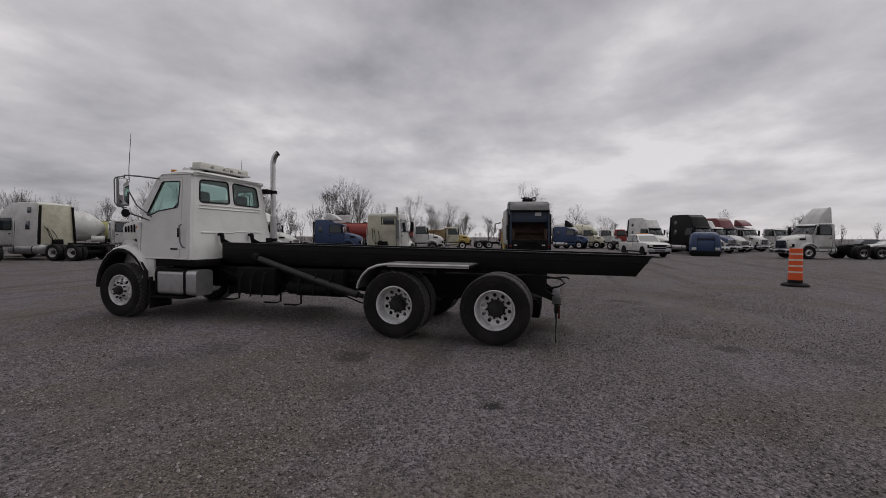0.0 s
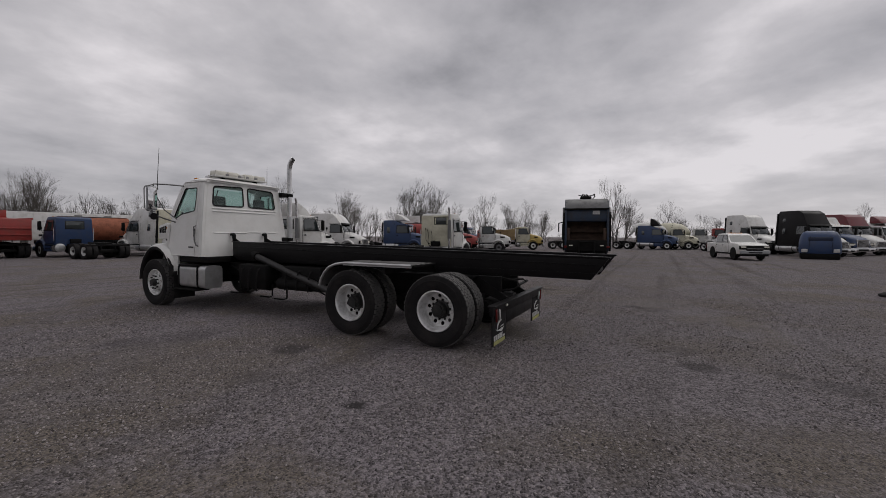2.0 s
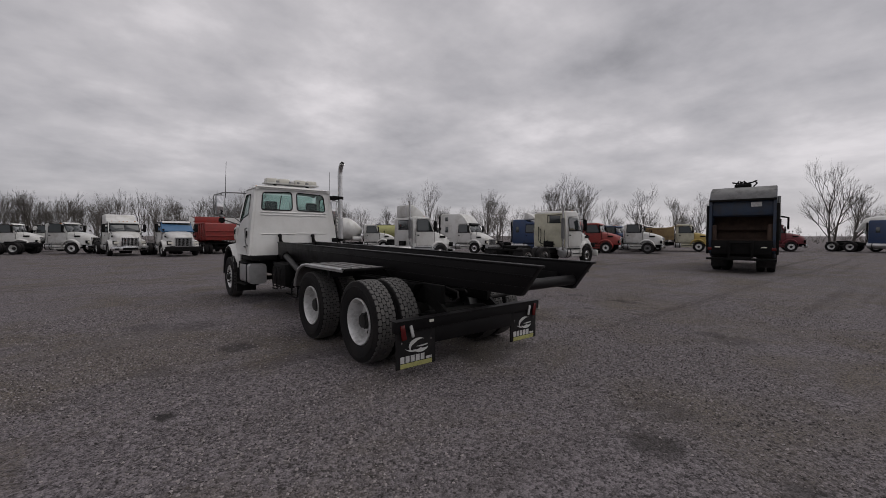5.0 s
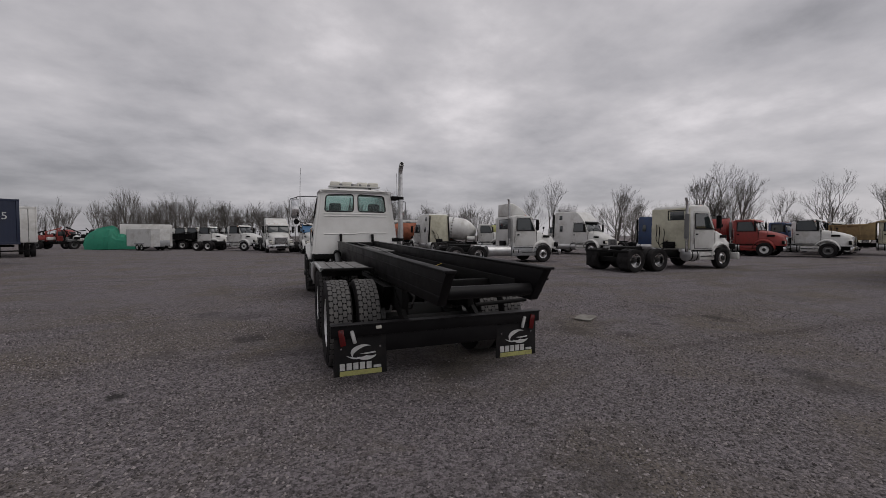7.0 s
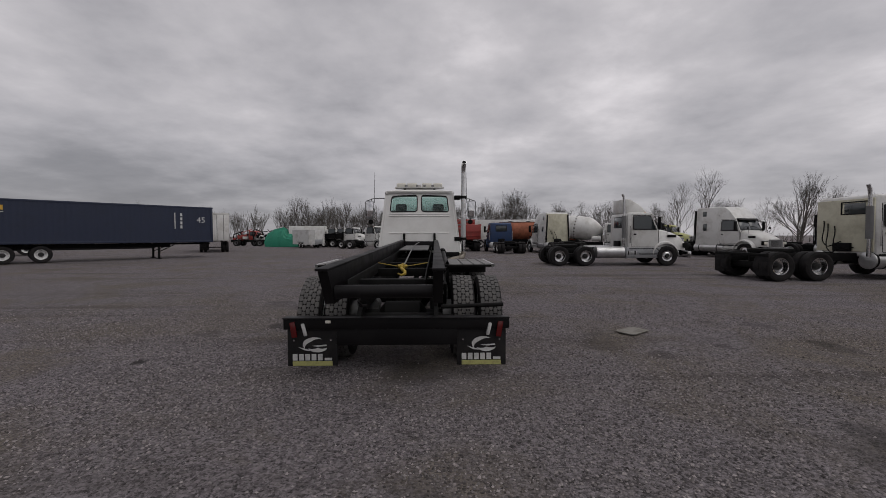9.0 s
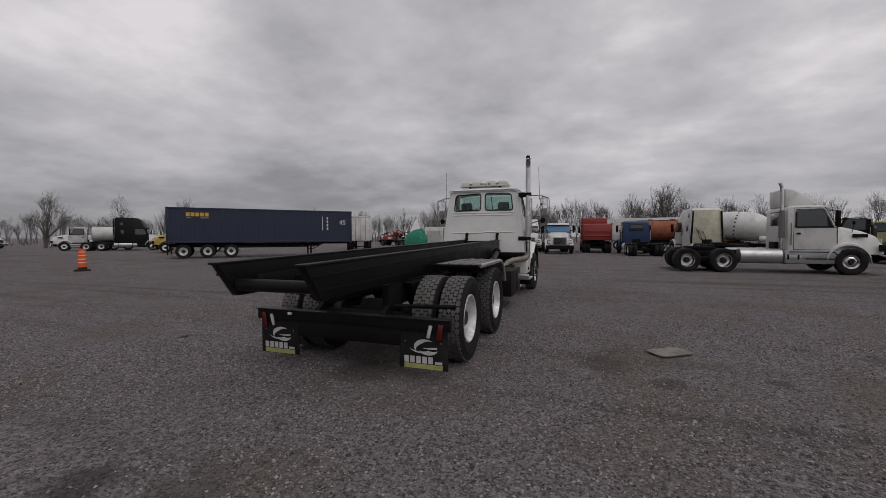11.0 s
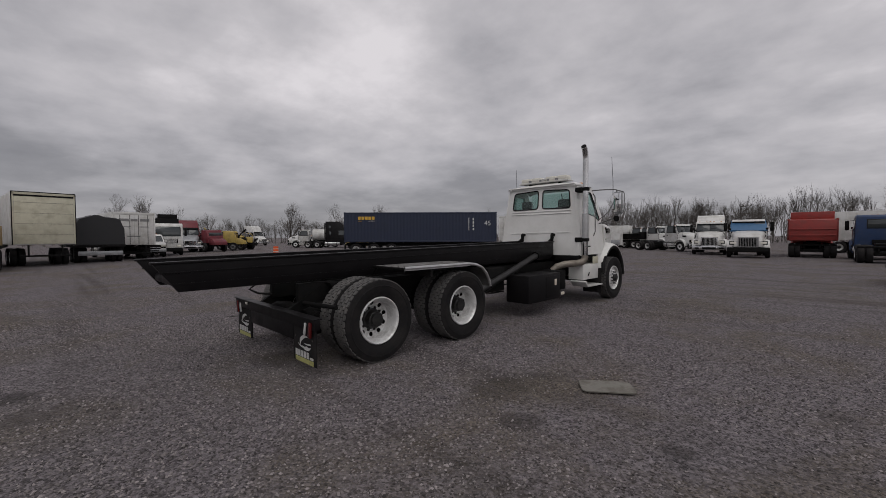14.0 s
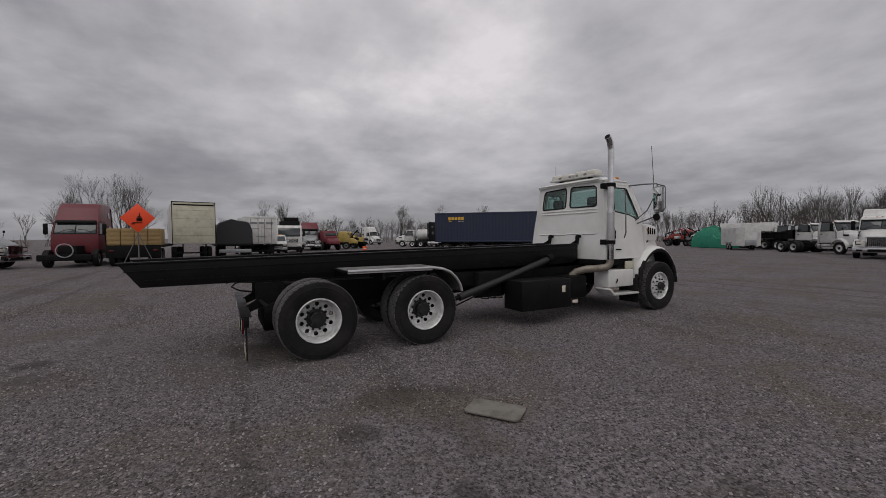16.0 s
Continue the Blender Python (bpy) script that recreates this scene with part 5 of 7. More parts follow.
        part("mirror", bm, BLACK_DULL, v)
        if hood:
            bm = B()
            tube(bm, [(s * 0.9, c1 + 0.5, 1.62), (s * 1.0, c1 + 0.52, 1.95)], 0.012, 6)
            box(bm, s * 0.94, s * 1.08, c1 + 0.47, c1 + 0.53, 1.92, 2.06, 0.03)
            part("hood_mirror", bm, BLACK_DULL, v)
        # tank and steps
        bm = B()
        y1, y0 = c1 - 0.5, max(rear + 1.3, back - 0.1)
        tube(bm, [(s * 0.84, y0, 0.66), (s * 0.84, y0 + 0.03, 0.66), (s * 0.84, y1 - 0.6, 0.66), (s * 0.84, y1 - 0.57, 0.66)], [0.2, 0.29, 0.29, 0.2], 20)
        tank = part("fuel_tank", bm, ALU, v, "", 40)
        for k in (0.2, 0.8):
            yy = y0 + k * (y1 - 0.6 - y0)
            rod("tank_strap", tank, BLACK_DULL, [(s * 0.84, yy - 0.03, 0.66), (s * 0.84, yy + 0.03, 0.66)], 0.3, 20)
        simple("step", v, paint, (s * 0.7, s * 1.1, c1 - 1.05, c1 + 0.1, 0.42, 0.78), bev=0.03)
    simple("cab_seal", cab, BLACK_DULL, (-0.95, 0.95, c0 + 0.05, c1, 0.7, 0.8))
    if hood:
        bm = B()
        rows = []
        drop = 0.16 if aero else 0.0
        for y, w, z, wb_ in ((c1 - 0.02, 0.97, 1.86, 1.02), (c1 + 0.4, 0.9, 1.80 - drop * 0.3, 0.98), (0.55, 0.78, 1.66 - drop * 0.7, 0.9), (0.95, 0.66, 1.50 - drop, 0.82), (1.12, 0.58, 1.32 - drop, 0.76)):
            half = [(0, z + 0.03), (w * 0.6, z + 0.015), (w * 0.9, z - 0.05), (w, z - 0.16), (wb_, 1.12), (wb_, 0.78)]
            rows.append([(x, y, zz) for x, zz in half] + [(-x, y, zz) for x, zz in half[::-1][:-1]])
        loft(bm, rows)
        h = part("hood", bm, hp, v, "", 45)
        for s in (-1, 1):
            bm = B()
            arch = [(-0.08 + 0.66 * math.cos(radians(a)), 0.5 + 0.68 * math.sin(radians(a))) for a in range(0, 171, 17)]
            loops = [[(s * 0.7, y, z + 0.12) for y, z in arch], [(s * 1.06, y, z + 0.07) for y, z in arch], [(s * 1.18, y, z + 0.02) for y, z in arch], [(s * 1.19, y, z - 0.05) for y, z in arch], [(s * 1.12, y, z - 0.06) for y, z in arch]]
            loft(bm, loops, close=False)
            part("front_fender", bm, hp, v, "", 50)
            simple("lamp_bezel", h, BLACK_DULL, (s * 0.6, s * 1.03, 0.95, 1.11, 0.89, 1.15), bev=0.03)
            simple("headlamp", h, LENS_CLEAR, (s * 0.64, s * 0.99, 0.98, 1.125, 0.93, 1.11), bev=0.03)
        g = simple("grille", h, BLACK_DULL, (-0.5, 0.5, 1.08, 1.15, 0.78, 1.36 - drop), bev=0.02)
        trim = CHROME if bumper is CHROME else LINER
        simple("grille_surround", g, trim, (-0.56, -0.48, 1.08, 1.175, 0.76, 1.4 - drop), (0.48, 0.56, 1.08, 1.175, 0.76, 1.4 - drop), (-0.56, 0.56, 1.08, 1.175, 1.34 - drop, 1.41 - drop), (-0.56, 0.56, 1.08, 1.175, 0.74, 0.79), bev=0.012)
        for k in range(11):
            simple("grille_slat", g, trim, (-0.46 + 0.085 * k, -0.436 + 0.085 * k, 1.148, 1.165, 0.79, 1.35 - drop), bev=0)
        for s in (-1, 1):
            rod("hood_seam", h, BLACK_DULL, [(s * 1.0, c1 + 0.015, 0.85), (s * 1.02, c1 + 0.015, 1.2), (s * 0.98, c1 + 0.015, 1.72), (s * 0.8, c1 + 0.015, 1.85)], 0.016, 4)
            simple("hood_vent", h, BLACK_DULL, (s * 0.93, s * 0.965, c1 + 0.5, c1 + 0.95, 1.42 - drop * 0.5, 1.56 - drop * 0.5), bev=0.01)
    bar = simple("front_bumper", v, bumper, (-1.16, 1.16, 1.05, 1.22, 0.4, 0.74), bev=0.05)
    simple("bumper_slot", bar, BLACK_DULL, (-0.45, 0.45, 1.215, 1.226, 0.46, 0.62), (-0.95, -0.68, 1.215, 1.226, 0.48, 0.6), (0.68, 0.95, 1.215, 1.226, 0.48, 0.6), bev=0)
    if fairing:
        fp = fairing_paint or paint
        bm = B()
        prism(bm, [(c0 + 0.02, roof - 0.03), (c0 + 0.0, roof + fairing), (c0 + 0.25, roof + fairing - 0.03), (c0 + 0.75, roof + fairing * 0.55), (c1 - 0.42, roof - 0.02)], -0.9, 0.9, 0.08)
        lean_in(bm, 0.11)
        part("roof_fairing", bm, fp, v, "", 40)
    for sx in stacks:
        p = rod("exhaust_pipe", v, CHROME if paint is not CREAM else STEEL, [(sx * 0.95, back - 0.16, 0.8), (sx * 0.95, back - 0.16, pipe_top - 0.4), (sx * 0.95, back - 0.18, pipe_top - 0.15), (sx * 0.95, back - 0.24, pipe_top)], 0.062, 12)
        rod("heat_shield", p, STEEL, [(sx * 0.95, back - 0.16, 1.4), (sx * 0.95, back - 0.16, 2.5)], 0.1, 12)
    if sleeper == 0 and not panel:
        w = simple("back_window", cab, DARK_GLASS, (-0.5, 0.5, back - 0.012, back + 0.01, 1.95, min(2.45, roof - 0.15)), bev=0.01)
        simple("window_rim", w, RUBBER, (-0.54, 0.54, back - 0.008, back + 0.01, 1.91, min(2.49, roof - 0.11)), bev=0.01)
    if sleeper == 0 or panel:
        simple("cab_rear_gear", v, BLACK_DULL, (-0.3, 0.3, back - 0.14, back - 0.02, 0.95, 1.25))
    if panel:
        simple("cab_back", v, panel, (-0.98, 0.98, back - 0.05, back + 0.02, 0.95, roof - 0.12), bev=0.02, label="pale yellowed cab back")
        if sleeper == 0:
            w = simple("back_window", v, DARK_GLASS, (0.02, 0.72, back - 0.06, back - 0.045, roof - 0.64, roof - 0.26), bev=0.01)
            simple("window_rim", w, BLACK_DULL, (-0.1, 0.85, back - 0.058, back - 0.048, roof - 0.66, roof - 0.62), (-0.1, 0.85, back - 0.058, back - 0.048, roof - 0.24, roof - 0.2), (-0.1, -0.05, back - 0.058, back - 0.048, roof - 0.62, roof - 0.24), (0.8, 0.85, back - 0.058, back - 0.048, roof - 0.62, roof - 0.24))
        for k, (x0, x1, sag) in enumerate(((-0.7, -0.1, 0.5), (-0.55, 0.05, 0.62), (-0.3, 0.35, 0.4))):
            line = [(x0 + (x1 - x0) * q / 14 + 0.03 * math.sin(q), back - 0.06 - 0.26 * math.sin(math.pi * q / 14), 2.05 - 0.1 * k - 0.75 * q / 14 - sag * math.sin(math.pi * q / 14)) for q in range(15)]
            rod("air_line", v, BLACK_DULL, line, 0.018, 6)
    if skirts:
        for s in (-1, 1):
            simple("side_skirt", v, SILVER, (s * 1.0, s * 1.12, c0 - 0.1, c1 + 0.1, 0.4, 0.92), bev=0.03)
            rod("long_tank", v, ALU, [(s * 0.84, rear + 1.25, 0.68), (s * 0.84, c0 - 0.15, 0.68)], 0.3, 20)
    simple("fifth_wheel", v, BLACK_DULL, (-0.45, 0.45, rear - 0.5, rear + 0.5, 0.92, 1.06), bev=0.03)
    if tarp:
        bm = B()
        prism(bm, [(c0 + 0.2, 1.95), (c0 + 0.2, roof), (c0 + 0.3, roof + 0.04), (c1 - 0.45, roof + 0.04), (c1 - 0.26, roof - 0.08), (c1 + 0.12, 1.9), (c1 + 0.1, 1.84), (c1 - 0.3, 1.92)], -1.1, 1.1, 0.07)
        lean_in(bm, 0.13)
        trng = random.Random(6)
        for q in bm.verts:
            q.co += Vector((trng.uniform(-0.02, 0.02), trng.uniform(0.0, 0.02), trng.uniform(-0.03, 0.02)))
        part("tarp", bm, tarp, v, "blue tarp tied over the cab")
    return v


def dump_body(v, paint, y0, y1, top=2.5, floor=1.15):
    bm = B()
    prism(bm, [(y0, floor), (y0 - 0.12, top - 0.25), (y1 - 0.5, top - 0.12), (y1, top), (y1, floor)], -1.2, 1.2, 0.02)
    b = part("dump_body", bm, paint, v)
    for s in (-1, 1):
        k = 0
        y = y0 + 0.15
        while y < y1 - 0.1:
            simple("rib", b, paint, (s * 1.2, s * 1.27, y, y + 0.09, floor + 0.02, top - 0.2), bev=0.01)
            y += 0.75
            k += 1
        simple("top_rail", b, paint, (s * 1.15, s * 1.28, y0 - 0.1, y1 - 0.4, top - 0.28, top - 0.16), bev=0.02)
    simple("tailgate", b, paint, (-1.18, 1.18, y0 - 0.13, y0 - 0.05, floor + 0.03, top - 0.3), bev=0.02)
    for z in (floor + 0.35, floor + 0.75):
        simple("tailgate_rib", b, paint, (-1.15, 1.15, y0 - 0.2, y0 - 0.1, z, z + 0.08), bev=0.01)
    simple("cab_shield", b, paint, (-1.15, 1.15, y1, y1 + 0.7, top - 0.02, top + 0.06), bev=0.02)
    return b


def mixer_drum(v, paint, y0, y1):
    bm = B()
    n = 12
    pts, rs = [], []
    for k in range(n + 1):
        u = k / n
        pts.append((0, y0 + u * (y1 - y0), 2.55 - 0.55 * u))
        rs.append(0.45 + 0.72 * math.sin(math.pi * min(1, 0.12 + 0.83 * u)) ** 0.8 if u < 0.6 else 1.17 - 0.95 * ((u - 0.6) / 0.4) ** 2)
    tube(bm, pts, rs, 28)
    d = part("mixer_drum", bm, paint, v, "white concrete drum with a row of dark marks", 50)
    axis = (Vector(pts[-1]) - Vector(pts[0])).normalized()
    c = Vector(pts[5])
    side = axis.orthogonal().normalized()
    up2 = axis.cross(side)
    for k in range(22):
        a = 2 * math.pi * k / 22
        q = c + (rs[5] + 0.002) * (math.cos(a) * side + math.sin(a) * up2)
        bm = B()
        box(bm, -0.06, 0.06, -0.06, 0.06, -0.01, 0.012, 0.004)
        nrm = (q - c).normalized()
        bm.transform(Matrix.Translation(q) @ nrm.to_track_quat("Z", "Y").to_matrix().to_4x4())
        part("drum_mark", bm, BLACK_DULL, d)
    bm = B()
    tube(bm, [(-0.5, y0 + 0.1, 3.05), (0, y0 - 0.1, 2.7), (0, y0 - 0.6, 1.9)], [0.3, 0.25, 0.16], 12)
    part("hopper", bm, paint, v)
    simple("drum_stand", v, STEEL, (-0.5, 0.5, y0 + 0.2, y0 + 0.45, 0.9, 2.0))
    simple("drum_stand", v, STEEL, (-0.5, 0.5, y1 - 0.3, y1 - 0.1, 0.9, 1.7))
    bm = B()
    tube(bm, [(0.6, y1 - 0.9, 1.25), (0.6, y1 - 0.1, 1.25)], 0.24, 14)
    part("water_tank", bm, paint, v)


def tank_body(v, paint, y0, y1, r=0.85, z=1.85):
    bm = B()
    tube(bm, [(0, y0, z), (0, y0 + 0.12, z), (0, y1 - 0.12, z), (0, y1, z)], [r * 0.75, r, r, r * 0.75], 28)
    t = part("tank", bm, paint, v, "", 40)
    for k in range(4):
        y = y0 + 0.3 + k * (y1 - y0 - 0.6) / 3
        rod("tank_band", t, paint, [(0, y - 0.03, z), (0, y + 0.03, z)], r + 0.015, 28)
    simple("walkway", t, STEEL, (-0.25, 0.25, y0 + 0.2, y1 - 0.2, z + r - 0.01, z + r + 0.04))
    simple("tank_cradle", t, BLACK_DULL, (-0.5, 0.5, y0 + 0.2, y1 - 0.2, 0.9, z - r * 0.8))
    for k in (0.3, 0.7):
        y = y0 + k * (y1 - y0)
        rod("hatch", t, STEEL, [(0, y, z + r), (0, y, z + r + 0.12)], 0.22, 14)


def van_body(v, y0, y1, z0, z1, side_mat, rear_mat=None, doors=True, w=1.25):
    bm = B()
    box(bm, -w, w, y0 + 0.03, y1, z0, z1, 0.03)
    b = part("van_body", bm, side_mat, v)
    simple("rear_frame", b, rear_mat or side_mat, (-w - 0.01, -w + 0.09, y0, y0 + 0.05, z0, z1), (w - 0.09, w + 0.01, y0, y0 + 0.05, z0, z1), (-w, w, y0, y0 + 0.05, z1 - 0.16, z1 + 0.01), bev=0.01)
    if doors:
        for s in (-1, 1):
            d = simple("rear_door", b, rear_mat or side_mat, (s * 0.01, s * (w - 0.1), y0 + 0.005, y0 + 0.04, z0 + 0.05, z1 - 0.17), bev=0.008)
            for x in (0.25, 0.8):
                rod("lock_rod", d, STEEL, [(s * x, y0 - 0.01, z0 + 0.05), (s * x, y0 - 0.01, z1 - 0.18)], 0.017, 6)
    else:
        d = simple("rear_door", b, rear_mat or side_mat, (-w + 0.1, w - 0.1, y0 + 0.005, y0 + 0.04, z0 + 0.05, z1 - 0.17), bev=0.008)
        for k in range(1, 5):
            z = z0 + (z1 - z0) * k / 5
            simple("door_joint", d, STEEL, (-w + 0.1, w - 0.1, y0 - 0.001, y0 + 0.01, z - 0.006, z + 0.006), bev=0)
    k = y0 + 0.6
    while k < y1:
        for s in (-1, 1):
            simple("side_post", b, side_mat, (s * w, s * (w + 0.012), k, k + 0.04, z0 + 0.02, z1 - 0.08), bev=0)
        k += 0.6
    if not doors:
        simple("frame_edge", b, BLACK_DULL, (-w - 0.012, -w + 0.03, y0 - 0.004, y0 + 0.03, z0, z1), (w - 0.03, w + 0.012, y0 - 0.004, y0 + 0.03, z0, z1), (-w + 0.08, w - 0.08, y0 - 0.004, y0 + 0.03, z1 - 0.24, z1 - 0.15), (-w, w, y0 - 0.004, y0 + 0.03, z1 - 0.03, z1 + 0.015), bev=0)
    simple("under_ride_bar", b, BLACK_DULL, (-1.0, 1.0, y0, y0 + 0.06, z0 - 0.65, z0 - 0.55), (-0.7, -0.62, y0, y0 + 0.06, z0 - 0.6, z0), (0.62, 0.7, y0, y0 + 0.06, z0 - 0.6, z0))
    return b


def cab_over(m, label, paint, top=2.8, group="parked trucks", black_top=False):
    v = thing("cab_over_truck", label, "truck", m, group)
    axle(v, 0, "dark", False)
    axle(v, -3.6, "dark")
    simple("chassis", v, BLACK_DULL, (-0.45, 0.45, -5.2, 0.8, 0.6, 0.9))
    bm = B()
    prism(bm, [(-0.9, 0.75), (-0.9, top - 0.08), (-0.8, top), (0.6, top), (0.78, top - 0.2), (0.95, 1.6), (0.98, 0.55), (-0.5, 0.55)], -1.18, 1.18, 0.05)
    c = part("cab", bm, paint, v)
    bm = B()
    box(bm, -1.02, 1.02, -0.006, 0.006, -0.42, 0.42, 0.02)
    bm.transform(pose(0, 0.895, 2.1, 8, 0, 0))
    part("windscreen", bm, DARK_GLASS, c)
    simple("grille", c, BLACK_DULL, (-0.8, 0.8, 0.955, 1.0, 1.1, 1.45), bev=0.01)
    for k in range(4):
        simple("grille_slat", c, paint, (-0.75, 0.75, 0.99, 1.01, 1.14 + 0.08 * k, 1.17 + 0.08 * k), bev=0)
    for s in (-1, 1):
        simple("headlamp", c, LENS_CLEAR, (s * 0.75, s * 1.05, 0.96, 1.02, 0.75, 0.92))
        bm = B()
        plate(bm, rounded([(-0.5, 1.6), (-0.5, 2.5), (0.6, 2.5), (0.78, 1.6)], 0.05, 3), [], lambda u, w, k: (s * (1.176 + k), u, w), 0.008)
        part("side_window", bm, DARK_GLASS, c)
        simple("mirror", v, BLACK_DULL, (s * 1.3, s * 1.48, 0.75, 0.82, 1.7, 2.3))
        rod("mirror_arm", v, BLACK_DULL, [(s * 1.1, 0.7, 2.45), (s * 1.4, 0.78, 2.4), (s * 1.4, 0.78, 1.7)], 0.015)
    simple("front_bumper", v, BLACK_DULL, (-1.15, 1.15, 0.9, 1.08, 0.35, 0.68), bev=0.04)
    if black_top:
        simple("rear_equipment", v, BLACK_DULL, (-1.0, 1.0, -3.6, -1.2, 0.95, 3.3), (-0.9, 0.6, -2.4, -1.4, 3.2, 3.7), bev=0.05)
    return v


def pickup(m, label, paint, group="parked cars"):
    v = thing("pickup_truck", label, "car", m, group)
    for y in (0.0, -3.2):
        axle(v, y, "alu", False, 0.37, 0.78)
    bm = B()
    prism(bm, [(-4.25, 0.55), (-4.28, 1.1), (-4.2, 1.18), (-1.15, 1.2), (0.5, 1.15), (0.86, 1.03), (0.95, 0.66), (0.9, 0.42), (-4.2, 0.45)], -0.88, 0.88, 0.05)
    b = part("body", bm, paint, v, "", 40)
    for y in (0.0, -3.2):
        for s in (-1, 1):
            rod("wheel_arch", b, BLACK_DULL, [(s * 0.86, y, 0.45), (s * 0.895, y, 0.45)], 0.43, 24)
    bm = B()
    rows = []
    for z, w, f, r in ((1.14, 0.86, -0.42, -2.78), (1.36, 0.84, -0.7, -2.77), (1.72, 0.75, -1.12, -2.68), (1.82, 0.69, -1.32, -2.58), (1.845, 0.6, -1.5, -2.45)):
        rows.append([(-w, r, z), (w, r, z), (w, f, z), (-w, f, z)])
    loft(bm, rows)
    cab = part("cab", bm, paint, v, "", 40)
    for s in (-1, 1):
        for y0, y1, y2, y3 in ((-1.64, -0.8, -1.2, -1.62), (-2.62, -1.72, -1.72, -2.54)):
            for grow, push, mat, nm in ((0.035, 0.004, RUBBER, "window_seal"), (0.0, 0.009, DARK_GLASS, "side_window")):
                q = [(s * 0.872, y0 - grow, 1.23 - grow), (s * 0.872, y1 + grow, 1.23 - grow), (s * 0.776, y2 + grow, 1.70 + grow * 0.6), (s * 0.776, y3 - grow, 1.70 + grow * 0.6)]
                bm = B()
                loft(bm, [[(x - s * 0.06, y, z) for x, y, z in q], [(x + s * push, y, z) for x, y, z in q]])
                part(nm, bm, mat, cab)
        simple("lamp_bezel", b, BLACK_DULL, (s * 0.48, s * 0.885, 0.8, 0.965, 0.74, 0.99), bev=0.02)
        simple("headlamp", b, LENS_CLEAR, (s * 0.52, s * 0.84, 0.86, 0.975, 0.85, 0.96), bev=0.02)
        simple("sill", b, BLACK_DULL, (s * 0.8, s * 0.885, -2.7, -0.5, 0.38, 0.5), bev=0.02)
        simple("door_handle", b, BLACK_DULL, (s * 0.88, s * 0.9, -1.62, -1.45, 0.98, 1.03), (s * 0.88, s * 0.9, -2.6, -2.43, 0.98, 1.03), bev=0.004)
        simple("mirror", v, paint, (s * 0.88, s * 1.06, -0.95, -0.85, 1.2, 1.38), bev=0.03)
        simple("tail_lamp", b, LENS_RED, (s * 0.78, s * 0.885, -4.3, -4.24, 0.7, 1.0))
        for y in (-0.65, -1.67, -2.65):
            simple("door_seam", b, BLACK_DULL, (s * 0.878, s * 0.884, y, y + 0.012, 0.52, 1.17), bev=0)
    bm = B()
    q = [(-0.78, -0.52, 1.2), (0.78, -0.52, 1.2), (0.68, -1.09, 1.7), (-0.68, -1.09, 1.7)]
    bm.faces.new([bm.verts.new((x, y + 0.01, z + 0.008)) for x, y, z in q])
    bm.faces.new([bm.verts.new((x, y - 0.03, z - 0.02)) for x, y, z in q[::-1]])
    part("windscreen", bm, DARK_GLASS, cab)
    simple("bed_floor", b, BLACK_DULL, (-0.72, 0.72, -4.15, -2.8, 1.185, 1.2), bev=0)
    simple("grille", b, BLACK_DULL, (-0.5, 0.5, 0.85, 0.965, 0.66, 1.0), bev=0.02)
    simple("grille_bar", b, CHROME, (-0.52, 0.52, 0.94, 0.985, 0.77, 0.81), bev=0.01)
    bumper_ = simple("front_bumper", v, SILVER, (-0.88, 0.88, 0.86, 1.04, 0.44, 0.66), bev=0.04)
    simple("lower_valance", bumper_, BLACK_DULL, (-0.8, 0.8, 0.84, 0.99, 0.3, 0.46), (-0.4, 0.4, 1.03, 1.046, 0.5, 0.58), bev=0.015)
    simple("beacon_bar", v, LENS_AMBER, (-0.45, 0.45, -1.9, -1.7, 1.83, 1.9), bev=0.02, label="low amber beacon bar")
    return v


def sedan(m, label, paint, group="parked cars"):
    v = thing("car", label, "car", m, group)
    for y in (0.0, -2.6):
        axle(v, y, "alu", False, 0.32, 0.74)
    bm = B()
    prism(bm, [(-3.4, 0.4), (-3.45, 0.85), (-3.2, 0.95), (-0.5, 0.95), (0.6, 0.82), (0.8, 0.6), (0.75, 0.35), (-3.3, 0.35)], -0.85, 0.85, 0.06)
    part("body", bm, paint, v, "", 40)
    bm = B()
    rows = [[(-w, r, z), (w, r, z), (w, f, z), (-w, f, z)] for z, w, f, r in ((0.93, 0.8, -0.35, -3.0), (1.4, 0.62, -1.0, -2.6), (1.46, 0.55, -1.2, -2.4))]
    loft(bm, rows)
    part("glasshouse", bm, DARK_GLASS, v, "", 40)
    simple("roof", v, paint, (-0.6, 0.6, -2.5, -1.1, 1.43, 1.48), bev=0.03)
    return v


# ---- the yard: vehicles and loose things, by where they stand ----
def at(x, y, heading):
    return pose(x, y, 0, 0, 0, heading)


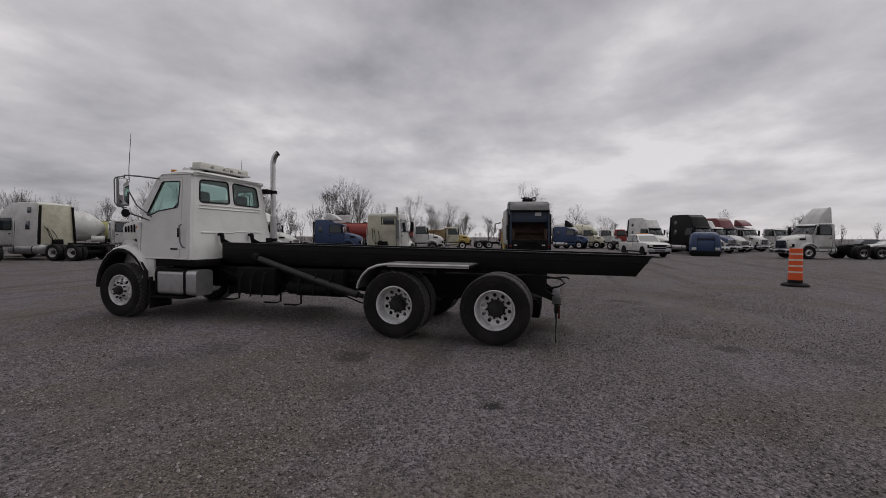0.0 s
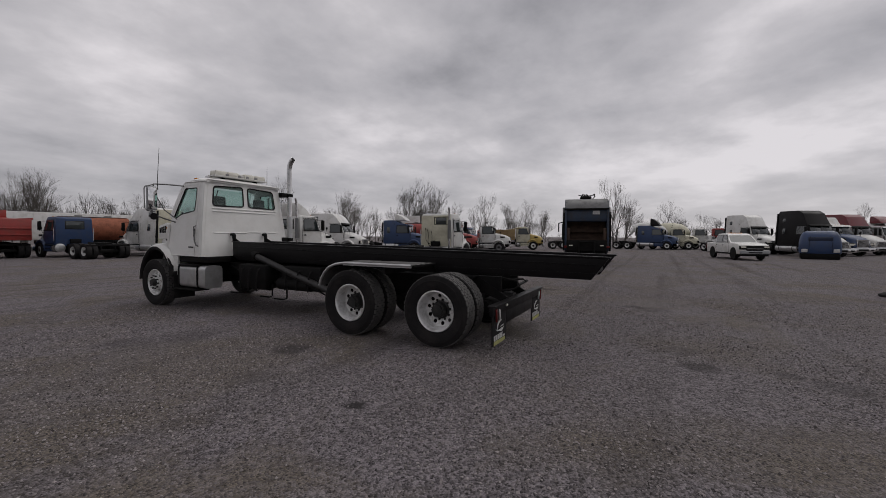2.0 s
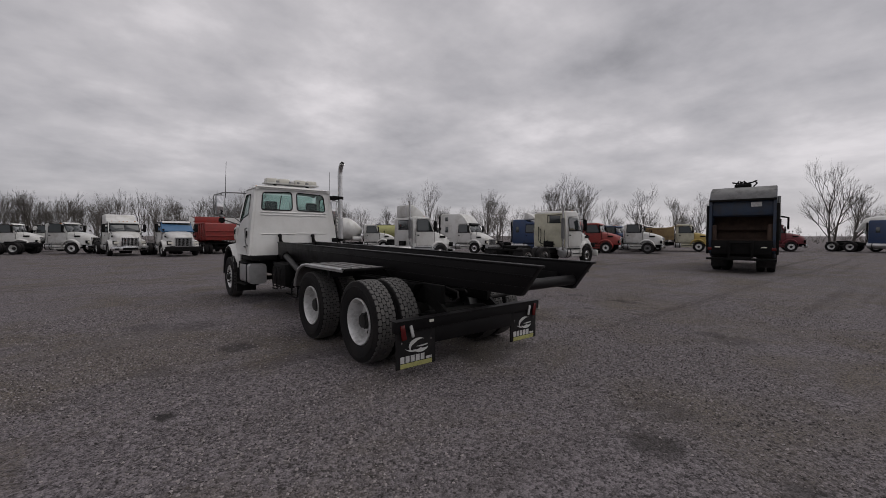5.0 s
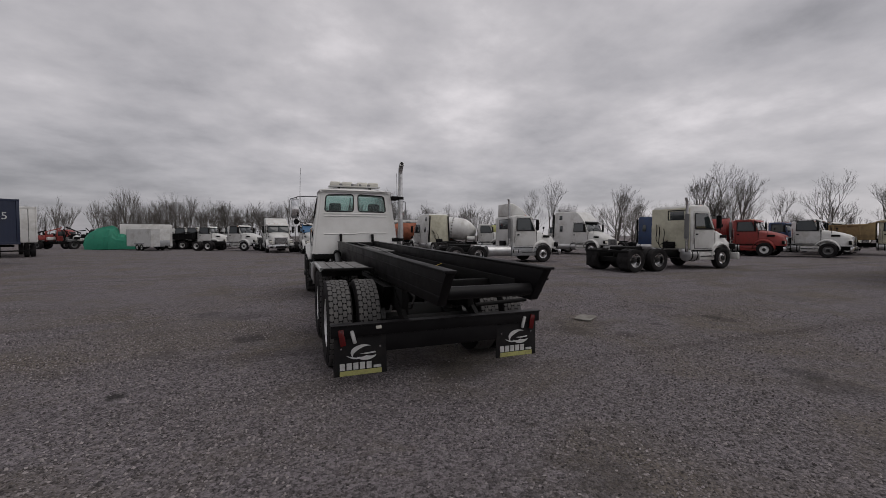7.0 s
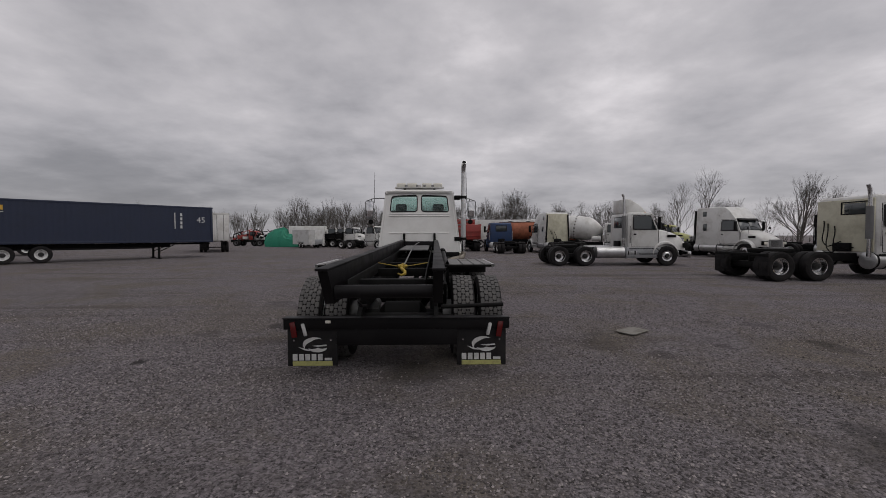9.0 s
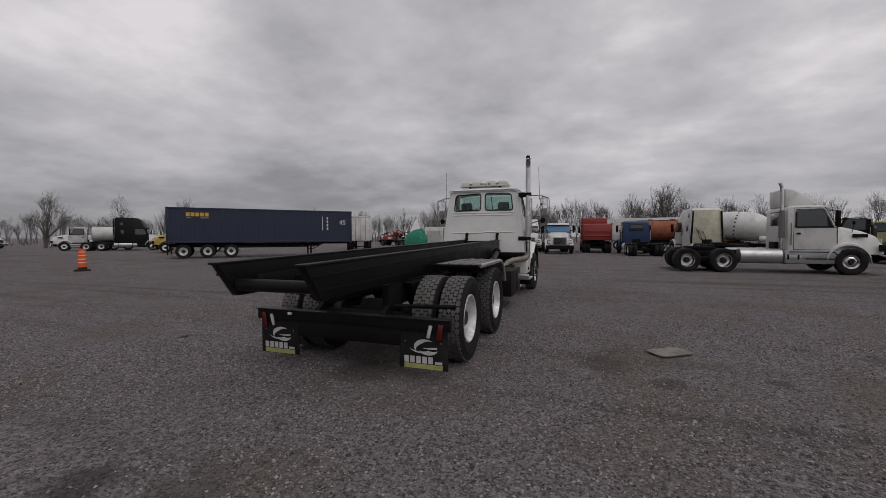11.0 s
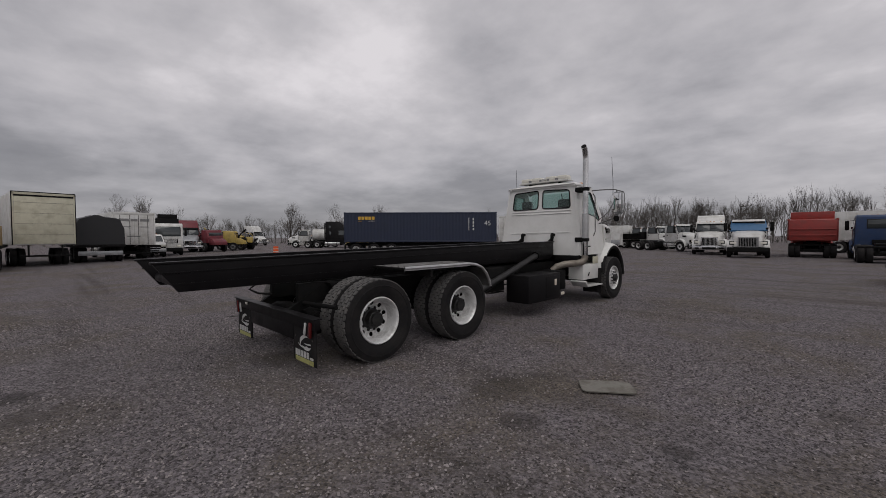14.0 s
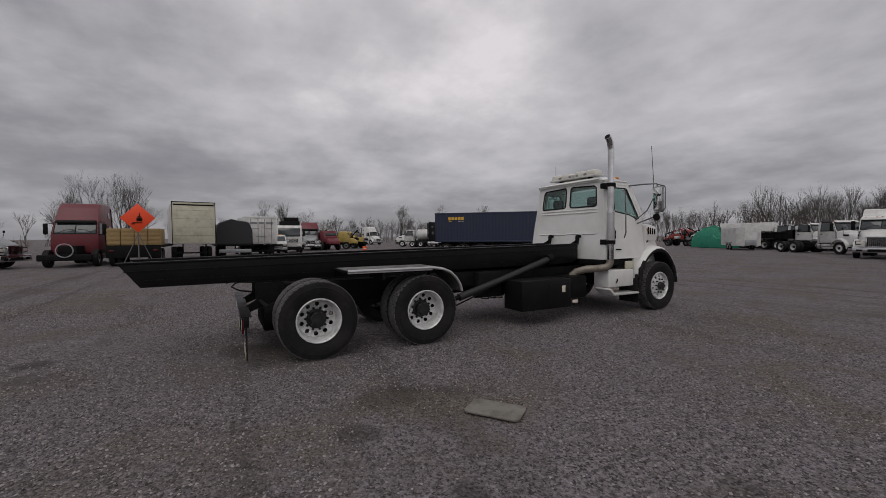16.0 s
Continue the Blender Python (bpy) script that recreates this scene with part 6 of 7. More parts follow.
def garbage_truck():
    v = thing("garbage_truck", "dark blue rear-loading garbage truck with rusty open hopper", "truck", at(16.7, -0.3, -79.2) @ Matrix.Scale(1.06, 4))
    W = 1.06
    for y in (1.5, 2.8):
        axle(v, y, "white", x=0.92)
    axle(v, 7.0, "white", False, x=0.95)
    simple("chassis", v, BLACK_DULL, (-0.45, 0.45, 0.3, 7.9, 0.65, 0.95))
    # packer body
    simple("packer_body", v, WHITE_OLD, (-W, W, 1.7, 5.6, 1.0, 3.2), bev=0.08)
    for y in (2.4, 3.4, 4.4):
        for s in (-1, 1):
            simple("body_rib", v, WHITE_OLD, (s * W, s * (W + 0.05), y, y + 0.1, 1.0, 3.1))
    # cab
    bm = B()
    prism(bm, [(5.9, 0.8), (5.9, 2.7), (6.0, 2.8), (7.3, 2.8), (7.6, 2.6), (7.9, 1.7), (7.95, 0.55), (6.2, 0.55)], -1.03, 1.03, 0.06)
    cab = part("cab", bm, YELLOW, v, "yellow cab")
    for s in (-1, 1):
        simple("side_window", cab, DARK_GLASS, (s * 1.025, s * 1.038, 6.3, 7.4, 1.75, 2.5))
        simple("cab_step", v, YELLOW, (s * 0.75, s * 1.04, 4.6, 5.6, 0.5, 0.95), bev=0.03)
        rod("mirror", v, BLACK_DULL, [(s * 1.1, 7.6, 2.5), (s * 1.5, 7.7, 2.4), (s * 1.5, 7.7, 1.8)], 0.05)
    # rear hopper: two thick side walls, curved roof, hood, deep open mouth
    for s in (-1, 1):
        bm = B()
        prism(bm, [(0.0, 0.78), (-0.12, 1.3), (-0.02, 2.85), (0.22, 3.25), (0.7, 3.42), (1.8, 3.42), (1.8, 0.9), (0.6, 0.62)], s * W, s * (W - 0.10), 0.02)
        side = part("hopper_side", bm, TEAL_BLUE, v, "dark blue hopper side")
        rod("hydraulic_ram", side, STEEL, [(s * (W + 0.06), 0.25, 1.3), (s * (W + 0.06), 0.8, 3.0)], 0.055)
        rod("hydraulic_sleeve", side, BLACK_DULL, [(s * (W + 0.06), 0.25, 1.3), (s * (W + 0.06), 0.5, 2.1)], 0.085)
        simple("side_arm", side, BLACK_DULL, (s * W, s * (W + 0.09), -0.05, 0.12, 0.75, 2.7), bev=0.02)
        simple("tail_lamp", side, LENS_RED, (s * (W - 0.12), s * (W + 0.02), -0.16, -0.1, 0.9, 1.02))
        simple("mudflap", v, RUBBER, (s * 0.5, s * 1.06, 0.85, 0.87, 0.2, 0.75), bev=0)
        simple("hopper_stop", side, RUST_DARK, (s * (W - 0.26), s * (W - 0.12), -0.05, 0.15, 1.15, 1.9), bev=0.02)
    bm = B()
    roof_line = [(0.02, 2.9), (0.1, 3.12), (0.28, 3.3), (0.6, 3.42), (1.2, 3.46), (1.8, 3.46)]
    low = [(y + 0.04, z - 0.06) for y, z in roof_line]
    loft(bm, [[(x, y, z) for y, z in roof_line + low[::-1]] for x in (-W + 0.02, W - 0.02)])
    part("hopper_roof", bm, STEEL, v, "weathered grey hopper roof", 50)
    simple("hood_lip", v, BLACK_DULL, (-W, W, -0.06, 0.1, 2.83, 2.91), bev=0.015)
    bm = B()
    loft(bm, [[(x, y, z) for y, z in ((0.12, 2.84), (0.06, 2.5), (0.1, 2.28), (0.22, 2.22), (0.3, 2.3), (0.3, 2.84))] for x in (-W + 0.1, W - 0.1)])
    hood = part("packer_hood", bm, TEAL_BLUE, v, "dark blue packer panel", 50)
    simple("notice_plate", hood, PRINT_WHITE, (0.28, 0.62, 0.045, 0.06, 2.6, 2.78), bev=0.004)
    # curved blade inside the mouth and the rusty trough
    bm = B()
    loft(bm, [[(x, y, z) for y, z in ((0.55, 2.5), (0.85, 2.1), (0.8, 1.7), (0.9, 1.7), (0.98, 2.1), (0.7, 2.55))] for x in (-W + 0.1, W - 0.1)])
    part("packer_blade", bm, RUST_DARK, v, "rusty curved packer blade", 50)
    bm = B()
    line = [(-0.1, 1.32), (0.1, 1.15), (0.45, 1.08), (0.8, 1.2), (1.0, 1.5), (1.05, 1.9)]
    loft(bm, [[(x, y, z) for y, z in line + [(y, z - 0.05) for y, z in line[::-1]]] for x in (-W + 0.1, W - 0.1)])
    part("trough", bm, RUST_DARK, v, "rusty hopper trough", 50)
    simple("inner_wall", v, BLACK_DULL, (-W + 0.1, W - 0.1, 1.1, 1.16, 1.0, 3.35))
    bm = B()
    prism(bm, [(-0.12, 1.3), (-0.15, 0.75), (0.5, 0.62), (0.5, 1.05), (0.1, 1.12)], -W + 0.1, W - 0.1, 0.02)
    sill = part("rear_sill", bm, BLACK_DULL, v)
    for x in (-0.75, 0.72):
        simple("reverse_lamp", sill, LENS_CLEAR, (x - 0.09, x + 0.09, -0.18, -0.13, 1.0, 1.05), bev=0.01)
    bm = B()
    for a, b in (((-0.36, 0.62), (-0.36, 1.25)), ((0.36, 0.62), (0.36, 1.25)), ((-0.36, 0.62), (0.36, 0.62)), ((-0.36, 1.2), (0.36, 1.2))):
        tube(bm, [(a[0], -0.25, a[1]), (b[0], -0.25, b[1])], 0.045, 8)
    part("rear_guard", bm, BLACK_DULL, v, "square bent guard frame")
    simple("rear_step", v, BLACK_DULL, (-W - 0.05, W + 0.05, -0.3, 0.0, 0.52, 0.6), bev=0.01)
    # winch and lines on the roof
    bm = B()
    rng = random.Random(5)
    for k in range(9):
        x = -0.3 + 0.08 * k + rng.uniform(-0.05, 0.05)
        tube(bm, [(x, 0.8, 3.45), (x + rng.uniform(-0.12, 0.12), 0.85, 3.58), (x + rng.uniform(-0.2, 0.2), 0.9, 3.62 + rng.uniform(0, 0.08))], 0.03, 6)
    box(bm, -0.3, 0.25, 0.7, 1.0, 3.44, 3.56, 0.03)
    part("roof_winch", bm, BLACK_DULL, v, "dark roof winch with hoses")


def container_trailer():
    a, b = Vector((-25.7, 15.22)), Vector((-16.72, 24.55))
    length = (b - a).length
    mid_pt = (a + b) / 2
    ang = math.degrees(math.atan2(b.y - a.y, b.x - a.x)) - 90
    m = at(mid_pt.x, mid_pt.y, ang)
    L = length / 2
    z0, z1, W = 1.1, 3.62, 1.22
    c = thing("shipping_container", "long dark navy shipping container with yellow marks", "container", m)
    bm = B()
    for s in (-1, 1):
        n = int(length / 0.28)
        prof = []
        for k in range(n):
            y = -L + 0.1 + k * (length - 0.2) / n
            q = (length - 0.2) / n
            prof += [(y, 0.0), (y + q * 0.32, 0.0), (y + q * 0.5, 0.014), (y + q * 0.82, 0.014)]
        loft(bm, [[(s * (W - 0.01 - d), y, z) for y, d in prof] for z in (z0 + 0.12, z1 - 0.1)], close=False)
    body = part("side_wall", bm, NAVY, c, "corrugated navy steel wall", 20)
    simple("roof", c, NAVY, (-W + 0.02, W - 0.02, -L, L, z1 - 0.06, z1 - 0.01), bev=0.01)
    simple("floor", c, BLACK_DULL, (-W + 0.02, W - 0.02, -L, L, z0 + 0.02, z0 + 0.1), bev=0)
    for s in (-1, 1):
        simple("bottom_rail", c, NAVY, (s * (W - 0.05), s * W, -L, L, z0, z0 + 0.14), bev=0.01)
        simple("top_rail", c, NAVY, (s * (W - 0.05), s * W, -L, L, z1 - 0.12, z1), bev=0.01)
        for e in (-1, 1):
            simple("corner_post", c, NAVY, (s * (W - 0.14), s * (W + 0.004), e * (L - 0.14), e * L, z0, z1), bev=0.015)
            for z in (z0 - 0.002, z1 - 0.11):
                simple("corner_casting", c, NAVY, (s * (W - 0.17), s * (W + 0.008), e * (L - 0.17), e * (L + 0.006), z, z + 0.118), bev=0.01)
    for e in (-1, 1):
        simple("end_wall", c, NAVY, (-W + 0.1, W - 0.1, e * (L - 0.06), e * (L - 0.02), z0 + 0.1, z1 - 0.1), bev=0.005)
    for s in (-1, 1):
        for x in (0.3, 0.85):
            rod("lock_rod", c, STEEL, [(s * x, L + 0.02, z0 + 0.1), (s * x, L + 0.02, z1 - 0.1)], 0.02)
    # marks on the side that faces the yard: plain gold blocks for the owner's name, white digits
    x = W + 0.003
    for k in range(5):
        y = -L + 1.2 + 0.29 * k
        simple("name_block", c, PRINT_GOLD, (x, x + 0.006, y, y + 0.23, z1 - 0.62, z1 - 0.36), bev=0)
    simple("name_line", c, PRINT_GOLD, (x, x + 0.006, -L + 1.25, -L + 1.5, z1 - 0.75, z1 - 0.71), bev=0)
    simple("name_line", c, PRINT_WHITE, (x, x + 0.006, -L + 2.1, -L + 2.6, z1 - 0.75, z1 - 0.71), bev=0)
    fc = bpy.data.curves.new("digits", "FONT")
    fc.body, fc.size, fc.extrude = "45", 0.56, 0.003
    tmp = new("digits_tmp", fc)
    deps = bpy.context.evaluated_depsgraph_get()
    me = bpy.data.meshes.new_from_object(tmp.evaluated_get(deps))
    bpy.data.objects.remove(tmp)
    me.materials.clear()
    me.materials.append(PRINT_WHITE)
    d = part("size_mark", me, None, c, "white painted number 45")
    d.matrix_basis = pose(x + 0.004, L - 1.05, 2.5, 90, 0, 90)
    for k in range(4):
        z = 3.12 - 0.28 * k
        simple("code_mark", c, PRINT_WHITE, (x, x + 0.006, L - 2.05, L - 1.93, z - 0.2, z), bev=0)
    simple("code_bar", c, PRINT_WHITE, (x, x + 0.006, L - 2.4, L - 2.34, 2.05, 3.15), bev=0)
    t = thing("container_chassis", "black three-axle container chassis on landing legs", "trailer", m)
    for s in (-1, 1):
        simple("main_beam", t, BLACK_DULL, (s * 0.40, s * 0.52, -L + 0.1, L - 2.5, 0.78, 1.07))
        simple("gooseneck", t, BLACK_DULL, (s * 0.40, s * 0.52, L - 2.6, L, 0.95, 1.07))
        simple("side_rail", t, BLACK_DULL, (s * 1.0, s * 1.08, -L + 3.5, L - 3.5, 0.72, 0.82), bev=0.01)
        bm = B()
        box(bm, s * 0.75, s * 0.87, L - 3.3, L - 3.18, 0.05, 1.05, 0.01)
        box(bm, s * 0.68, s * 0.94, L - 3.4, L - 3.1, 0.0, 0.05, 0.01)
        tube(bm, [(s * 0.8, L - 3.2, 0.5), (s * 0.6, L - 2.2, 1.0)], 0.03, 8)
        part("landing_leg", bm, BLACK_DULL, t)
        simple("mudflap", t, RUBBER, (s * 0.6, s * 1.2, -L + 0.02, -L + 0.04, 0.25, 0.95), bev=0)
    for y in (-L + 1.0, -L + 2.5, -L + 4.0):
        axle(t, y, "white")
        rod("axle_beam", t, BLACK_DULL, [(-0.9, y, 0.5), (0.9, y, 0.5)], 0.07)
    for k in range(9):
        y = -L + 0.4 + k * (length - 1) / 8
        simple("cross_beam", t, BLACK_DULL, (-1.1, 1.1, y, y + 0.1, 0.98, 1.075), bev=0)


def barrel(m, h, label):
    v = thing("traffic_barrel", label, "traffic barrel", m, "traffic markers")
    bm = B()
    n = 24
    lathe(bm, [(0.0, 0.30 * h), (0.05 * h, 0.30 * h), (0.09 * h, 0.22 * h)], n)
    bm.transform(pose(0, 0, 0, 0, -90, 0))
    part("base", bm, RUBBER, v, "black rubber base")
    bands = [(0.07, 0.17, RUBBER), (0.17, 0.36, ORANGE), (0.36, 0.40, LIGHT_STRIPE), (0.40, 0.52, ORANGE), (0.52, 0.56, LIGHT_STRIPE), (0.56, 0.68, ORANGE), (0.68, 0.72, LIGHT_STRIPE), (0.72, 0.84, ORANGE), (0.84, 0.875, LIGHT_STRIPE), (0.875, 1.0, ORANGE)]
    for a, b, mat in bands:
        bm = B()
        ra, rb = h * (0.16 - 0.02 * a), h * (0.16 - 0.02 * b)
        lathe(bm, [(a * h, ra), (b * h, rb)], n, closed=b < 0.99)
        bm.transform(pose(0, 0, 0, 0, -90, 0))
        part("stripe" if mat is LIGHT_STRIPE else "body_band", bm, mat, v)


def road_sign_trailer():
    m = at(-21.95, -6.35, 90.5)
    v = thing("flatbed_trailer", "dark flatbed trailer stacked with yellow crates", "trailer", m)
    axle(v, 0.9, "dark")
    axle(v, 2.2, "dark")
    simple("deck", v, BLACK_DULL, (-1.25, 1.25, 0, 8, 1.05, 1.2))
    simple("rear_board", v, BLACK_DULL, (-1.25, 1.25, -0.05, 0.02, 0.5, 1.15))
    for s in (-1, 1):
        simple("tail_lamp", v, LENS_RED, (s * 0.9, s * 1.1, -0.08, -0.04, 0.85, 0.95))
    for k in range(4):
        for j in range(2):
            c = thing("crate", "yellowed plastic crate on the flatbed trailer", "crate", m @ pose(-0.9 + 0.62 * k, 0.5 + 1.2 * j, 1.2), "stacked crates")
            b = simple("shell", c, WOOD, (-0.29, 0.29, -0.5, 0.5, 0.0, 0.95), bev=0.02)
            for q in range(4):
                simple("slat", b, WOOD, (-0.3, 0.3, -0.512, -0.5, 0.06 + 0.23 * q, 0.22 + 0.23 * q), bev=0.004)
    sgn = thing("road_work_sign", "orange diamond warning sign with dark symbol on a stand", "sign", at(-20.55, -5.93, 90.8))
    bm = B()
    box(bm, -0.55, 0.55, -0.008, 0.008, -0.55, 0.55, 0.004)
    bm.transform(pose(0, 0, 2.68, 0, 45, 0))
    face = part("panel", bm, SIGN_ORANGE, sgn, "bright orange diamond panel")
    bm = B()
    for x0, x1, z0, z1 in ((-0.24, 0.2, 2.4, 2.45), (-0.06, 0.2, 2.5, 2.68), (-0.02, 0.16, 2.7, 2.77), (0.05, 0.09, 2.77, 2.97), (-0.3, -0.12, 2.34, 2.39)):
        box(bm, x0, x1, -0.016, -0.006, z0, z1)
    part("symbol", bm, BLACK_DULL, face)
    bm = B()
    tube(bm, [(0, 0.02, 0.3), (0, 0.02, 2.0)], 0.03, 8)
    for s in (-1, 1):
        tube(bm, [(0, 0.02, 1.85), (s * 0.75, 0.02, 0.0)], 0.02, 8)
    tube(bm, [(-0.9, 0.02, 0.02), (0.9, 0.02, 0.02)], 0.03, 8)
    part("stand", bm, STEEL, sgn)


def cargo_trailer():
    v = thing("cargo_trailer", "white enclosed cargo trailer with rounded nose", "trailer", at(-15.93, 46.45, -138))
    axle(v, -0.5, "white", False, 0.34, 1.0)
    axle(v, 0.35, "white", False, 0.34, 1.0)
    bm = B()
    outline = [(-1.05, -2.6), (1.05, -2.6), (1.05, 2.2), (0.5, 2.75), (-0.5, 2.75), (-1.05, 2.2)]
    loft(bm, [[(x, y, z) for x, y in outline] for z in (0.45, 2.3)])
    b = part("body", bm, WHITE_OLD, v)
    simple("rear_frame", b, SILVER, (-1.07, -0.98, -2.63, -2.58, 0.45, 2.3), (0.98, 1.07, -2.63, -2.58, 0.45, 2.3), (-1.07, 1.07, -2.63, -2.58, 2.2, 2.32))
    for s in (-1, 1):
        simple("wheel_guard", b, SILVER, (s * 1.05, s * 1.15, -1.0, 0.85, 0.7, 0.82))
    simple("nose_guard", b, SILVER, (-0.5, 0.5, 2.74, 2.77, 0.45, 1.1))
    rod("hitch", v, BLACK_DULL, [(0, 2.7, 0.5), (0, 3.6, 0.5)], 0.05)


def steel_plate():
    bm = B()
    out = rounded([(-0.25, -0.15), (0.26, -0.17), (0.27, 0.15), (-0.23, 0.16)], 0.07, 5)
    plate(bm, out, [], lambda u, v, w: (u, v, 0.028 - 0.012 * abs(u) - w), 0.012)
    p = thing("metal_sheet", "flat grey scrap sheet lying on the gravel", "sheet", pose(3.52, 0.12, 0.004, 0, 0, 38))
    part("sheet", bm, SCRAP, p)


garbage_truck()
container_trailer()
barrel(at(8.79, -9.23, 9.2), 1.22, "orange and pale striped traffic barrel on black base")
barrel(at(-18.8, 6.1, 6.8), 1.0, "small orange and pale striped traffic barrel beside the container")
road_sign_trailer()
cargo_trailer()
steel_plate()

# the near tractors
d2 = conventional(at(12.04, 14.92, -90.5), "white day-cab tractor with tall roof fairing", YARD_WHITE, wb=4.75, fairing=0.72, stacks=(1,), tail_gap=0.9, centred=False, skirts=True, rim="alu")
d3 = conventional(at(17.05, 8.08, -88.8), "white day-cab tractor with pale yellowed cab back", YARD_WHITE, wb=4.7, roof=2.9, panel=CREAM, rim="alu", stacks=(1,), tail_gap=1.1, bumper=YARD_WHITE, centred=False, pipe_top=3.22)
conventional(at(20.84, 22.27, -164), "white aerodynamic sleeper tractor with damaged hood", YARD_WHITE, wb=5.4, sleeper=1.7, roof=3.5, aero=True, rim="alu", bumper=LINER)
conventional(at(31.0, -21.7, 13.8), "white day-cab tractor with tall white roof fairing", YARD_WHITE, wb=4.6, fairing=1.25, rim="alu")
pickup(at(28.45, -9.21, 105.8), "white four-door pickup with amber beacon bar", YARD_WHITE)

# beyond the tail: the eastern rows
conventional(at(45.18, -11.41, 126), "white high-roof sleeper tractor behind the pickup", YARD_WHITE, wb=5.6, sleeper=1.6, roof=3.85, aero=True)
conventional(at(38.86, -14.39, 119), "black high-roof sleeper tractor with white hood", BLACK, wb=5.6, sleeper=1.6, roof=3.85, aero=True, hood_paint=WHITE_OLD)
def tilted_hood():
    """A truck's front with its hood tipped forward: a tall curved shell with lamps at the lower corners."""
    v = thing("truck_hood", "dark blue truck hood tipped forward with lamps low down", "truck hood", at(33.05, -14.23, 78))
    bm = B()
    rows = []
    for z, w, y, back in ((0.42, 1.12, 0.95, 0.1), (0.7, 1.15, 1.02, -0.2), (1.2, 1.13, 1.0, -0.7), (1.7, 1.04, 0.86, -0.9), (1.95, 0.92, 0.66, -0.8), (2.06, 0.72, 0.3, -0.6)):
        half = [(0.0, y), (w * 0.55, y - 0.03), (w * 0.88, y - 0.14), (w, y - 0.4), (w, back)]
        rows.append([(x, q, z) for x, q in half] + [(-x, q, z) for x, q in half[::-1][:-1]])
    loft(bm, rows)
    shell = part("shell", bm, BLUE, v, "dark blue curved shell", 50)
    simple("dark_panel", shell, NAVY, (-0.66, 0.66, 0.88, 0.975, 1.34, 1.6), bev=0.03, label="dark upper panel")
    for s in (-1, 1):
        simple("lamp_plate", shell, PRINT_WHITE, (s * 0.68, s * 1.02, 0.86, 1.0, 0.5, 0.74), bev=0.03, label="pale lamp at the lower corner")
        rod("panel_crease", shell, BLACK_DULL, [(s * 0.62, 1.005, 0.5), (s * 0.6, 0.995, 1.2), (s * 0.52, 0.87, 1.7)], 0.012, 5)
    simple("front_bumper", v, BLACK_DULL, (-1.05, 1.05, 0.7, 0.95, 0.0, 0.42), bev=0.05)
    axle(v, -0.35, "dark", False, 0.42, 0.95)


tilted_hood()
conventional(at(42.74, -16.88, 122.5), "white tractor with blue striped hood", WHITE_OLD, wb=5.2, sleeper=1.4, roof=3.4, hood_paint=BLUE)
conventional(at(46.2, -19.32, 122.2), "maroon high-roof sleeper tractor", DARK_RED, wb=5.2, sleeper=1.6, roof=3.8, aero=True, hood_paint=WHITE_OLD)
conventional(at(49.41, -22.53, 120.5), "white sleeper tractor with maroon fairing", WHITE_OLD, wb=5.2, sleeper=1.2, roof=3.0, fairing=0.7, fairing_paint=DARK_RED)
conventional(at(51.34, -26.79, 118), "white day-cab tractor in the far row", WHITE_OLD, wb=4.6)
conventional(at(54.92, -29.91, 117.5), "dark day-cab tractor in the far row", BLACK, wb=4.6)
sedan(at(51.78, -37.54, 4.2), "distant white parked car", WHITE_OLD)
sedan(at(57.56, -38.6, 4.2), "distant dark parked car", BLACK)

# behind the garbage truck
red_tk = conventional(at(56.3, -9.91, 178), "red day-cab tractor with side tank", RED, wb=4.4, roof=2.7)
mx = conventional(at(56.18, -7.74, 175.5), "dirty white mixer truck", WHITE_OLD, name="mixer_truck", wb=4.6)
mixer_drum(mx, CREAM, -6.0, -2.2)
mx = conventional(at(53.62, -5.07, -178.2), "cream and white mixer truck", CREAM, name="mixer_truck", wb=4.6)
mixer_drum(mx, WHITE_OLD, -6.0, -2.2)
conventional(at(51.92, -2.59, 171.2), "blue sleeper tractor with black roof fairing", BLUE, wb=5.2, sleeper=1.4, roof=3.0, fairing=0.9, fairing_paint=BLACK)
tn = conventional(at(40.62, 11.15, -160), "old tan and cream dump truck", CREAM, name="dump_truck", wb=4.2, hood_paint=YELLOW)
dump_body(tn, TAN, -6.1, -2.1, 2.5)
rd = conventional(at(47.68, 5.48, -162.5), "dark red truck in the far row", DARK_RED, wb=4.2)
conventional(at(32.48, 12.77, -162.2), "bare dark chassis truck with weathered cab", WHITE_OLD, wb=5.0, roof=2.5, rim="dark")
conventional(at(25.49, 18.36, -162.5), "blue tractor with white roof", BLUE, wb=5.0, sleeper=1.0, roof=3.0, fairing=0.6, fairing_paint=YARD_WHITE)
vt = thing("box_trailer", "white box trailer seen end on", "trailer", at(33.3, 21.69, 122.2))
van_body(vt, -4.0, 4.0, 1.1, 3.7, WHITE_OLD)
axle(vt, -3.0, "white")
axle(vt, 2.8, "dark")
rt = conventional(at(30.41, 15.31, -162.8), "red tank truck with chrome stack", RED, name="tank_truck", wb=4.8, stacks=(1,))
tank_body(rt, RED, -6.6, -2.3, 0.9, 1.95)
conventional(at(35.94, 14.27, -145.2), "bare red chassis truck", RED, wb=4.8, roof=2.3)
conventional(at(41.2, 18.97, -177), "blue and white tractor in the far row", BLUE, wb=4.8, roof=2.7)
conventional(at(43.1, 16.44, -178.5), "white tractor in the far row", WHITE_OLD, wb=4.8, roof=2.6)
gr = conventional(at(26.19, 39.89, -137.2), "pale yellow-green tank truck", PALE_GREEN, name="tank_truck", wb=4.8)
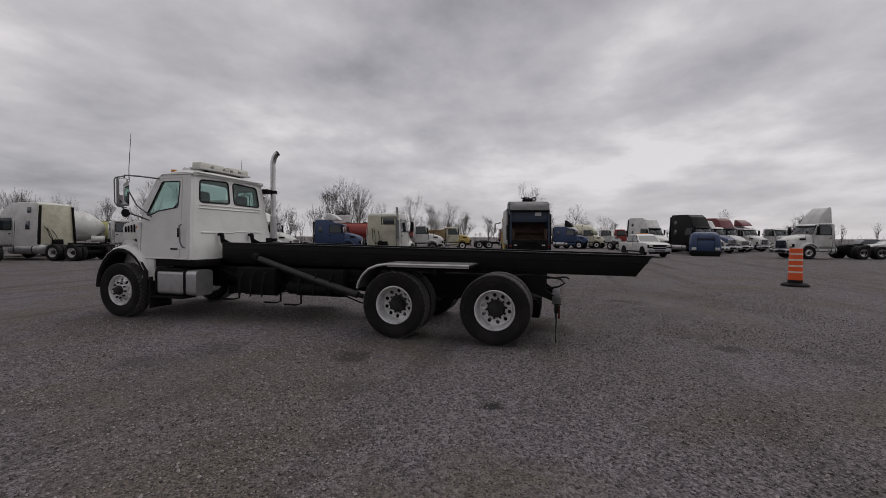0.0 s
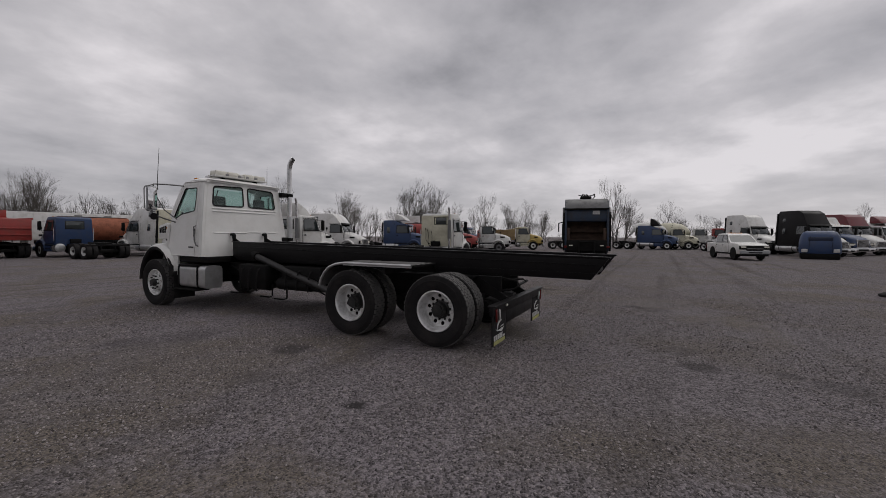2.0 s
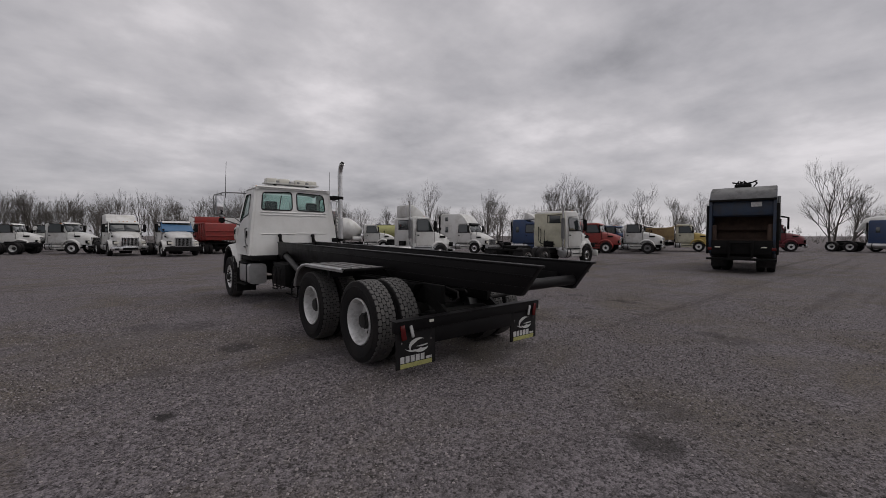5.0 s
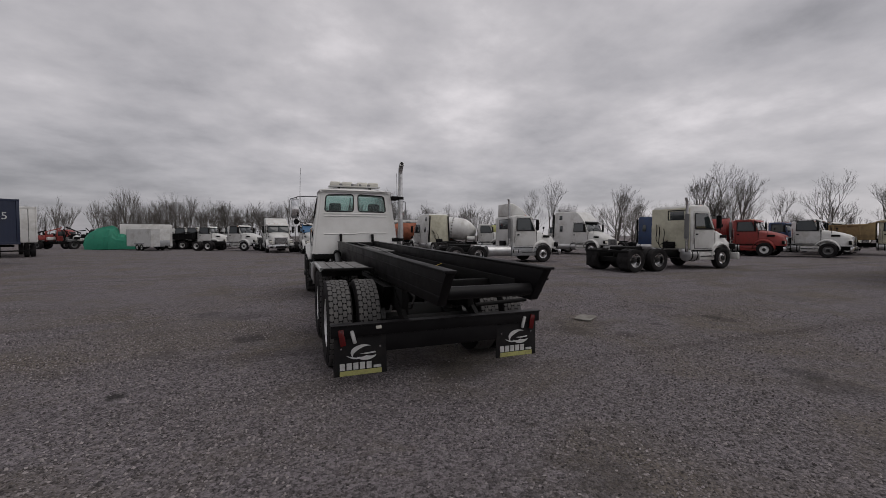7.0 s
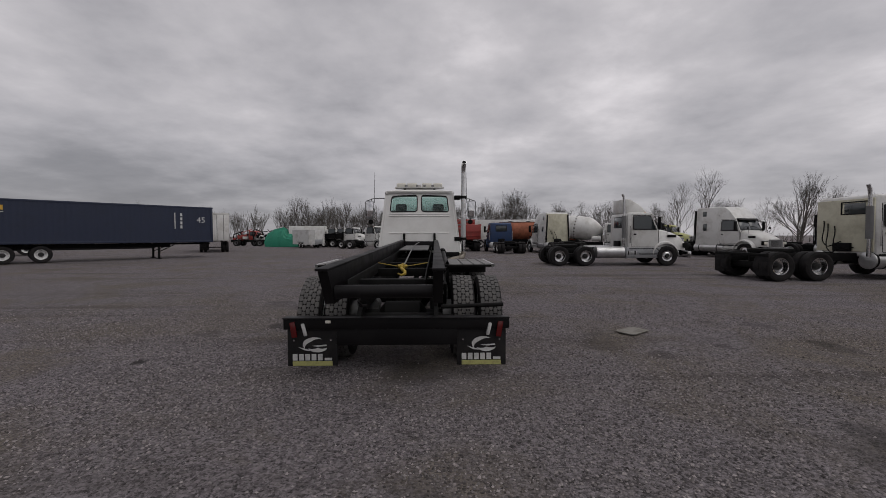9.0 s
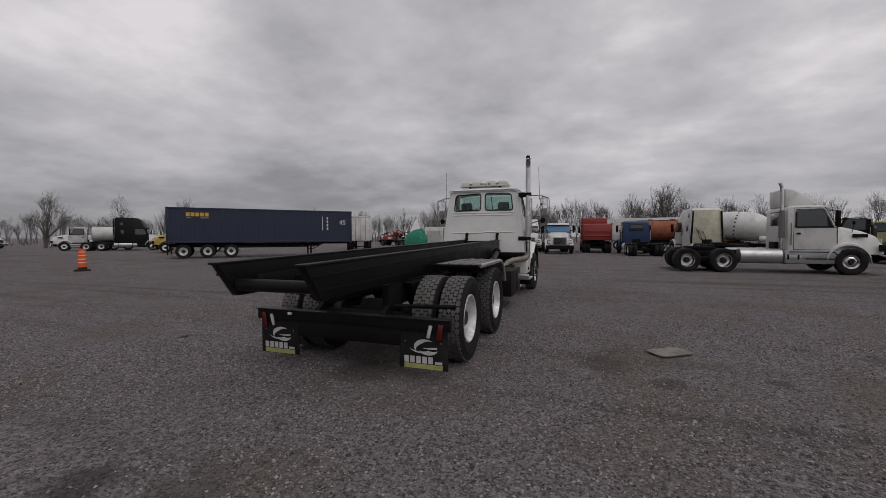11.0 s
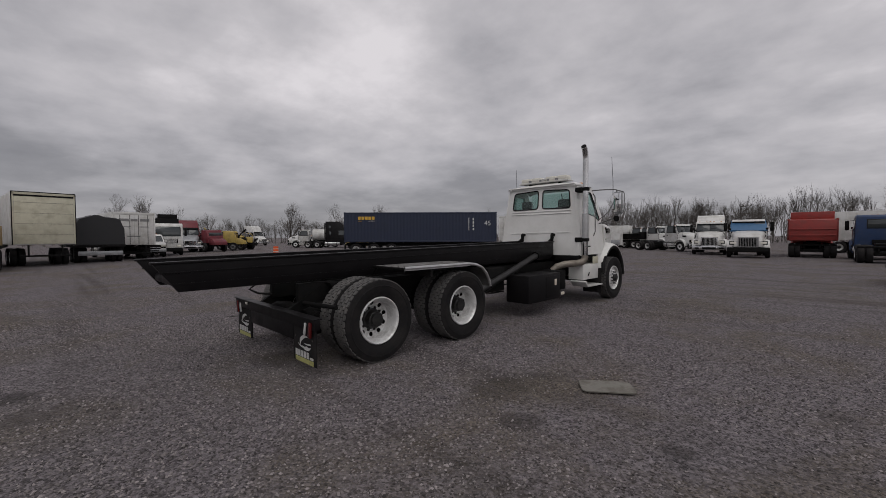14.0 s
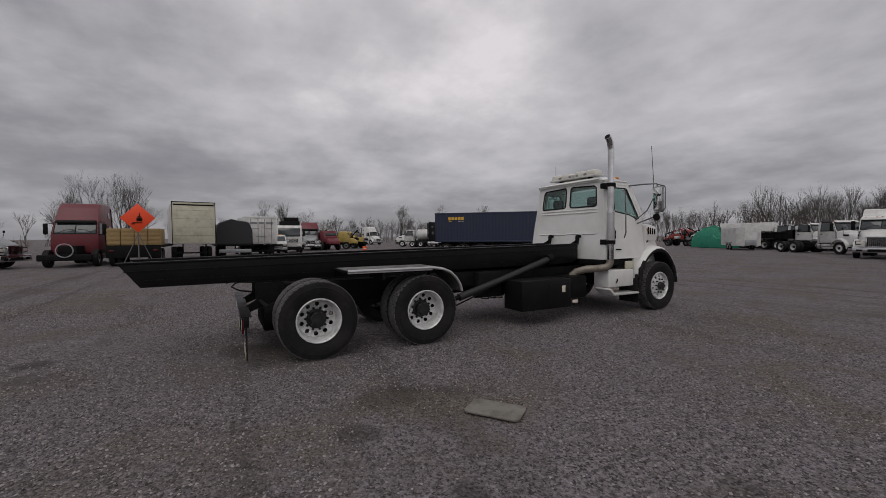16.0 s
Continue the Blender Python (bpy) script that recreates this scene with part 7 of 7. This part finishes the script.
tank_body(gr, PALE_GREEN, -6.6, -2.3, 0.95, 2.0)
conventional(at(19.59, 26.59, 57.2), "dark stripped tractor without hood", BLACK_DULL, wb=4.6, hood=False, roof=2.2)
conventional(at(29.34, 37.26, -143.5), "small white truck in the far row", WHITE_OLD, wb=4.2, roof=2.4)

# north rows
conventional(at(10.71, 29.16, 7.2), "white high-roof sleeper tractor with yellowed cab back", YARD_WHITE, wb=5.4, sleeper=1.6, roof=3.5, aero=True, panel=CREAM)
mt = conventional(at(16.52, 32.26, -119.5), "white concrete mixer truck", YARD_WHITE, name="mixer_truck", wb=4.8)
mixer_drum(mt, YARD_WHITE, -6.4, -2.2)
rk = conventional(at(11.34, 35, -100), "rust-orange tank truck in the row", RUST, name="tank_truck", wb=5.0)
tank_body(rk, RUST, -6.8, -2.3, 0.95, 1.95)
conventional(at(6.65, 31.3, 3.2), "blue day-cab tractor seen from behind", BLUE, wb=5.0, roof=2.75)
rdm = conventional(at(3.42, 36.52, 3), "red dump truck seen from behind", RED, name="dump_truck", wb=4.6)
dump_body(rdm, RED, -5.8, -2.0, 2.8)
simple("headboard", rdm, RED, (-1.2, 1.2, -2.25, -2.0, 2.7, 3.25), (-1.2, 1.2, -2.0, -1.2, 3.17, 3.25), bev=0.03)
wt = thing("box_trailer", "long white box trailer behind the dump truck", "trailer", at(9.41, 44.83, -97))
van_body(wt, -6.5, 6.5, 1.1, 3.5, YARD_WHITE)
axle(wt, -4.5, "white")
axle(wt, -3.2, "white")
simple("landing_leg", wt, BLACK_DULL, (-0.8, -0.7, 3.5, 3.6, 0, 1.2), (0.7, 0.8, 3.5, 3.6, 0, 1.2))
conventional(at(0.12, 32.91, -171.8), "crashed white truck with blue tarp over its cab", YARD_WHITE, wb=4.6, tarp=TARP_BLUE, roof=2.55, bumper=BLACK_DULL)
conventional(at(-3.02, 37.07, -170.5), "white long-nose sleeper tractor facing the yard", YARD_WHITE, wb=5.2, sleeper=1.2, roof=3.25)
conventional(at(-7.46, 41.88, -119.5), "white cab on a bare dark chassis", WHITE_OLD, wb=4.8, roof=2.55)

# far white trucks, green covered heap and red machine beyond the cargo trailer
bt = conventional(at(-15.59, 52.97, -80.8), "white single-axle box truck", YARD_WHITE, name="box_truck", wb=4.8, tandem=False, roof=2.5)
van_body(bt, -7.0, -2.1, 1.1, 2.95, YARD_WHITE)
for x, y, a in ((-13.6, 52.5, -96), (-11.4, 48.6, -106), (-9.2, 50.5, -95)):
    w = conventional(at(x, y, a), "white dump truck in the far row", YARD_WHITE, name="dump_truck", wb=4.2, roof=2.45)
    dump_body(w, BLACK_DULL, -5.6, -2.1, 2.0)


def covered_heap():
    v = thing("covered_machine", "machine under a rumpled green tarp", "machine", at(-20.6, 51.31, -90.5))
    bm = B()
    rng = random.Random(9)
    rows = []
    for k in range(17):
        u = k / 16
        y = -2.7 + 5.4 * u
        tall = 1.45 + 1.05 * math.sin(math.pi * min(1, 1.25 * u)) ** 0.7 - (0.5 if 0.55 < u < 0.72 else 0) + rng.uniform(-0.1, 0.1)
        wide = 1.0 + 0.25 * math.sin(math.pi * u) + rng.uniform(-0.06, 0.06)
        row = []
        for j in range(21):
            a = math.pi * j / 20
            fold = 1 + rng.uniform(-0.05, 0.05) + 0.05 * (j % 2) * math.sin(a)
            row.append((wide * fold * math.cos(a), y + rng.uniform(-0.07, 0.07), 0.05 + tall * fold * max(0, math.sin(a)) ** 0.75))
        rows.append(row)
    loft(bm, rows, close=False)
    part("tarp", bm, GREEN, v, "", 20)
    simple("base", v, BLACK_DULL, (-0.8, 0.8, -2.0, 1.8, 0.0, 0.6))


def red_machine(m, label, paint, seed):
    """A stripped working truck: bent cab, open frame, and a tangle of arms, hoses and loose panels."""
    v = thing("wrecked_machine", label, "machine", m, "scrap machines")
    rng = random.Random(seed)
    axle(v, -1.4, "dark")
    axle(v, 1.4, "dark", False)
    simple("frame", v, BLACK_DULL, (-0.5, 0.5, -2.6, 2.4, 0.6, 0.95))
    bm = B()
    prism(bm, [(0.3, 0.95), (0.25, 2.2), (0.4, 2.35), (1.3, 2.32), (1.65, 1.6), (1.75, 0.95)], -0.9, 0.75, 0.05)
    bm.transform(pose(0, 0, 0.05, rng.uniform(-5, 5), rng.uniform(-5, 5), 0))
    cab = part("cab", bm, paint, v)
    simple("cab_window", cab, DARK_GLASS, (-0.93, 0.78, 0.5, 1.25, 1.6, 2.15), (-0.75, 0.6, 1.2, 1.6, 1.65, 2.1), bev=0.02)
    bm = B()
    prism(bm, [(1.7, 0.75), (1.7, 1.5), (2.3, 1.42), (2.8, 1.1), (2.85, 0.75)], -0.7, 0.7, 0.06)
    part("hood", bm, WHITE_OLD if paint is RED else paint, v, "dented hood")
    for k in range(6):
        bm = B()
        x, y = rng.uniform(-0.9, 0.9), rng.uniform(-2.5, 0.1)
        tube(bm, [(x, y, 0.9), (x + rng.uniform(-0.4, 0.4), y + rng.uniform(-0.3, 0.6), rng.uniform(1.6, 2.2)), (x * 0.3 + rng.uniform(-0.6, 0.6), y + rng.uniform(-0.8, 1.4), rng.uniform(1.9, 2.7))], rng.uniform(0.05, 0.1), 8)
        part("boom_arm", bm, paint if k % 2 else BLACK_DULL, v)
    for k in range(9):
        bm = B()
        w, d, h = rng.uniform(0.12, 0.4), rng.uniform(0.12, 0.45), rng.uniform(0.1, 0.4)
        box(bm, -w, w, -d, d, 0, 2 * h, 0.04)
        bm.transform(pose(rng.uniform(-0.7, 0.7), rng.uniform(-2.2, 0.0), rng.uniform(0.9, 1.35), rng.uniform(-14, 14), rng.uniform(-14, 14), rng.uniform(0, 90)))
        part("loose_panel", bm, (paint, BLACK_DULL, STEEL, paint, WHITE_OLD)[k % 5], v)
    bm = B()
    for k in range(7):
        x, y = rng.uniform(-0.9, 0.9), rng.uniform(-2.3, 0.8)
        tube(bm, [(x, y, 1.0), (x + rng.uniform(-0.3, 0.3), y + 0.3, 1.7), (x + rng.uniform(-0.4, 0.4), y + 0.7, rng.uniform(1.2, 2.0)), (x, y + 1.0, 1.0)], 0.03, 6)
    part("hose_bundle", bm, RUBBER, v)


covered_heap()
red_machine(at(-28.58, 57.23, -92.5), "red and white wrecked service truck", RED, 3)
red_machine(at(-25.34, 56.71, -59.5), "dark stripped machine beside the green tarp", BLACK_DULL, 8)
vt = thing("box_trailer", "white box trailer standing behind the container", "trailer", at(-22.5, 36.2, 28))
van_body(vt, -5.0, 5.0, 1.1, 3.7, YARD_WHITE)
axle(vt, -3.8, "white")
axle(vt, 3.4, "dark")

# west row
conventional(at(-24.1, -15.3, -12), "silver high-roof sleeper tractor", SILVER, wb=5.6, sleeper=1.8, roof=3.9, aero=True, stacks=(1,), rim="alu")
wreck = conventional(at(-25.85, -9.24, -92.2), "maroon sleeper tractor wreck without hood", DARK_RED, wb=5.2, sleeper=1.5, roof=3.7, aero=True, hood=False, bumper=BLACK_DULL)
bm = B()
tube(bm, [(0.36 * math.cos(2 * math.pi * k / 20), 1.26, 0.95 + 0.36 * math.sin(2 * math.pi * k / 20)) for k in range(21)], 0.03, 6)
part("pulley_ring", bm, SILVER, wreck, "pale round belt ring")
vb = thing("box_trailer", "white box trailer with yellowed rear door", "trailer", at(-25.9, -3.65, 97))
van_body(vb, -0.5, 8.0, 1.2, 4.0, YARD_WHITE, CREAM, doors=False)
axle(vb, 1.6, "white")
axle(vb, 2.9, "white")
tb = thing("tarped_trailer", "trailer load under black tarps", "trailer", at(-28.23, -1.08, 93.8))
axle(tb, 1.0, "dark")
axle(tb, 2.3, "dark")
simple("deck", tb, BLACK_DULL, (-1.25, 1.25, 0, 7, 0.95, 1.15))
bm = B()
rng = random.Random(4)
rows = [[(1.25 * r * math.cos(a), y, 1.1 + 1.85 * r * abs(math.sin(a)) ** 0.35 + rng.uniform(-0.06, 0.06)) for a in [math.pi * j / 14 for j in range(15)] for r in (1 + rng.uniform(-0.03, 0.03),)] for y in (0.0, 0.4, 1.2, 2.0, 3.0, 4.0, 5.0, 6.5)]
loft(bm, rows, close=False)
bm.verts.ensure_lookup_table()
bm.faces.new(bm.verts[:15])
part("tarp", bm, TARP_BLACK, tb, "wrinkled black tarp", 40)
simple("rear_bumper", tb, SILVER, (-1.1, 1.1, -0.08, 0.0, 0.45, 0.72))
vd = conventional(at(-35.39, 0.53, 94.8), "white box truck with closed rear doors", YARD_WHITE, name="box_truck", wb=5.0, tandem=False, roof=2.6)
van_body(vd, -7.2, -2.1, 1.05, 3.35, YARD_WHITE, YARD_WHITE)
for x0, x1, z0, z1 in ((-0.85, -0.3, 2.72, 2.9), (-0.2, 0.2, 2.72, 2.9), (0.35, 0.9, 2.72, 2.9), (-0.75, -0.2, 2.3, 2.36), (0.3, 0.85, 2.3, 2.36), (-0.4, 0.35, 1.62, 1.7)):
    simple("faded_mark", vd, LINER, (x0, x1, -7.203, -7.195, z0, z1), bev=0, label="faded grey mark")
pickup(at(-34.25, 2.56, -96.8), "white pickup truck facing the yard", YARD_WHITE)
cab_over(at(-37.2, 4.09, -99.2), "white cab-over truck with dark equipment behind", YARD_WHITE, black_top=True)
conventional(at(-46.86, 7.83, -97.8), "maroon sleeper tractor with grey front", DARK_RED, wb=5.0, sleeper=1.2, roof=3.5, aero=True, hood_paint=SILVER)
red_machine(at(-44.92, 9.35, -78.2), "red and white wrecked machine", DARK_RED, 12)
red_machine(at(-47.2, 11.28, -20), "yellow crane truck wreck", YELLOW, 21)
red_machine(at(-50.32, 14.05, -232.5), "yellow machine in the far row", YELLOW, 33)
conventional(at(-77.6, 25.77, -73.2), "white aerodynamic sleeper tractor far off", YARD_WHITE, wb=5.4, sleeper=1.6, roof=3.8, aero=True)
for x, y, a, mat, lab in ((-71, 33.5, -239, YARD_WHITE, "white pickup far off"), (-72, 37, -220, BLACK, "dark pickup far off"), (-66, 37, -220, SILVER, "silver pickup far off"), (-64, 32.5, -220, YARD_WHITE, "white parked pickup far off")):
    pickup(at(x, y, a), lab, mat)
tk = conventional(at(-52.39, 25.62, 147.8), "white tank truck far off", WHITE_OLD, name="tank_truck", wb=5.0)
tank_body(tk, WHITE_OLD, -7.0, -2.3, 0.9, 1.9)
conventional(at(-47.71, 26.68, -44.2), "black sleeper tractor with white hood near the container", BLACK, wb=5.4, sleeper=1.6, roof=3.8, aero=True, hood_paint=WHITE_OLD)
conventional(at(-54.28, 39.04, 125.2), "white high-roof tractor beside the container", YARD_WHITE, wb=5.4, sleeper=1.4, roof=3.5, aero=True)
yt = conventional(at(-35.53, 25.15, 137.2), "yellow tank truck with white tank", YELLOW, name="tank_truck", wb=5.0)
tank_body(yt, YARD_WHITE, -7.2, -2.3, 0.95, 2.2)


# ---- bare trees ----
BARK = material("grey_bark", (0.095, 0.085, 0.076), 0.9, vary=0.25, grain=0.2, scale=1.5, bump=0.3, per_object=0.15)


def limb(bm, p, d, length, r, depth, rng, spread, kids):
    """One limb bent over two steps, and what grows from it."""
    sides = 6 if depth > 3 else 4 if depth > 1 else 3
    bend = Vector((rng.uniform(-1, 1), rng.uniform(-1, 1), rng.uniform(-0.2, 0.6))) * 0.14
    mid_p = p + d * length * 0.5
    d2 = (d + bend + Vector((0, 0, 0.06))).normalized()
    end = mid_p + d2 * length * 0.5
    if depth <= 0:
        tube(bm, [p, end], [r, r * 0.5], 3, cap=False)
        return
    tube(bm, [p, mid_p, end], [r, r * 0.8, r * 0.55], sides, cap=False)
    n = kids if depth > 1 else kids + 2
    turn = rng.uniform(0, 6.3)
    for k in range(n):
        a = turn + 2 * math.pi * k / n + rng.uniform(-0.4, 0.4)
        side = d2.orthogonal().normalized()
        side = Matrix.Rotation(a, 3, d2) @ side
        lean_by = spread * rng.uniform(0.55, 1.25)
        nd = (d2 * math.cos(lean_by) + side * math.sin(lean_by) + Vector((0, 0, 0.12))).normalized()
        start = mid_p.lerp(end, rng.uniform(0.1, 1.0)) if k else end
        limb(bm, start, nd, length * rng.uniform(0.58, 0.86), r * rng.uniform(0.45, 0.62), depth - 1, rng, spread, kids)


def tree_model(seed, height, spread, kids, depth=5, stems=1):
    rng = random.Random(seed)
    t = thing("bare_tree", "leafless grey-brown tree with fine twigs", "tree", pose(0, 0, -200), "bare trees behind the yard")
    trunk, crown = B(), B()
    for k in range(stems):
        off = Vector((rng.uniform(-0.25, 0.25), rng.uniform(-0.25, 0.25), 0)) if stems > 1 else Vector((0, 0, 0))
        d = Vector((off.x * 0.6 + rng.uniform(-0.06, 0.06), off.y * 0.6 + rng.uniform(-0.06, 0.06), 1)).normalized()
        top = off + d * height * 0.2
        r0 = height * 0.0125
        tube(trunk, [off - Vector((0, 0, 0.2)), off + d * height * 0.1, top], [r0 * 1.5, r0 * 1.05, r0 * 0.9], 8, cap=False)
        limb(crown, top, d, height * 0.27, r0 * 0.85, depth, rng, spread, kids)
        for q in range(kids):
            a = rng.uniform(0, 6.3)
            nd = Vector((math.cos(a) * 0.75, math.sin(a) * 0.75, 0.8)).normalized()
            limb(crown, off + d * height * rng.uniform(0.13, 0.2), nd, height * 0.22, r0 * 0.5, depth - 1, rng, spread, kids)
    part("trunk", trunk, BARK, t)
    part("crown", crown, BARK, t)
    return t


models = [tree_model(1, 10, 0.40, 3, 5, 2), tree_model(2, 10, 0.34, 3, 5, 3), tree_model(3, 10, 0.46, 3, 5, 2), tree_model(4, 10, 0.30, 3, 5, 4)]
spots = [(35.74, 46.67, 9.5), (45.17, 54.33, 7), (51.59, 55.43, 7), (45.12, 42.72, 9), (60.09, 48.76, 7), (49.6, 33.07, 10), (50.25, 30.52, 10.5), (52.83, 29.98, 9.5), (53.68, 20.47, 8), (65.4, 21.1, 8), (68.5, 18.2, 8), (77.09, 17.43, 7), 
         (58.74, 1.94, 9.5), (68.67, 1.11, 8), (73.79, -5.59, 7.5), (83.47, -7.66, 5.5), (88.11, -12.13, 6), (97.69, -15.52, 6), (9.94, 66.69, 9), (13.07, 63.22, 10.5), (15.49, 65.66, 10), (23.53, 68.37, 8.5), (27.77, 68.26, 8.5), (31.36, 68.14, 8), 
         (37.16, 69.77, 8), (41.31, 66.82, 8.5), (37.84, 54.87, 9), (53.11, 47.19, 8), (63.43, 31.16, 7.5), (82.35, 12.78, 6.5), (83.5, -1.05, 6), (-53.47, -11.96, 9), (-53.09, -14.51, 8.5), (-58.48, -17.47, 8), (-73.32, 4.37, 8), (-77.52, 9.29, 8.5), 
         (-81.73, 13.36, 7), (-70.87, 30.19, 8.5), (-67.66, 38.72, 8), (-62.17, 44.21, 8), (2.15, 76.78, 9), (5.84, 79.48, 9.5), (-5.11, 79.57, 9), (-12.84, 82.07, 9.5), (-25.36, 82.83, 9), (95.3, -18.68, 6), (85, -33.63, 7), (83.64, -45.64, 6.5)]
rng = random.Random(11)
for k, (x, y, h) in enumerate(spots):
    s = h / 10.0 * (0.84 if y > 60 else 0.94)
    copy_thing(models[k % 4], pose(x, y, 0, 0, 0, rng.uniform(0, 360)) @ Matrix.Scale(s, 4))
for t in models:
    for o in list(t.children_recursive):
        bpy.data.objects.remove(o)
    bpy.data.objects.remove(t)


def woods():
    """The far belt of bare trees along the edge of the fields."""
    rng = random.Random(21)
    bm = B()
    belts = ((112, 92, 98, 74, 8.5), (92, 74, 96, 26, 9.0), (146, 114, 118, 96, 7.6), (176, 146, 135, 84, 7.0), (78, 62, 100, 16, 8.5), (44, 12, 105, 34, 6.5), (12, -28, 120, 24, 4.5), (205, 168, 105, 22, 5.5), (-28, -60, 130, 20, 5.0))
    for a0, a1, dist, count, height in belts:
        for k in range(count):
            a = radians(a0 + (a1 - a0) * (k + rng.uniform(0.0, 1.0)) / count)
            d = dist + rng.uniform(-6, 14)
            h = height * rng.uniform(0.65, 1.2)
            p = Vector((d * math.cos(a), d * math.sin(a), -0.1))
            up_dir = Vector((rng.uniform(-0.06, 0.06), rng.uniform(-0.06, 0.06), 1)).normalized()
            tube(bm, [p, p + up_dir * h * 0.35], [h * 0.013, h * 0.009], 4, cap=False)
            for q in range(5):
                off = Vector((rng.uniform(-0.32, 0.32), rng.uniform(-0.32, 0.32), 1)).normalized()
                limb(bm, p + up_dir * h * rng.uniform(0.08, 0.36), off, h * 0.29, h * 0.0075, 3, rng, 0.3, 3)
    tagged(new("far_woods", mesh_of("far_woods", bm, BARK)), "far belt of leafless grey trees", "trees", kind="stuff")
    # low scrub at their feet
    bm = B()
    for k in range(900):
        a = radians(rng.uniform(-60, 205))
        d = rng.uniform(100, 135)
        p = Vector((d * math.cos(a), d * math.sin(a), -0.05))
        for q in range(3):
            dv = Vector((rng.uniform(-0.7, 0.7), rng.uniform(-0.7, 0.7), 1)).normalized()
            tube(bm, [p, p + dv * rng.uniform(0.8, 2.6)], [0.05, 0.02], 3, cap=False)
    tagged(new("scrub", mesh_of("scrub", bm, BARK)), "low bare scrub along the field edge", "shrubs", kind="stuff")


woods()
